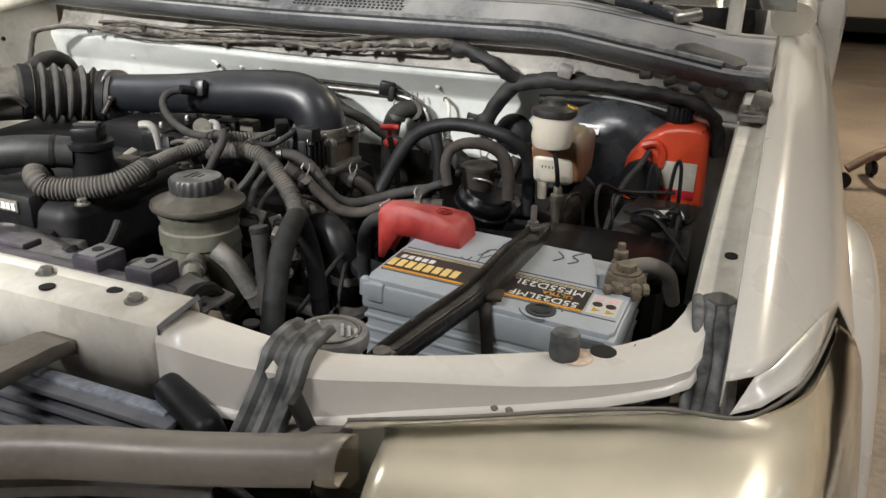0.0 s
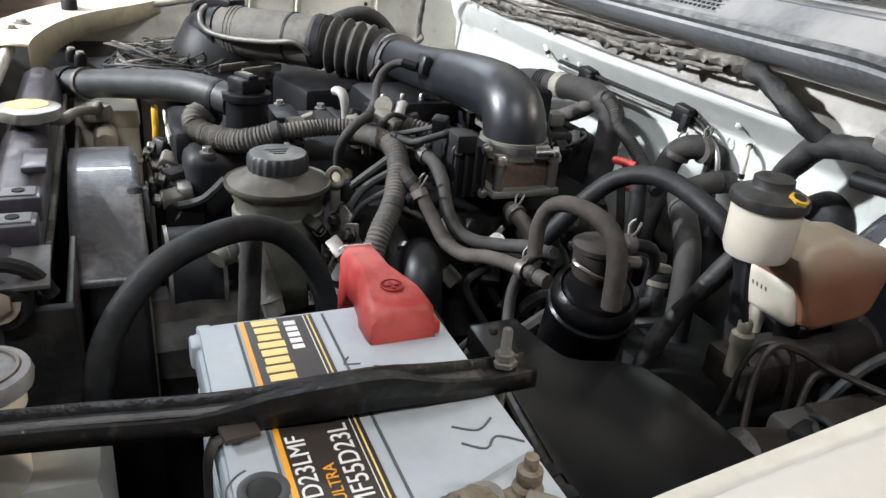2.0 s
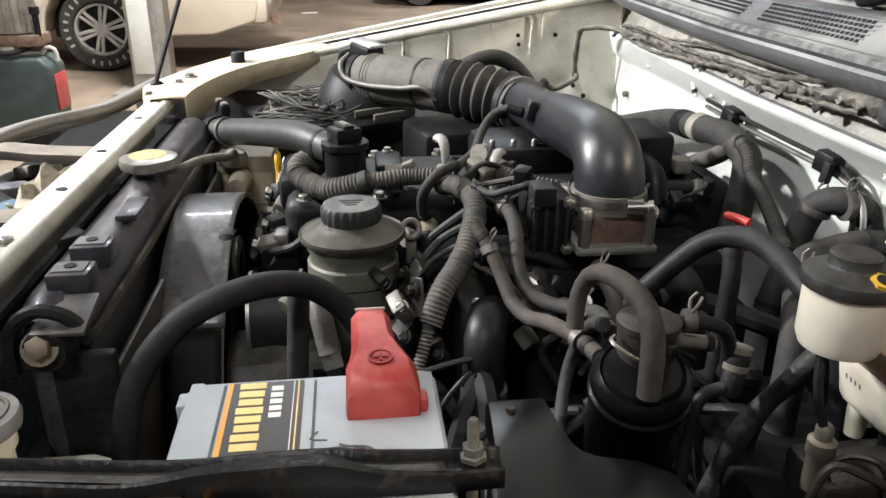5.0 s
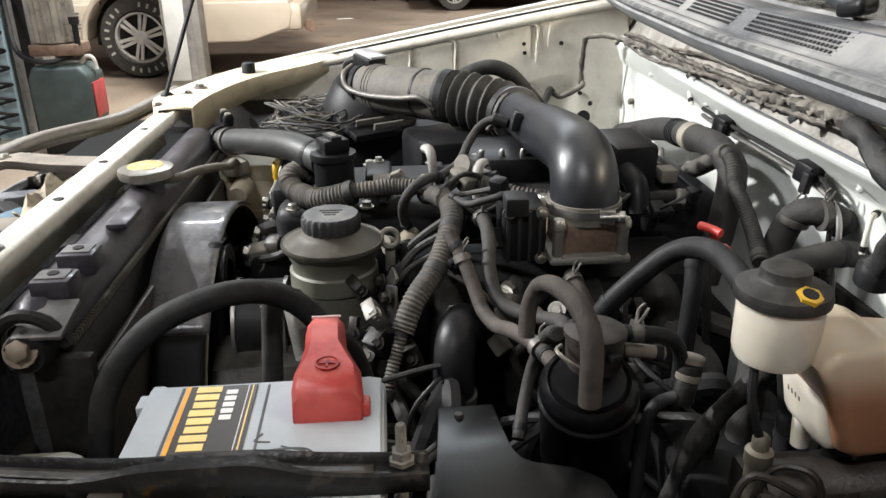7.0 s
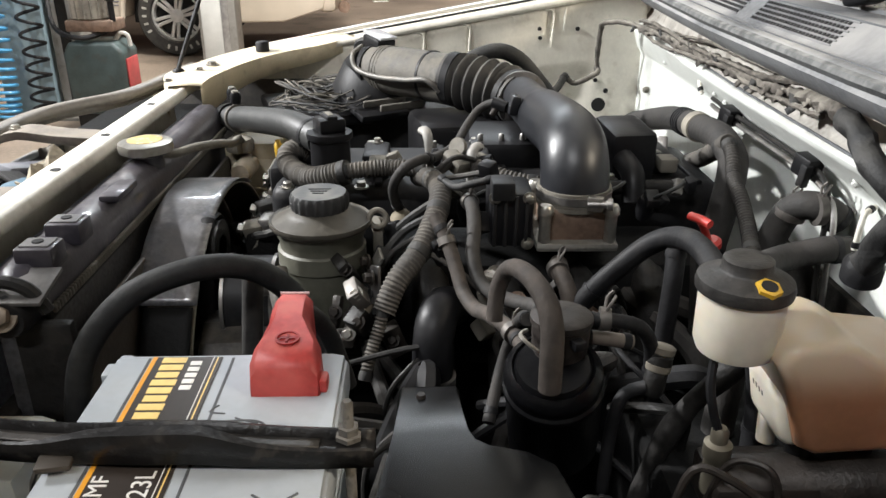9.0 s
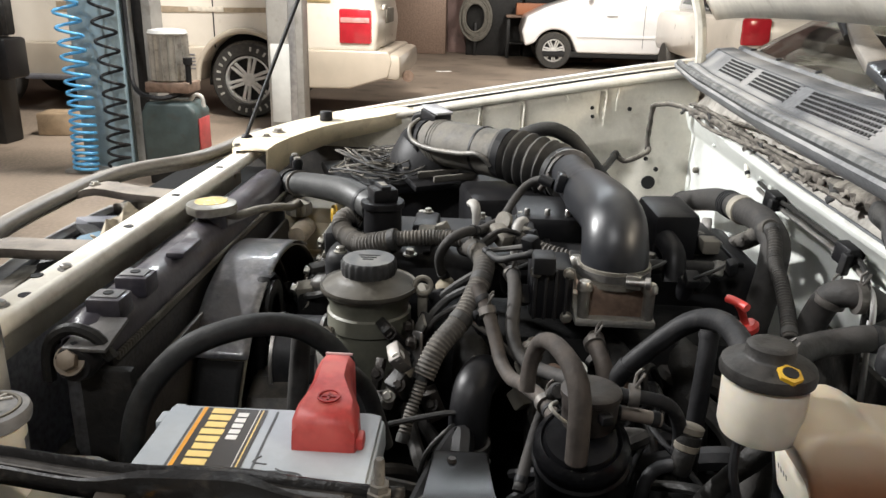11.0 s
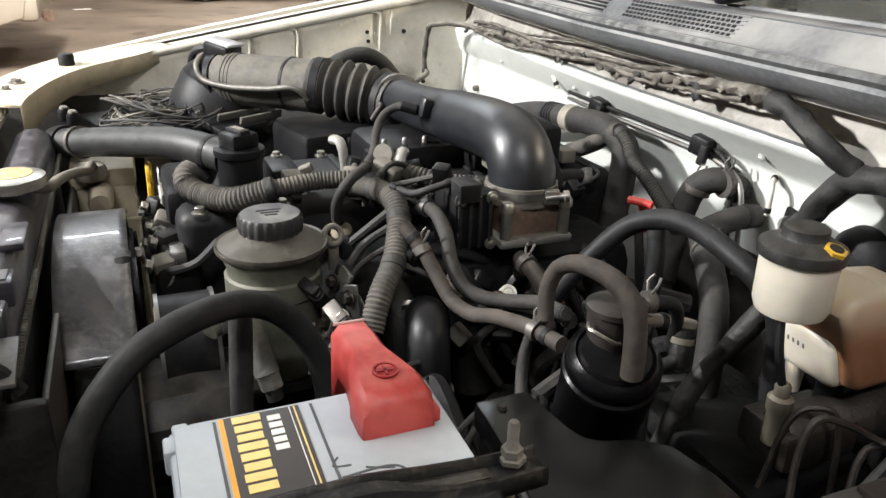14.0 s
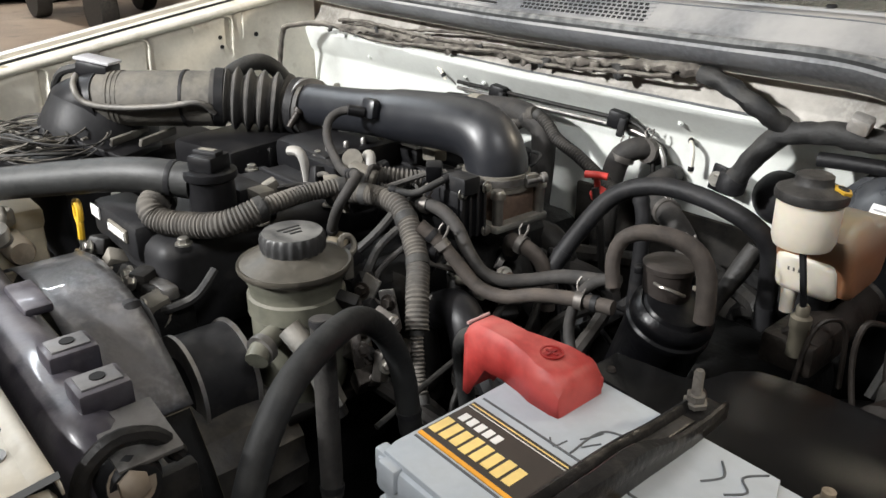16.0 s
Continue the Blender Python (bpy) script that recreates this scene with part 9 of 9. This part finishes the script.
for k in range(16):
    y, z = 1.35 + (1.5 * rnd.random() if k % 3 != 1 else 0.65 + 0.9 * rnd.random()), (0.89, 1.37, 0.32)[k % 3]
    c = (-17.05, y, z + 0.078)
    solo("workshop_tool", block(c, (0.12 + 0.1 * rnd.random(), 0.08 + 0.16 * rnd.random(), 0.16), 0.02, (0, 0, rnd.uniform(0, 60))), rnd.choice((IRON, GREYDUST, STEEL, POST)), c, "grimy tool or tin on the bench", "tool", "tools on the bench")
hose("hanging_chain", [(-17.95, 1.05, 1.6), (-17.93, 1.08, 0.9), (-17.9, 1.1, 0.02)], 0.03, STEEL, "steel chain hanging by the wall", cat="chain")
solo("paper_scrap", block((-13.3, 0.05, 0.01), (0.10, 0.26, 0.01), 0.003, (0, 0, 20)), LABELWHT, (-13.3, 0.05, 0), "white paper scrap on the floor", "paper")
tro = thing("wheeled_tool_base", (0.72, 5.0, 0), "dark wheeled metal base standing on the floor", "trolley")
for k in range(4):
    a = radians(20 + 90 * k)
    part("leg", tube([(0.78, 5.0, 0.24), (0.78 + 0.14 * math.cos(a), 5.0 + 0.14 * math.sin(a), 0.22), (0.78 + 0.30 * math.cos(a), 5.0 + 0.30 * math.sin(a), 0.12)], 0.026, 10, 0.03), BROWNCAST, tro)
    part("castor", turned([(0.045, -0.018), (0.05, 0), (0.045, 0.018)], (0.78 + 0.31 * math.cos(a), 5.0 + 0.31 * math.sin(a), 0.05), (math.sin(a), -math.cos(a), 0), 20), DEEPBLACK, tro)
part("pillar", turned([(0.05, 0.2), (0.04, 0.3), (0.03, 0.34)], (0.78, 5.0, 0)), BROWNCAST, tro)
# trays added above the overhead lamps, out of view
for x, y, w in ((2.6, -0.4, 0.2), (-1.2, -2.6, 0.2), (-4.6, 0.3, 0.25), (-5.6, -0.4, 0.6), (-11.5, 2.6, 0.6), (2.4, 5.6, 0.2), (-0.5, 5.5, 0.2)):
    fx = thing("unseen_lamp_tray", (x, y, 5.0), "unseen white tray added above an overhead lamp", "ceiling light", "ceiling lights")
    zt = 3.72 if w == 0.25 else 4.62
    part("tray", block((x, y, zt), (w, 1.6 if w == 0.2 else 2.6, 0.06), 0.01), VANPAINT, fx)
    for dy in (-0.6, 0.6):
        part("rod", turned([(0.012, zt + 0.02), (0.012, 5.01)], (x, y + dy, 0), segs=8), STEEL, fx)
